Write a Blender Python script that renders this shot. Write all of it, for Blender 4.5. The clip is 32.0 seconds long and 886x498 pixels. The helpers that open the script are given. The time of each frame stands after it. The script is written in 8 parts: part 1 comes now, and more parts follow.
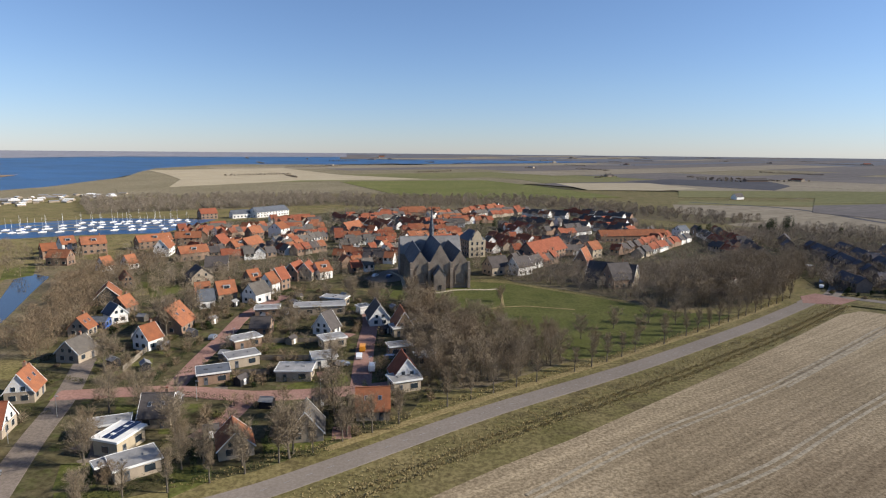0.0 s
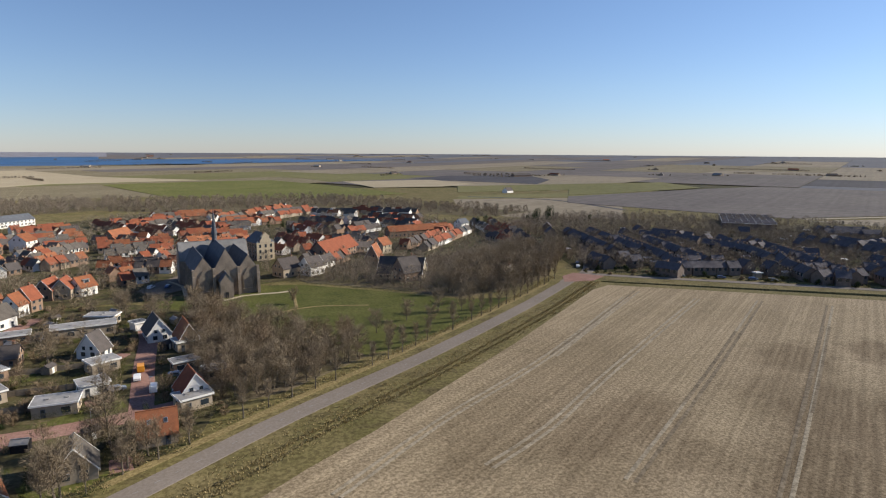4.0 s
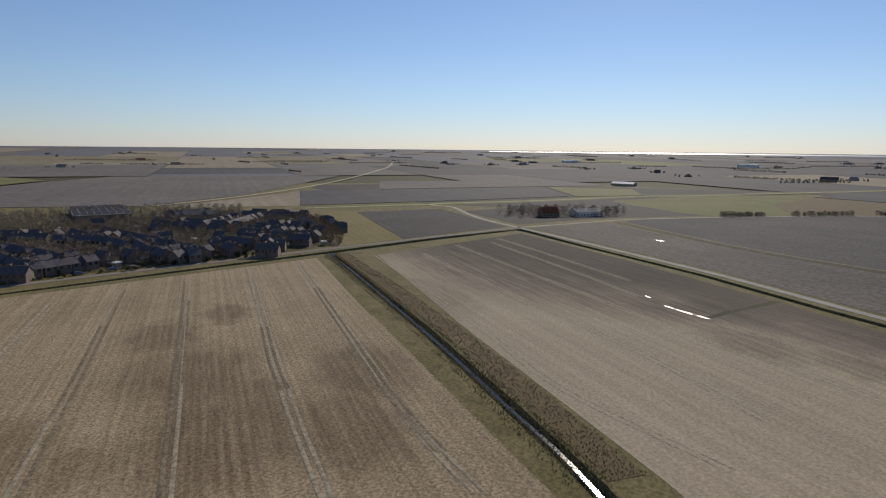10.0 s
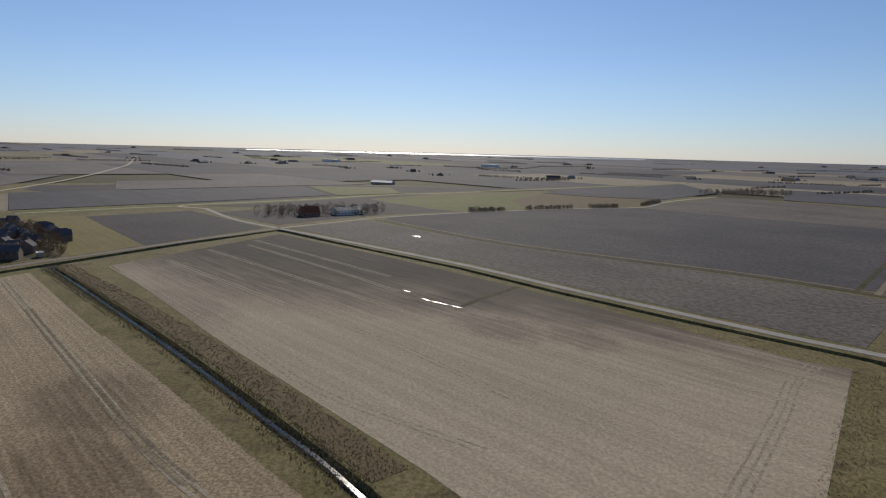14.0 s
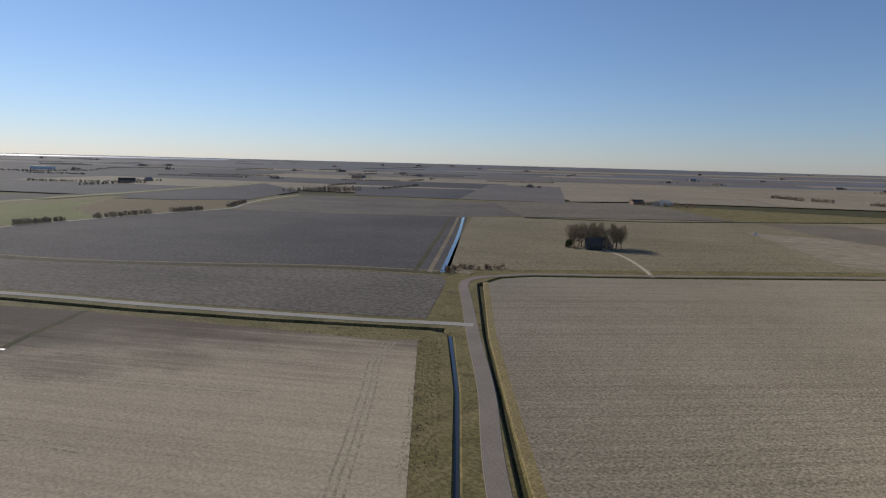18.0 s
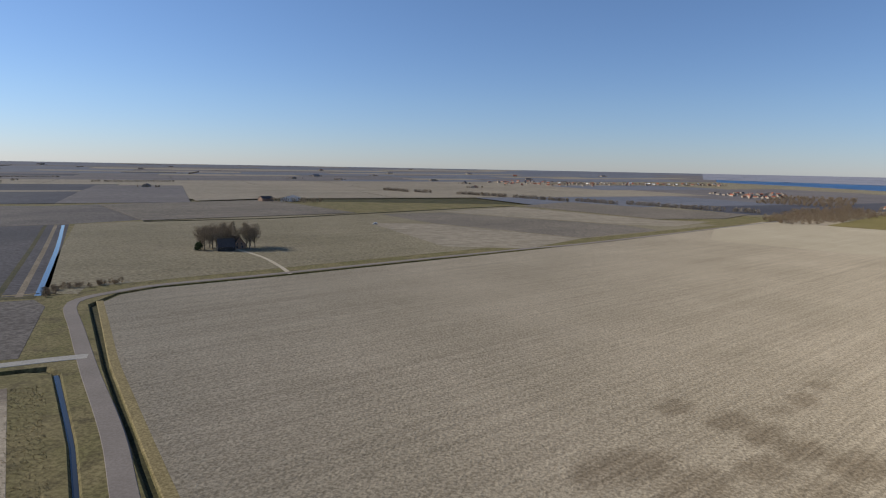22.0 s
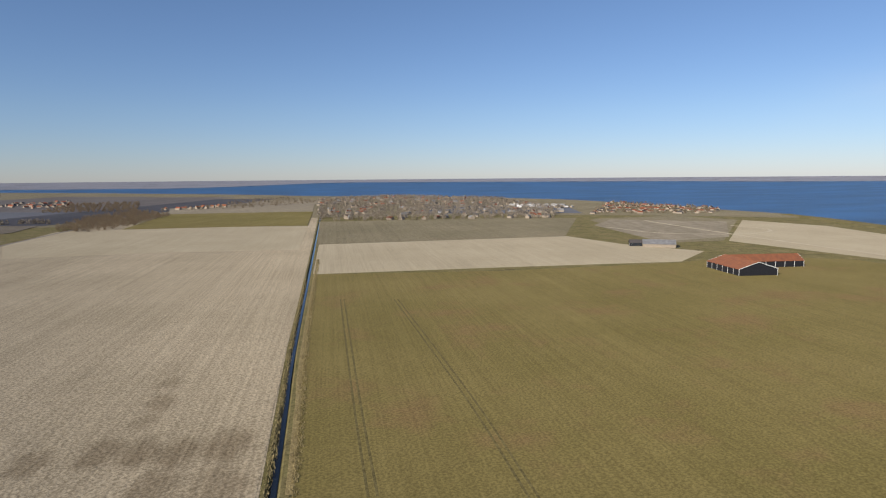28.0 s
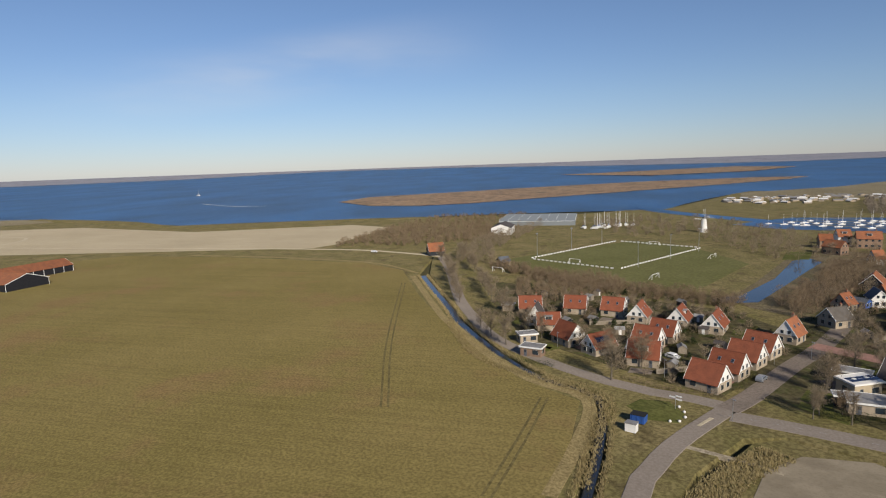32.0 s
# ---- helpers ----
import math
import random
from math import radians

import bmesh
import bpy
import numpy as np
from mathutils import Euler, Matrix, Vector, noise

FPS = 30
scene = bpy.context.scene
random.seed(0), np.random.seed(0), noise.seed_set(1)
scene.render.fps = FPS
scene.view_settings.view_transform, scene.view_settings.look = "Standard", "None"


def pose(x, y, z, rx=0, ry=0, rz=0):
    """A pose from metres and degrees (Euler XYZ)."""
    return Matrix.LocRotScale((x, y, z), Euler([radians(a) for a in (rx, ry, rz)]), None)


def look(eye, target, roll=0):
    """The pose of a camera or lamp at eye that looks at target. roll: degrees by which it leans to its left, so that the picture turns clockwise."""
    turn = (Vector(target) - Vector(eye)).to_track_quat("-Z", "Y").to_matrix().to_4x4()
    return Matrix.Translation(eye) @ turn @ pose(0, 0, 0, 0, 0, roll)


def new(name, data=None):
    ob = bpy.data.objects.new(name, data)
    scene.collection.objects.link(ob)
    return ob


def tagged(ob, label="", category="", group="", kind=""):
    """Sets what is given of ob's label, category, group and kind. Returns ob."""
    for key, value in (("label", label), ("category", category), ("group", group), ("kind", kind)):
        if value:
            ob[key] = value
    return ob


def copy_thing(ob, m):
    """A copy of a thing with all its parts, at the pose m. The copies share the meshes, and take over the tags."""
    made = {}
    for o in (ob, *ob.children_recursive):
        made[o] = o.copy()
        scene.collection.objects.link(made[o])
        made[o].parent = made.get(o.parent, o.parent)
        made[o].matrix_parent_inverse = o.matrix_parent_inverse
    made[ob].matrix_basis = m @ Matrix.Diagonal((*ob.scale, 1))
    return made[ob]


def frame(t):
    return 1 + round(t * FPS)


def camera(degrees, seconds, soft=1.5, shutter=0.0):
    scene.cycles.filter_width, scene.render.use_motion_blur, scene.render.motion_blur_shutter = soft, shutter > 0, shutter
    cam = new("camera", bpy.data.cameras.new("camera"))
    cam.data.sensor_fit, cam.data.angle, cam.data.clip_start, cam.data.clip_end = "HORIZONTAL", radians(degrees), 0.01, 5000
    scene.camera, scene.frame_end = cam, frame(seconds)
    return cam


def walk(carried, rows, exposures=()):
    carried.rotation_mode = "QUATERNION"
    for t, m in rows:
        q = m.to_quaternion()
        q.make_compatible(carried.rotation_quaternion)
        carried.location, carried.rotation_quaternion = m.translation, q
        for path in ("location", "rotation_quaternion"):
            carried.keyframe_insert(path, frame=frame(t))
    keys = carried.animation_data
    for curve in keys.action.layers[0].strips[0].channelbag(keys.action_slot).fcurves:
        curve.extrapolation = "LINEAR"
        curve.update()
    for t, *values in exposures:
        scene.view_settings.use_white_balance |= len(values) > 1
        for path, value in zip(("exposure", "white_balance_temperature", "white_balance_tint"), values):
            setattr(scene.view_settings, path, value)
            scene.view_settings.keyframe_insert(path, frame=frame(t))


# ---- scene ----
import itertools
from mathutils.geometry import tessellate_polygon

cam = camera(72.26, 32.0, soft=1.15)


def fly(t, x, y, z, yaw, pitch, roll):
    """One row of the path: a hovering drone that turns and drifts."""
    return t, pose(x, y, z) @ pose(0, 0, 0, 0, 0, yaw) @ pose(0, 0, 0, 90 + pitch) @ pose(0, 0, 0, 0, 0, roll)


walk(cam, [
    fly(0, -0.00, -0.00, 60.94, 0.00, -9.14, 0.56),
    fly(0.5, -0.03, -0.03, 60.94, -1.45, -9.14, 0.55),
    fly(1, -0.05, -0.06, 60.94, -3.02, -9.14, 0.52),
    fly(1.5, -0.04, -0.08, 60.94, -5.49, -9.13, 0.45),
    fly(2, -0.02, -0.10, 60.93, -8.41, -9.15, 0.52),
    fly(2.5, -0.02, -0.14, 60.93, -11.40, -9.12, 0.43),
    fly(4.5, -0.18, -0.46, 60.84, -22.85, -9.17, 0.37),
    fly(5, -0.10, -0.44, 60.78, -26.36, -9.23, 0.35),
    fly(5.5, 0.02, -0.47, 60.71, -30.54, -9.26, 0.30),
    fly(6, 0.24, -0.51, 60.63, -35.51, -9.30, 0.25),
    fly(6.5, 0.51, -0.57, 60.54, -40.71, -9.31, 0.25),
    fly(7, 0.79, -0.62, 60.45, -47.49, -9.38, 0.25),
    fly(7.5, 1.04, -0.65, 60.35, -55.56, -9.39, 0.19),
    fly(8, 1.36, -0.70, 60.24, -61.03, -9.46, 0.26),
    fly(8.5, 1.78, -0.85, 60.14, -64.43, -9.51, 0.32),
    fly(9, 2.25, -1.11, 60.03, -67.41, -9.56, 0.44),
    fly(9.5, 2.74, -1.36, 59.93, -71.20, -9.58, 0.54),
    fly(10, 3.25, -1.53, 59.83, -75.78, -9.52, 0.59),
    fly(10.5, 3.78, -1.68, 59.74, -79.93, -9.51, 0.71),
    fly(11, 4.32, -1.83, 59.65, -83.99, -9.49, 0.83),
    fly(11.5, 4.89, -2.01, 59.57, -88.30, -9.41, 0.91),
    fly(12, 5.47, -2.22, 59.50, -91.61, -9.35, 1.03),
    fly(12.5, 6.07, -2.48, 59.44, -93.23, -9.35, 1.17),
    fly(13, 6.71, -2.82, 59.39, -94.53, -9.31, 1.34),
    fly(13.5, 7.38, -3.19, 59.35, -96.08, -9.25, 1.41),
    fly(15.5, 10.15, -5.48, 59.37, -106.91, -8.98, 1.85),
    fly(16, 10.81, -6.20, 59.40, -111.62, -8.84, 1.86),
    fly(16.5, 11.49, -6.93, 59.44, -117.71, -8.68, 1.80),
    fly(17, 12.17, -7.68, 59.47, -124.37, -8.44, 1.74),
    fly(17.5, 12.84, -8.47, 59.51, -130.07, -8.33, 1.60),
    fly(18, 13.46, -9.29, 59.55, -135.42, -8.20, 1.50),
    fly(18.5, 14.03, -10.12, 59.59, -141.16, -8.10, 1.46),
    fly(19, 14.60, -10.91, 59.63, -146.69, -8.01, 1.28),
    fly(19.5, 15.17, -11.67, 59.67, -151.88, -7.92, 1.24),
    fly(20, 15.76, -12.43, 59.71, -156.89, -7.87, 1.17),
    fly(20.5, 16.36, -13.24, 59.74, -160.42, -7.87, 1.13),
    fly(21, 16.95, -14.12, 59.78, -163.16, -7.80, 1.12),
    fly(21.5, 17.55, -15.03, 59.81, -166.07, -7.78, 1.12),
    fly(22, 18.16, -15.94, 59.84, -169.40, -7.77, 1.08),
    fly(22.5, 18.77, -16.82, 59.88, -173.17, -7.64, 1.01),
    fly(23, 19.35, -17.73, 59.91, -176.41, -7.59, 0.98),
    fly(23.5, 19.90, -18.62, 59.94, -179.32, -7.59, 0.93),
    fly(24, 20.43, -19.52, 59.96, -182.84, -7.55, 0.87),
    fly(24.5, 20.98, -20.42, 59.98, -187.39, -7.47, 0.74),
    fly(25, 21.55, -21.33, 60.00, -192.88, -7.35, 0.64),
    fly(25.5, 22.14, -22.26, 60.01, -198.74, -7.28, 0.54),
    fly(27.5, 24.48, -25.57, 59.96, -221.85, -6.79, -0.13),
    fly(28, 24.62, -26.60, 59.93, -230.39, -6.82, -0.48),
    fly(28.5, 24.65, -27.65, 59.91, -239.35, -6.87, -0.82),
    fly(29, 24.58, -28.66, 59.88, -247.20, -6.96, -1.09),
    fly(29.5, 24.44, -29.62, 59.85, -255.48, -7.12, -1.38),
    fly(30, 24.24, -30.55, 59.82, -263.89, -7.28, -1.53),
    fly(30.5, 24.04, -31.45, 59.79, -269.44, -7.37, -1.61),
    fly(31, 23.89, -32.33, 59.76, -275.57, -7.51, -1.66),
    fly(31.5, 23.78, -33.21, 59.73, -284.34, -7.75, -1.89),
    fly(32, 23.63, -34.11, 59.69, -293.97, -8.01, -1.98),
], exposures=[(0, 0.55, 6550, 10), (5, 0.46, 6850, 10), (9, 0.08, 6900, 10), (13, -0.02, 6800, 10), (17, -0.06, 6600, 10), (19, 0.10, 6450, 10), (25, 0.25, 6250, 10), (29, 0.1, 6650, 10), (32, 0.0, 6800, 10)])

# ---- world and sun ----
SUN_EL, SUN_AZ = 28.4, -92.0          # azimuth counted anticlockwise from +y
world = bpy.data.worlds.new("sky")
scene.world = world
world.use_nodes = True
wn = world.node_tree.nodes
sky = wn.new("ShaderNodeTexSky")
sky.sky_type = "NISHITA"
sky.sun_disc = False
sky.sun_elevation = radians(SUN_EL)
sky.sun_rotation = radians(-SUN_AZ)
sky.altitude, sky.air_density, sky.dust_density, sky.ozone_density = 30, 1.0, 0.05, 3.0
bg = wn["Background"]
bg.inputs["Strength"].default_value = 0.08
tint = wn.new("ShaderNodeMix")
tint.data_type, tint.blend_type = "RGBA", "MULTIPLY"
tint.inputs[0].default_value = 1.0
up = wn.new("ShaderNodeTexCoord")
sep = wn.new("ShaderNodeSeparateXYZ")
world.node_tree.links.new(up.outputs["Generated"], sep.inputs[0])
grad = wn.new("ShaderNodeValToRGB")
grad.color_ramp.elements[0].position, grad.color_ramp.elements[0].color = 0.0, (0.70, 0.80, 1.16, 1)
middle = grad.color_ramp.elements.new(0.1)
middle.color = (0.81, 0.885, 1.12, 1)
grad.color_ramp.elements[2].position, grad.color_ramp.elements[2].color = 0.3, (0.885, 0.945, 1.11, 1)
world.node_tree.links.new(sep.outputs[2], grad.inputs[0])
world.node_tree.links.new(grad.outputs[0], tint.inputs[7])
world.node_tree.links.new(sky.outputs[0], tint.inputs[6])
# a faint wisp of high cloud over the lake
wl = world.node_tree.links
wmap = wn.new("ShaderNodeMapping")
wmap.inputs["Rotation"].default_value, wmap.inputs["Scale"].default_value = (0, 0, radians(-12)), (2.0, 3.0, 14.0)
wl.new(up.outputs["Generated"], wmap.inputs[0])
wno = wn.new("ShaderNodeTexNoise")
wno.inputs["Scale"].default_value, wno.inputs["Detail"].default_value, wno.inputs["Roughness"].default_value = 1.0, 4.0, 0.5
wl.new(wmap.outputs[0], wno.inputs["Vector"])
wra = wn.new("ShaderNodeMapRange")
wra.inputs[1].default_value, wra.inputs[2].default_value = 0.30, 0.75
wl.new(wno.outputs["Fac"], wra.inputs[0])
# it is a long streak: near one plane through the eye, and thinning out at both ends
wd = wn.new("ShaderNodeVectorMath")
wd.operation = "DISTANCE"
wd.inputs[1].default_value = (-0.976, 0.16, 0.148)
wl.new(up.outputs["Generated"], wd.inputs[0])
we = wn.new("ShaderNodeMapRange")
we.interpolation_type = "SMOOTHSTEP"
we.inputs[1].default_value, we.inputs[2].default_value, we.inputs[3].default_value, we.inputs[4].default_value = 0.40, 0.05, 0.0, 0.5
wl.new(wd.outputs["Value"], we.inputs[0])
wp = wn.new("ShaderNodeVectorMath")
wp.operation = "DOT_PRODUCT"
wp.inputs[1].default_value = (-0.120, 0.177, -0.977)
wl.new(up.outputs["Generated"], wp.inputs[0])
wb = wn.new("ShaderNodeMath")
wb.operation = "ABSOLUTE"
wl.new(wp.outputs["Value"], wb.inputs[0])
wf = wn.new("ShaderNodeMapRange")
wf.interpolation_type = "SMOOTHSTEP"
wf.inputs[1].default_value, wf.inputs[2].default_value, wf.inputs[3].default_value, wf.inputs[4].default_value = 0.065, 0.0, 0.0, 1.0
wl.new(wb.outputs[0], wf.inputs[0])
wm = wn.new("ShaderNodeMath")
wm.operation = "MULTIPLY"
wl.new(we.outputs[0], wm.inputs[0])
wl.new(wf.outputs[0], wm.inputs[1])
wk = wn.new("ShaderNodeMath")
wk.operation = "MULTIPLY"
wl.new(wra.outputs[0], wk.inputs[0])
wl.new(wm.outputs[0], wk.inputs[1])
cloud = wn.new("ShaderNodeMix")
cloud.data_type = "RGBA"
wl.new(wk.outputs[0], cloud.inputs[0])
wl.new(tint.outputs[2], cloud.inputs[6])
cloud.inputs[7].default_value = (8.5, 8.8, 9.4, 1)
wl.new(cloud.outputs[2], bg.inputs["Color"])
sun = new("sun", bpy.data.lights.new("sun", "SUN"))
sun.data.energy, sun.data.angle, sun.data.color = 5.0, radians(0.53), (1.0, 0.93, 0.82)
ce = math.cos(radians(SUN_EL))
sun.matrix_world = look((0, 0, 0), (math.sin(radians(SUN_AZ)) * ce, -math.cos(radians(SUN_AZ)) * ce, -math.sin(radians(SUN_EL))))
sun.location = (300, 0, 200)

# ---- materials ----


def material(name, rough=0.9, metal=0.0, spec=0.3):
    m = bpy.data.materials.new(name)
    m.use_nodes = True
    b = m.node_tree.nodes["Principled BSDF"]
    b.inputs["Roughness"].default_value = rough
    b.inputs["Metallic"].default_value = metal
    b.inputs["Specular IOR Level"].default_value = spec
    return m, m.node_tree.nodes, m.node_tree.links, b


def noise_tex(n, l, vec, scale, detail=4.0, rough=0.55, stretch=None, turn=0.0):
    rot = n.new("ShaderNodeMapping")
    l.new(vec, rot.inputs[0])
    rot.inputs["Rotation"].default_value = (0, 0, radians(turn))
    mp = n.new("ShaderNodeMapping")
    l.new(rot.outputs[0], mp.inputs[0])
    mp.inputs["Scale"].default_value = stretch or (1, 1, 1)
    t = n.new("ShaderNodeTexNoise")
    t.inputs["Scale"].default_value = scale
    t.inputs["Detail"].default_value = detail
    t.inputs["Roughness"].default_value = rough
    l.new(mp.outputs[0], t.inputs["Vector"])
    return t.outputs["Fac"]


def ramp(n, l, fac, lo, hi, c0, c1):
    r = n.new("ShaderNodeValToRGB")
    r.color_ramp.elements[0].position, r.color_ramp.elements[1].position = lo, hi
    r.color_ramp.elements[0].color, r.color_ramp.elements[1].color = (*c0, 1), (*c1, 1)
    l.new(fac, r.inputs[0])
    return r.outputs["Color"]


def mixc(n, l, fac, a, b, how="MIX"):
    m = n.new("ShaderNodeMix")
    m.data_type, m.blend_type = "RGBA", how
    for sock, v in ((m.inputs[0], fac), (m.inputs[6], a), (m.inputs[7], b)):
        if isinstance(v, (int, float)):
            sock.default_value = v
        elif isinstance(v, tuple):
            sock.default_value = (*v, 1)
        else:
            l.new(v, sock)
    return m.outputs[2]


def shade(c, k):
    return tuple(min(1.0, v * k) for v in c)


def ground_mat(name, base, second, patch=0.02, grain=1.2, rows=None, third=None, rough=0.95, bump=0.25, contrast=1.0, spots=(), spot_col=None, damp=None, spot_wander=16.0, scatter_back=0.35, furrow=0.24):
    """Soil or turf: patches, streaks along the rows (angle, spacing) and grain."""
    m, n, l, b = material(name, rough, 0, 0.1)
    b.inputs["Diffuse Roughness"].default_value = scatter_back
    v = n.new("ShaderNodeTexCoord").outputs["Object"]
    big = noise_tex(n, l, v, patch, 5, 0.6)
    col = ramp(n, l, big, 0.36, 0.64, base, second)
    if third:
        blot = noise_tex(n, l, v, patch * 2.1, 6, 0.62, (1, 1, 1), 40)
        f = ramp(n, l, blot, 0.53, 0.66, (0, 0, 0), (1, 1, 1))
        col = mixc(n, l, f, col, third)
    fine = noise_tex(n, l, v, grain, 3, 0.7)
    col = mixc(n, l, min(1.0, 0.75 * contrast), col, ramp(n, l, fine, 0.40, 0.60, (0.42, 0.40, 0.37), (1, 1, 1)), "MULTIPLY")
    mid = noise_tex(n, l, v, grain * 0.18, 4, 0.7)
    col = mixc(n, l, 0.35 * contrast, col, ramp(n, l, mid, 0.35, 0.65, (0.6, 0.6, 0.6), (1, 1, 1)), "MULTIPLY")
    if rows:
        ang, space = rows
        st = noise_tex(n, l, v, 1.0 / space, 3, 0.6, (0.008, 1, 1), -ang)
        col = mixc(n, l, furrow, col, ramp(n, l, st, 0.40, 0.58, (0.52, 0.50, 0.48), (1, 1, 1)), "MULTIPLY")
        crumb = noise_tex(n, l, v, 2.2, 2, 0.8, (0.6, 1, 1), -ang)
        col = mixc(n, l, furrow * 0.9, col, ramp(n, l, crumb, 0.36, 0.52, (0.40, 0.38, 0.36), (1, 1, 1)), "MULTIPLY")
        st2 = noise_tex(n, l, v, 0.12 / space, 2, 0.6, (0.02, 1, 1), -ang)
        col = mixc(n, l, furrow * 0.5, col, ramp(n, l, st2, 0.35, 0.65, (0.6, 0.58, 0.56), (1, 1, 1)), "MULTIPLY")
    if spots:
        # damp stains of the clay, drawn out along the rows, with ragged and streaky edges
        ang = rows[0] if rows else 0.0
        wob = n.new("ShaderNodeTexNoise")
        wob.inputs["Scale"].default_value, wob.inputs["Detail"].default_value = 0.16, 8.0
        wob.inputs["Roughness"].default_value = 0.72
        l.new(v, wob.inputs["Vector"])
        turn = n.new("ShaderNodeMapping")
        turn.inputs["Rotation"].default_value = (0, 0, radians(-ang))
        l.new(v, turn.inputs[0])
        draw = n.new("ShaderNodeMapping")
        draw.inputs["Scale"].default_value = (0.6, 1, 0)
        l.new(turn.outputs[0], draw.inputs[0])
        add = n.new("ShaderNodeVectorMath")
        add.operation = "MULTIPLY_ADD"
        l.new(wob.outputs["Color"], add.inputs[0])
        add.inputs[1].default_value = (spot_wander, spot_wander, 0)
        l.new(draw.outputs[0], add.inputs[2])
        last = None
        ca, sa = math.cos(radians(ang)), math.sin(radians(ang))
        for sx, sy, sr, amt in spots:
            dist = n.new("ShaderNodeVectorMath")
            dist.operation = "DISTANCE"
            l.new(add.outputs[0], dist.inputs[0])
            dist.inputs[1].default_value = ((sx * ca + sy * sa) * 0.6 + spot_wander / 2, -sx * sa + sy * ca + spot_wander / 2, 0)
            mr = n.new("ShaderNodeMapRange")
            mr.inputs[1].default_value, mr.inputs[2].default_value = sr * 1.15, sr * 0.6
            mr.inputs[3].default_value, mr.inputs[4].default_value = 0.0, amt
            l.new(dist.outputs["Value"], mr.inputs[0])
            if last is None:
                last = mr.outputs[0]
            else:
                mx = n.new("ShaderNodeMath")
                mx.operation = "MAXIMUM"
                l.new(last, mx.inputs[0])
                l.new(mr.outputs[0], mx.inputs[1])
                last = mx.outputs[0]
        streak = ramp(n, l, noise_tex(n, l, v, 0.7, 4, 0.65, (0.05, 1, 1), -ang), 0.36, 0.60, (0.55, 0.55, 0.55), (1, 1, 1))
        ms = n.new("ShaderNodeMath")
        ms.operation = "MULTIPLY"
        l.new(last, ms.inputs[0])
        l.new(streak, ms.inputs[1])
        col = mixc(n, l, ms.outputs[0], col, mixc(n, l, 1.0, col, spot_col or (0.5, 0.46, 0.42), "MULTIPLY"))
    if damp:
        # the wetter, darker end of a field, running out in streaks along the rows
        dx, dy, ux, uy, wide, ang = damp
        side = n.new("ShaderNodeVectorMath")
        side.operation = "DOT_PRODUCT"
        side.inputs[1].default_value = (ux, uy, 0)
        l.new(v, side.inputs[0])
        st3 = noise_tex(n, l, v, 0.16, 4, 0.65, (0.06, 1, 1), -ang)
        bl3 = noise_tex(n, l, v, 0.018, 4, 0.6)
        sm = n.new("ShaderNodeMath")
        sm.operation = "ADD"
        l.new(st3, sm.inputs[0])
        l.new(bl3, sm.inputs[1])
        ma = n.new("ShaderNodeMath")
        ma.operation = "MULTIPLY_ADD"
        l.new(sm.outputs[0], ma.inputs[0])
        ma.inputs[1].default_value = wide * 2.2
        l.new(side.outputs["Value"], ma.inputs[2])
        c0 = dx * ux + dy * uy + wide * 2.2
        mr = n.new("ShaderNodeMapRange")
        mr.interpolation_type = "SMOOTHSTEP"
        mr.inputs[1].default_value, mr.inputs[2].default_value = c0 - wide, c0 + wide
        l.new(ma.outputs[0], mr.inputs[0])
        col = mixc(n, l, mr.outputs[0], col, mixc(n, l, 1.0, col, spot_col or (0.5, 0.46, 0.42), "MULTIPLY"))
    l.new(col, b.inputs["Base Color"])
    bp = n.new("ShaderNodeBump")
    bp.inputs["Strength"].default_value, bp.inputs["Distance"].default_value = bump, 0.3
    l.new(fine, bp.inputs["Height"])
    l.new(bp.outputs[0], b.inputs["Normal"])
    return m


def plain_mat(name, base, rough=0.8, metal=0.0, vary=0.25, scale=0.6, spec=0.3, by_object=0.0):
    """Painted, plastered or tarred surfaces with blotches, grain and small differences from piece to piece."""
    m, n, l, b = material(name, rough, metal, spec)
    v = n.new("ShaderNodeTexCoord").outputs["Object"]
    a = noise_tex(n, l, v, scale, 4, 0.6)
    col = ramp(n, l, a, 0.3, 0.7, shade(base, 1 - vary), shade(base, 1 + vary * 0.5))
    g2 = noise_tex(n, l, v, scale * 9, 2, 0.6)
    col = mixc(n, l, vary, col, ramp(n, l, g2, 0.3, 0.7, (0.55, 0.55, 0.55), (1, 1, 1)), "MULTIPLY")
    if by_object:
        oi = n.new("ShaderNodeObjectInfo").outputs["Random"]
        col = mixc(n, l, by_object, col, ramp(n, l, oi, 0, 1, (0.45, 0.42, 0.4), (1, 1, 1)), "MULTIPLY")
    l.new(col, b.inputs["Base Color"])
    return m


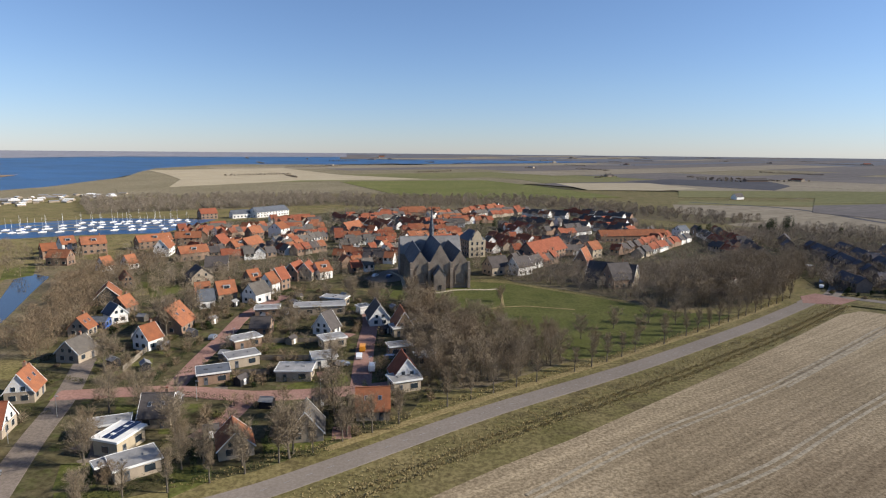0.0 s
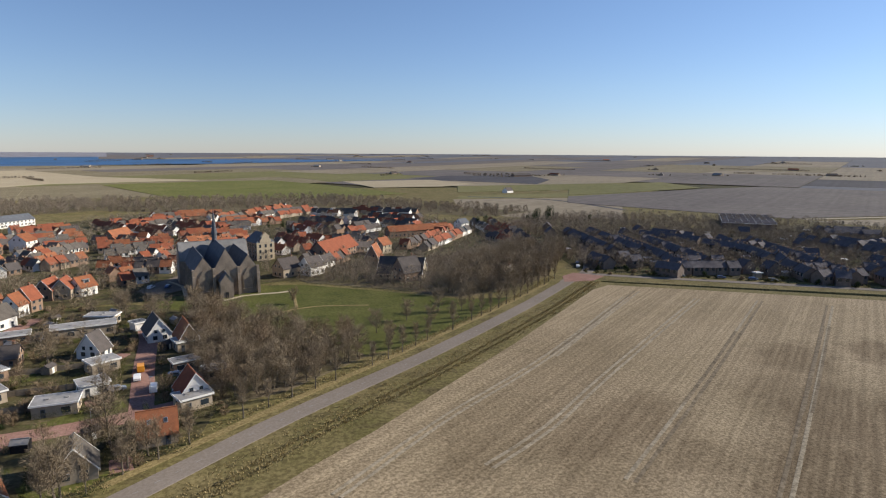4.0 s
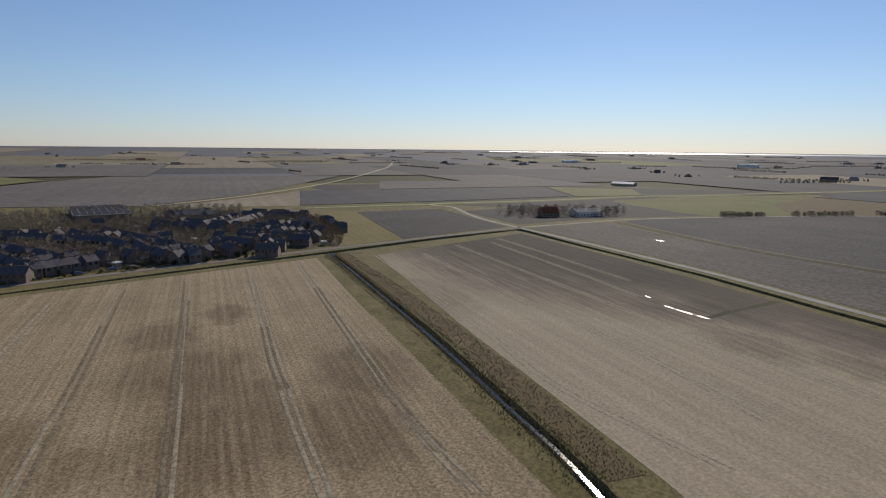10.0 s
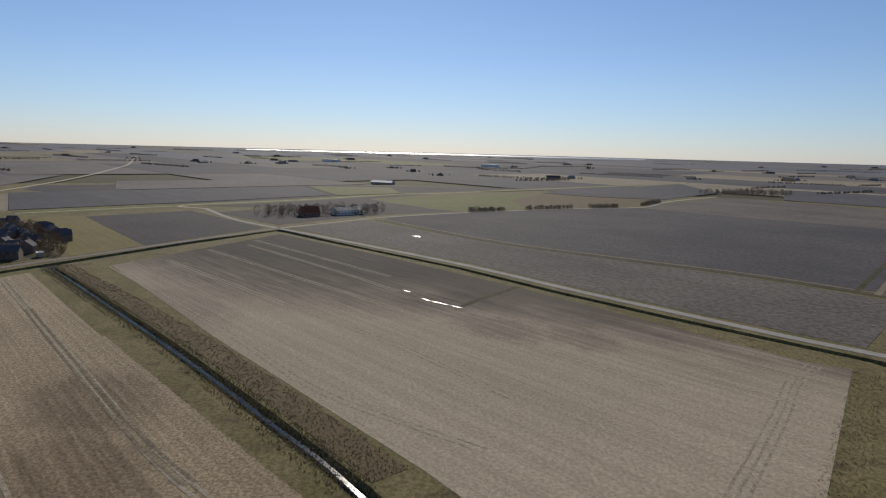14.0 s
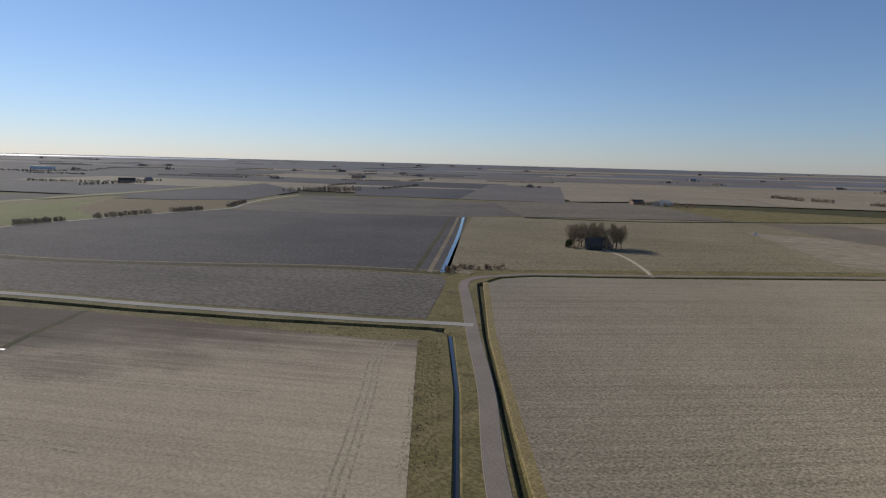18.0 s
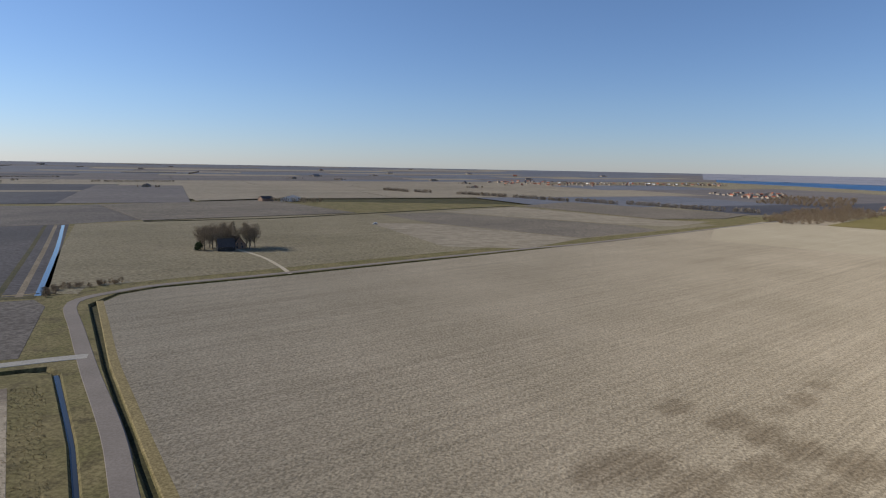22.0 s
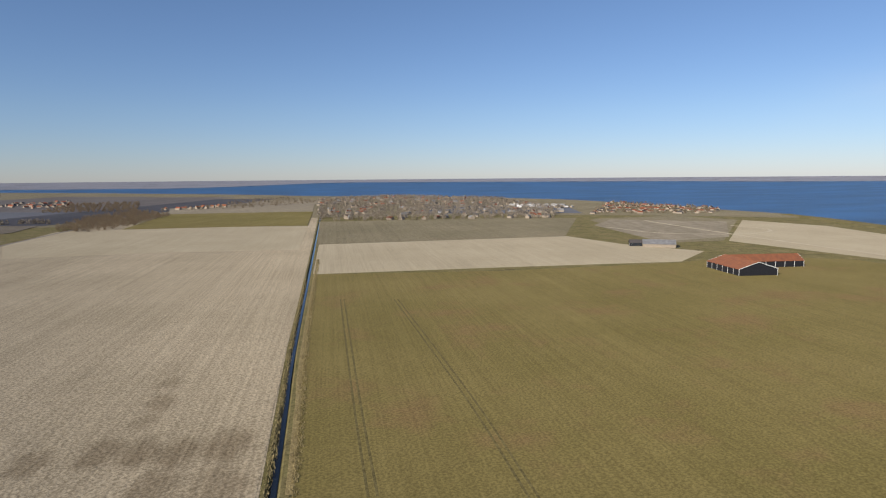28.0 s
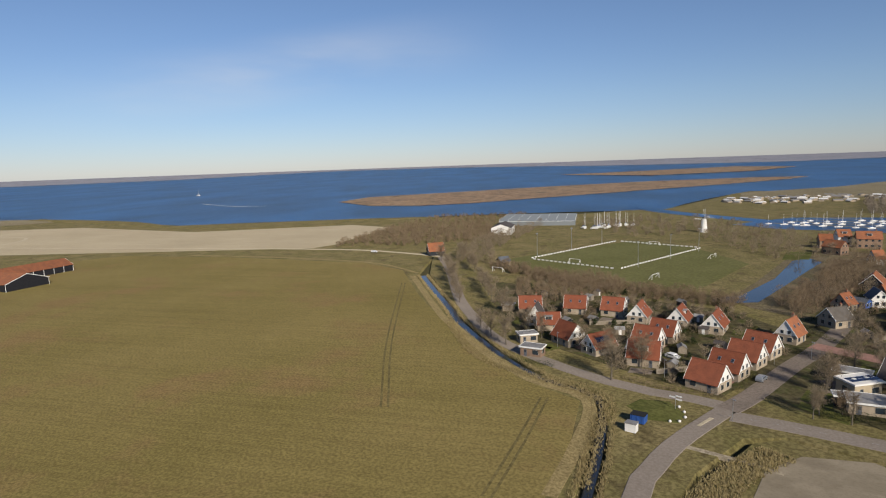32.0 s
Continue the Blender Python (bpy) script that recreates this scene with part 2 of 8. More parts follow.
def tile_mat(name, base, dark, rough=0.75, pitch=3.2, by_object=0.25):
    """Pantiled roofs: courses along the slope, weathering, moss blotches."""
    m, n, l, b = material(name, max(rough, 0.85), 0, 0.1)
    v = n.new("ShaderNodeTexCoord").outputs["Object"]
    w = n.new("ShaderNodeTexWave")
    w.bands_direction = "Z"
    w.inputs["Scale"].default_value, w.inputs["Distortion"].default_value = pitch, 0.6
    l.new(v, w.inputs["Vector"])
    big = noise_tex(n, l, v, 0.45, 5, 0.65)
    col = ramp(n, l, big, 0.32, 0.68, dark, base)
    col = mixc(n, l, 0.35, col, ramp(n, l, w.outputs["Fac"], 0.1, 0.9, (0.55, 0.55, 0.55), (1, 1, 1)), "MULTIPLY")
    g2 = noise_tex(n, l, v, 4.0, 2, 0.6)
    col = mixc(n, l, 0.35, col, ramp(n, l, g2, 0.3, 0.7, (0.6, 0.55, 0.5), (1, 1, 1)), "MULTIPLY")
    oi = n.new("ShaderNodeObjectInfo").outputs["Random"]
    col = mixc(n, l, by_object, col, ramp(n, l, oi, 0, 1, (0.5, 0.42, 0.36), (1, 1, 1)), "MULTIPLY")
    l.new(col, b.inputs["Base Color"])
    bp = n.new("ShaderNodeBump")
    bp.inputs["Strength"].default_value, bp.inputs["Distance"].default_value = 0.5, 0.05
    l.new(w.outputs["Fac"], bp.inputs["Height"])
    l.new(bp.outputs[0], b.inputs["Normal"])
    return m


def water_mat(name, base, rough=0.08, ripple=0.25, scale=0.25, spec=0.25):
    m, n, l, b = material(name, rough, 0, spec)
    v = n.new("ShaderNodeTexCoord").outputs["Object"]
    big = noise_tex(n, l, v, 0.004, 4, 0.6, (1, 2.2, 1), 30)
    col = ramp(n, l, big, 0.35, 0.65, shade(base, 0.6), shade(base, 1.75))
    l.new(col, b.inputs["Base Color"])
    t = noise_tex(n, l, v, scale, 3, 0.6, (1, 1.8, 1), 20)
    bp = n.new("ShaderNodeBump")
    bp.inputs["Strength"].default_value, bp.inputs["Distance"].default_value = ripple, 0.4
    l.new(t, bp.inputs["Height"])
    l.new(bp.outputs[0], b.inputs["Normal"])
    return m


def glass_mat(name, base=(0.03, 0.04, 0.05)):
    m, n, l, b = material(name, 0.06, 0, 0.6)
    b.inputs["Base Color"].default_value = (*base, 1)
    return m


def twig_mat(name, a, c):
    m, n, l, b = material(name, 0.9, 0, 0.1)
    g = n.new("ShaderNodeNewGeometry")
    col = ramp(n, l, g.outputs["Random Per Island"], 0.1, 0.9, a, c)
    oi = n.new("ShaderNodeObjectInfo").outputs["Random"]
    col = mixc(n, l, 0.35, col, ramp(n, l, oi, 0, 1, (0.55, 0.5, 0.45), (1, 1, 1)), "MULTIPLY")
    l.new(col, b.inputs["Base Color"])
    return m


MAT = dict(
    base=ground_mat("wet_bank", (0.060, 0.060, 0.025), (0.10, 0.085, 0.04), 0.05, 0.8),
    verge=ground_mat("rough_grass", (0.165, 0.145, 0.056), (0.24, 0.195, 0.092), 0.06, 0.9, None, (0.13, 0.105, 0.05)),
    lawn=ground_mat("lawn", (0.092, 0.102, 0.026), (0.125, 0.127, 0.04), 0.05, 0.9, None, (0.08, 0.088, 0.026), contrast=0.8),
    pitch=ground_mat("sports_turf", (0.12, 0.12, 0.042), (0.145, 0.14, 0.055), 0.04, 0.6, contrast=0.6),
    garden=ground_mat("garden_soil_and_grass", (0.085, 0.078, 0.036), (0.12, 0.10, 0.056), 0.09, 0.5, None, (0.085, 0.095, 0.03)),
    woodland=ground_mat("leaf_litter", (0.19, 0.15, 0.10), (0.155, 0.135, 0.07), 0.08, 0.8),
    reed=ground_mat("reed_bank", (0.20, 0.145, 0.075), (0.15, 0.115, 0.06), 0.12, 1.2),
    asphalt=ground_mat("asphalt_road", (0.215, 0.182, 0.153), (0.25, 0.213, 0.18), 0.06, 1.5, bump=0.05, contrast=0.4),
    brick=ground_mat("red_brick_paving", (0.29, 0.165, 0.135), (0.34, 0.205, 0.17), 0.08, 1.4, bump=0.05, contrast=0.6),
    paving=ground_mat("worn_brick_paving", (0.175, 0.145, 0.122), (0.215, 0.178, 0.15), 0.08, 1.4, bump=0.05, contrast=0.6),
    concrete=ground_mat("pale_concrete_road", (0.34, 0.315, 0.27), (0.40, 0.37, 0.32), 0.06, 1.5, bump=0.05, contrast=0.4),
    ochre=ground_mat("yellow_green_field", (0.20, 0.165, 0.055), (0.25, 0.20, 0.075), 0.012, 0.5, (35, 4.0), contrast=0.6),
    path=ground_mat("shell_path", (0.42, 0.36, 0.26), (0.48, 0.41, 0.30), 0.1, 1.0, contrast=0.5),
    sand=ground_mat("bare_sandy_field", (0.41, 0.345, 0.235), (0.46, 0.39, 0.27), 0.015, 0.9, (50, 0.9), contrast=0.4),
    soil_a=ground_mat("tilled_clay", (0.505, 0.402, 0.265), (0.435, 0.346, 0.222), 0.03, 1.3, (35.7, 1.5), None, contrast=1.0, spots=(
        (189, 126, 9, 0.8), (160, 129, 12, 0.75), (134, 97, 16, 0.8), (104, 73, 16, 0.85), (113, 64, 12, 0.7), (151, 58, 15, 0.8), (117, 48, 14, 0.8), (87, 110, 12, 0.7), (72, 105, 10, 0.7), (126, 77, 10, 0.8), (133, 110, 12, 0.6), (88, 90, 8, 0.6), (62, 108, 9, 0.5), (45, 106, 9, 0.5), (78, 130, 20, 0.4), (60, 118, 16, 0.45), (96, 152, 20, 0.35), (92, 174, 13, 0.3), (70, 92, 14, 0.35)), spot_col=(0.46, 0.42, 0.39), furrow=0.42),
    soil_b=ground_mat("tilled_clay_smooth", (0.44, 0.365, 0.262), (0.49, 0.407, 0.295), 0.012, 1.2, (35.4, 2.4), contrast=0.6, damp=(278, 10, 0.786, -0.617, 34, 35.4), spots=(
        (385, 72, 80, 1.0), (310, 40, 55, 0.95), (345, 5, 60, 0.95), (270, 0, 34, 0.8), (240, 70, 26, 0.5), (205, -50, 13, 0.6), (190, -75, 10, 0.5), (255, -40, 24, 0.6)), spot_col=(0.30, 0.285, 0.31)),
    soil_c=ground_mat("ploughed_clay", (0.425, 0.355, 0.247), (0.50, 0.418, 0.296), 0.014, 1.2, (50, 1.4), bump=0.4, contrast=0.95, spots=(
        (-13, -172, 4.2, 0.61), (-25, -166, 5.1, 0.65), (-31, -160, 5.1, 0.68), (-36, -153, 5.1, 0.68), (-45, -148, 6.0, 0.68), (-48, -186, 4.2, 0.58), (-57, -199, 3.4, 0.50), (0, -138, 6.8, 0.61), (-25, -142, 5.1, 0.58), (7, -135, 6.0, 0.58), (-10, -132, 6.8, 0.58), (-33, -132, 6.8, 0.50), (-40, -176, 3.4, 0.43)), spot_col=(0.42, 0.37, 0.32), spot_wander=9.0, scatter_back=0.75, furrow=0.3),
    # dark clay, its blue-grey also carrying clod shade and haze seen against the sun
    dark=ground_mat("dark_clay_backlit", (0.084, 0.079, 0.087), (0.122, 0.112, 0.115), 0.01, 0.4, (35, 4.0), damp=(470, -40, 0.62, 0.78, 60, 35), spot_col=(0.72, 0.70, 0.74)),
    dusk=ground_mat("grey_ploughed_clay", (0.14, 0.122, 0.112), (0.205, 0.178, 0.152), 0.01, 0.4, (35, 4.0)),
    olive=ground_mat("olive_stubble_field", (0.25, 0.213, 0.132), (0.31, 0.263, 0.17), 0.01, 0.5, (50, 4.0)),
    brown=ground_mat("grey_brown_field", (0.20, 0.171, 0.134), (0.255, 0.216, 0.168), 0.01, 0.4, (50, 4.0)),
    wheat=ground_mat("young_winter_wheat", (0.208, 0.168, 0.058), (0.255, 0.202, 0.077), 0.012, 1.4, (50, 1.1), (0.25, 0.175, 0.075), contrast=0.8),
    green=ground_mat("green_pasture", (0.155, 0.165, 0.045), (0.195, 0.192, 0.065), 0.012, 0.5),
    marsh=ground_mat("reed_marsh", (0.27, 0.185, 0.125), (0.33, 0.235, 0.155), 0.012, 0.1, None, (0.15, 0.125, 0.09)),
    straw=ground_mat("straw_bank", (0.33, 0.26, 0.125), (0.27, 0.21, 0.10), 0.2, 1.5),
    track=ground_mat("pale_wheel_track", (0.42, 0.36, 0.265), (0.36, 0.305, 0.22), 0.1, 0.8),
    # in the bare field this dark tone is the shadow inside the wheel ruts
    track_dark=ground_mat("dark_wheel_track", (0.21, 0.168, 0.115), (0.28, 0.225, 0.155), 0.05, 0.8),
    wheat_track=ground_mat("track_in_wheat", (0.135, 0.112, 0.048), (0.18, 0.145, 0.06), 0.1, 0.9),
    # far land and shore: distance haze is put into their blue-grey base colours
    far_wood=ground_mat("distant_land_hazed", (0.12, 0.125, 0.145), (0.15, 0.152, 0.168), 0.003, 0.05, contrast=0.4),
    far_shore=ground_mat("distant_shore_hazed", (0.21, 0.215, 0.25), (0.25, 0.245, 0.27), 0.004, 0.05, None, (0.17, 0.17, 0.20), contrast=0.4),
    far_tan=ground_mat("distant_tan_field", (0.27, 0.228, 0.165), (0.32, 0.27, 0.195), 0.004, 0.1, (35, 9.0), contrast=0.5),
    # mauve and dark far fields: haze and back-lit shade go into the colour
    far_mauve=ground_mat("distant_mauve_field_hazed", (0.152, 0.135, 0.130), (0.19, 0.168, 0.155), 0.004, 0.1, (35, 9.0), contrast=0.5),
    far_dark=ground_mat("distant_dark_field_hazed", (0.072, 0.071, 0.083), (0.10, 0.097, 0.107), 0.004, 0.1, (35, 14.0), contrast=0.5),
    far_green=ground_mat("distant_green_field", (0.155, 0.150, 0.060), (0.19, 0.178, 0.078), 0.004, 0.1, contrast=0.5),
    puddle=water_mat("puddle_water", (0.06, 0.06, 0.06), 0.28, 0.05, 0.8, 1.0),
    sound=water_mat("glinting_far_water", (0.05, 0.07, 0.10), 0.42, 0.5, 0.3, 1.0),
    sea=water_mat("lake_water", (0.010, 0.050, 0.130), 0.35, 0.6, 0.3),
    ditch=water_mat("ditch_water", (0.018, 0.022, 0.028), 0.12, 0.012, 0.8, 0.2),
    canal=water_mat("canal_water", (0.018, 0.022, 0.028), 0.07, 0.012, 0.8, 0.5),
    tile=tile_mat("orange_pantiles", (0.41, 0.16, 0.08), (0.26, 0.115, 0.07), by_object=0.6),
    tile_red=tile_mat("red_brown_pantiles", (0.34, 0.115, 0.065), (0.24, 0.085, 0.052), by_object=0.35),
    tile_dark=tile_mat("dark_tiles", (0.13, 0.115, 0.11), (0.09, 0.082, 0.08)),
    tile_grey=tile_mat("weathered_grey_tiles", (0.17, 0.155, 0.14), (0.11, 0.10, 0.09)),
    tile_estate=tile_mat("dark_estate_tiles", (0.15, 0.14, 0.155), (0.10, 0.095, 0.105)),
    slate=tile_mat("blue_slate", (0.15, 0.165, 0.19), (0.11, 0.12, 0.14), 0.5, 5.0, 0.1),
    felt=plain_mat("grey_roof_felt", (0.31, 0.305, 0.30), 0.85, 0, 0.3, 0.3, by_object=0.4),
    white=plain_mat("white_render", (0.74, 0.72, 0.68), 0.7, 0, 0.12, 0.5),
    cream=plain_mat("cream_wall", (0.42, 0.35, 0.25), 0.8, 0, 0.15, 0.5),
    brickwall=plain_mat("brown_brick_wall", (0.30, 0.20, 0.14), 0.9, 0, 0.25, 0.8, by_object=0.3),
    # darker copy of the brown brick: the shade on the estate's facades is in the colour
    estate_wall=plain_mat("shade_darkened_brick_wall", (0.21, 0.165, 0.14), 0.9, 0, 0.25, 0.8, by_object=0.4),
    pale=plain_mat("pale_brick_wall", (0.40, 0.33, 0.25), 0.9, 0, 0.2, 0.8, by_object=0.25),
    black=plain_mat("black_tarred_boards", (0.022, 0.022, 0.026), 0.6, 0, 0.3, 1.2),
    stone=plain_mat("weathered_church_stone", (0.29, 0.235, 0.185), 0.95, 0, 0.35, 0.25),
    stone_pale=plain_mat("pale_stone", (0.26, 0.215, 0.17), 0.9, 0, 0.25, 0.6),
    frame=plain_mat("white_paint", (0.78, 0.77, 0.74), 0.5, 0, 0.08, 1.0),
    metal=plain_mat("galvanised_steel", (0.55, 0.56, 0.57), 0.4, 0.8, 0.15, 1.0),
    post=plain_mat("grey_wood", (0.26, 0.22, 0.17), 0.9, 0, 0.3, 2.0),
    glass=glass_mat("window_glass"),
    greenhouse=glass_mat("greenhouse_glass", (0.20, 0.22, 0.23)),
    panel=glass_mat("solar_panel", (0.012, 0.02, 0.06)),
    blue=plain_mat("blue_sheet", (0.03, 0.09, 0.30), 0.5, 0, 0.2, 1.0),
    rubber=plain_mat("tyre_rubber", (0.02, 0.02, 0.02), 0.9, 0, 0.1, 2.0),
    bark=plain_mat("bark", (0.15, 0.125, 0.095), 0.95, 0, 0.35, 2.0),
    twig=twig_mat("bare_twigs", (0.17, 0.132, 0.09), (0.30, 0.24, 0.165)),
    twig_dark=twig_mat("dark_bare_twigs", (0.185, 0.153, 0.119), (0.335, 0.28, 0.212)),
    twig_red=twig_mat("reddish_twigs", (0.165, 0.12, 0.078), (0.28, 0.21, 0.135)),
    leaf=twig_mat("evergreen_leaves", (0.018, 0.030, 0.012), (0.05, 0.065, 0.025)),
    hedge=twig_mat("hedge_leaves", (0.05, 0.055, 0.02), (0.11, 0.10, 0.04)),
    tuft=twig_mat("dry_grass_tufts", (0.24, 0.19, 0.09), (0.38, 0.305, 0.155)),
)

# ---- building blocks ----


def mesh_of(name, bm, *mats):
    me = bpy.data.meshes.new(name)
    bm.to_mesh(me)
    bm.free()
    for m in mats:
        me.materials.append(MAT[m] if isinstance(m, str) else m)
    return me


def part(name, bm, mats, parent, label="", m=None):
    """Links a bmesh (or a mesh) as one mesh object under a thing or a part."""
    mats = mats if isinstance(mats, (tuple, list)) else (mats,)
    me = bm if isinstance(bm, bpy.types.Mesh) else mesh_of(name, bm, *mats)
    ob = new(name, me)
    ob.parent = parent
    if m is not None:
        ob.matrix_basis = m
    if label:
        ob["label"] = label
    return ob


def box(bm, x0, x1, y0, y1, z0, z1, mi=0):
    vs = [bm.verts.new((x, y, z)) for z in (z0, z1) for y in (y0, y1) for x in (x0, x1)]
    for f in ((0, 2, 3, 1), (4, 5, 7, 6), (0, 1, 5, 4), (2, 6, 7, 3), (0, 4, 6, 2), (1, 3, 7, 5)):
        bm.faces.new([vs[i] for i in f]).material_index = mi
    return vs


def tube(bm, a, b, r0, r1, sides=5, mi=0, cap=True):
    a, b = Vector(a), Vector(b)
    d = (b - a).normalized()
    u = d.orthogonal().normalized()
    w = d.cross(u)
    ring = [[bm.verts.new(p + (u * math.cos(k * math.tau / sides) + w * math.sin(k * math.tau / sides)) * r) for k in range(sides)] for p, r in ((a, r0), (b, r1))]
    for k in range(sides):
        j = (k + 1) % sides
        bm.faces.new((ring[0][k], ring[0][j], ring[1][j], ring[1][k])).material_index = mi
    if cap:
        bm.faces.new(ring[1]).material_index = mi
        bm.faces.new(ring[0][::-1]).material_index = mi


def thing(name, x, y, z=0.0, yaw=0.0, label="", category="", group=""):
    ob = new(name)
    ob.matrix_basis = pose(x, y, z, 0, 0, yaw)
    ob.empty_display_size = 0.5
    return tagged(ob, label, category, group)


def rise(r):
    """Height of the wide land far out, which lifts gently towards the horizon."""
    return 40.3 * max(0.0, (r - 1000) / 3900) ** 1.6


def zat(x, y):
    return rise(math.hypot(x, y))


def structure(name, me, label, category):
    return tagged(new(name, me), label, category, "", "structure")


def offset_loop(pts, d):
    """Shifts a closed loop outwards by d (inwards for a hole wound the other way)."""
    out, k = [], len(pts)
    area = sum(pts[i][0] * pts[(i + 1) % k][1] - pts[(i + 1) % k][0] * pts[i][1] for i in range(k))
    s = 1 if area > 0 else -1
    for i in range(k):
        p, q, r = Vector(pts[i - 1]), Vector(pts[i]), Vector(pts[(i + 1) % k])
        n1 = Vector(((q - p).y, -(q - p).x)).normalized() * s
        n2 = Vector(((r - q).y, -(r - q).x)).normalized() * s
        n = (n1 + n2)
        n = n.normalized() * (d / max(0.5, n.normalized().dot(n1))) if n.length > 1e-6 else n1 * d
        out.append((q.x + n.x, q.y + n.y))
    return out


def slab(name, loops, mat, top=0.0, bottom=-1.25, batter=0.8, label="", category="ground"):
    """A raised piece of land with battered banks; loops: the outline, then holes."""
    verts, faces, start = [], [], 0
    tess = tessellate_polygon([[Vector((x, y, 0)) for x, y in lp] for lp in loops])
    flat = [p for lp in loops for p in lp]
    verts += [(x, y, top + zat(x, y)) for x, y in flat]
    faces += [tuple(t) for t in tess]
    for i, lp in enumerate(loops):
        k = len(lp)
        low = offset_loop(lp, batter if i == 0 else -batter)
        b0 = len(verts)
        verts += [(x, y, bottom + zat(x, y)) for x, y in low]
        for j in range(k):
            a, b = start + j, start + (j + 1) % k
            faces.append((a, b, b0 + (j + 1) % k, b0 + j))
        start += k
    me = bpy.data.meshes.new(name)
    me.from_pydata(verts, [], faces)
    bm = bmesh.new()
    bm.from_mesh(me)
    bmesh.ops.recalc_face_normals(bm, faces=bm.faces)
    bm.to_mesh(me)
    bm.free()
    up = sum(p.normal.z * p.area for p in me.polygons)
    if up < 0:
        me.flip_normals()
    me.materials.append(MAT[mat])
    return structure(name, me, label, category)


def sheet(name, pts, mat, z, label="", category="field", thick=0.3, kind="structure"):
    """A flat patch of ground with a short skirt, following the wide land."""
    ob = slab(name, [pts], mat, z, z - thick, 0.25, label, category)
    ob["kind"] = kind
    return ob


def patch(name, corners, mat, z=0.25, cuts=6, label="", category="field"):
    """A far field between four corners, following the wide land."""
    a, b, c, d = (Vector(p) for p in corners)
    verts, faces = [], []
    for i in range(cuts + 1):
        for j in range(cuts + 1):
            u, w = i / cuts, j / cuts
            p = (a * (1 - u) + b * u) * (1 - w) + (d * (1 - u) + c * u) * w
            verts.append((p.x, p.y, zat(p.x, p.y) + z))
    for i in range(cuts):
        for j in range(cuts):
            k = i * (cuts + 1) + j
            faces.append((k, k + cuts + 1, k + cuts + 2, k + 1))
    me = bpy.data.meshes.new(name)
    me.from_pydata(verts, [], faces)
    me.update()
    if sum(p.normal.z for p in me.polygons) < 0:
        me.flip_normals()
    me.materials.append(MAT[mat])
    return structure(name, me, label, category)


def smooth_line(pts, step=6.0):
    """Catmull-Rom points along a line."""
    ps = [Vector(p) for p in pts]
    ps = [ps[0] * 2 - ps[1]] + ps + [ps[-1] * 2 - ps[-2]]
    out = []
    for i in range(1, len(ps) - 2):
        p0, p1, p2, p3 = ps[i - 1:i + 3]
        k = max(1, int((p2 - p1).length / step))
        for j in range(k):
            t = j / k
            out.append(0.5 * (2 * p1 + (p2 - p0) * t + (2 * p0 - 5 * p1 + 4 * p2 - p3) * t * t + (3 * p1 - p0 - 3 * p2 + p3) * t ** 3))
    out.append(ps[-2])
    return out


def ribbon_mesh(name, pts, width, mat, z, thick=0.25, step=6.0, shift=0.0):
    ln = smooth_line(pts, step)
    verts, faces = [], []
    k = len(ln)
    for i, p in enumerate(ln):
        d = (ln[min(i + 1, k - 1)] - ln[max(i - 1, 0)]).normalized()
        nrm = Vector((d.y, -d.x))
        w = width if isinstance(width, (int, float)) else width[0] + (width[1] - width[0]) * i / (k - 1)
        for s, dz in ((-0.5 * w - 0.3, -thick), (-0.5 * w, 0), (0.5 * w, 0), (0.5 * w + 0.3, -thick)):
            q = p + nrm * (s + shift)
            verts.append((q.x, q.y, zat(q.x, q.y) + z + dz))
    for i in range(k - 1):
        for s in range(3):
            a = i * 4 + s
            faces.append((a, a + 1, a + 5, a + 4))
    me = bpy.data.meshes.new(name)
    me.from_pydata(verts, [], faces)
    me.update()
    if sum(p.normal.z for p in me.polygons) < 0:
        me.flip_normals()
    me.materials.append(MAT[mat])
    return me


def ribbon(name, pts, width, mat, z, label, category="road", thick=0.25, step=6.0, shift=0.0):
    return structure(name, ribbon_mesh(name, pts, width, mat, z, thick, step, shift), label, category)


def poly_line(pts, step):
    """Evenly spaced places and headings along a line."""
    ln = smooth_line(pts, 2.0)
    out, carry = [], 0.0
    for a, b in zip(ln, ln[1:]):
        seg = (b - a).length
        while carry < seg:
            out.append((a + (b - a) * (carry / seg), math.degrees(math.atan2(b.y - a.y, b.x - a.x))))
            carry += step
        carry -= seg
    return out


def inside(x, y, poly):
    c = False
    for (x0, y0), (x1, y1) in zip(poly, poly[1:] + poly[:1]):
        if (y0 > y) != (y1 > y) and x < (x1 - x0) * (y - y0) / (y1 - y0) + x0:
            c = not c
    return c


def scatter(rng, poly, count, apart, avoid=()):
    """Seeded places in a polygon that keep a distance from each other."""
    xs, ys = [p[0] for p in poly], [p[1] for p in poly]
    got, tries = [], 0
    while len(got) < count and tries < count * 40:
        tries += 1
        x, y = rng.uniform(min(xs), max(xs)), rng.uniform(min(ys), max(ys))
        if inside(x, y, poly) and not any(inside(x, y, a) for a in avoid) and all((x - a) ** 2 + (y - b) ** 2 > apart * apart for a, b in got):
            got.append((x, y))
    return got


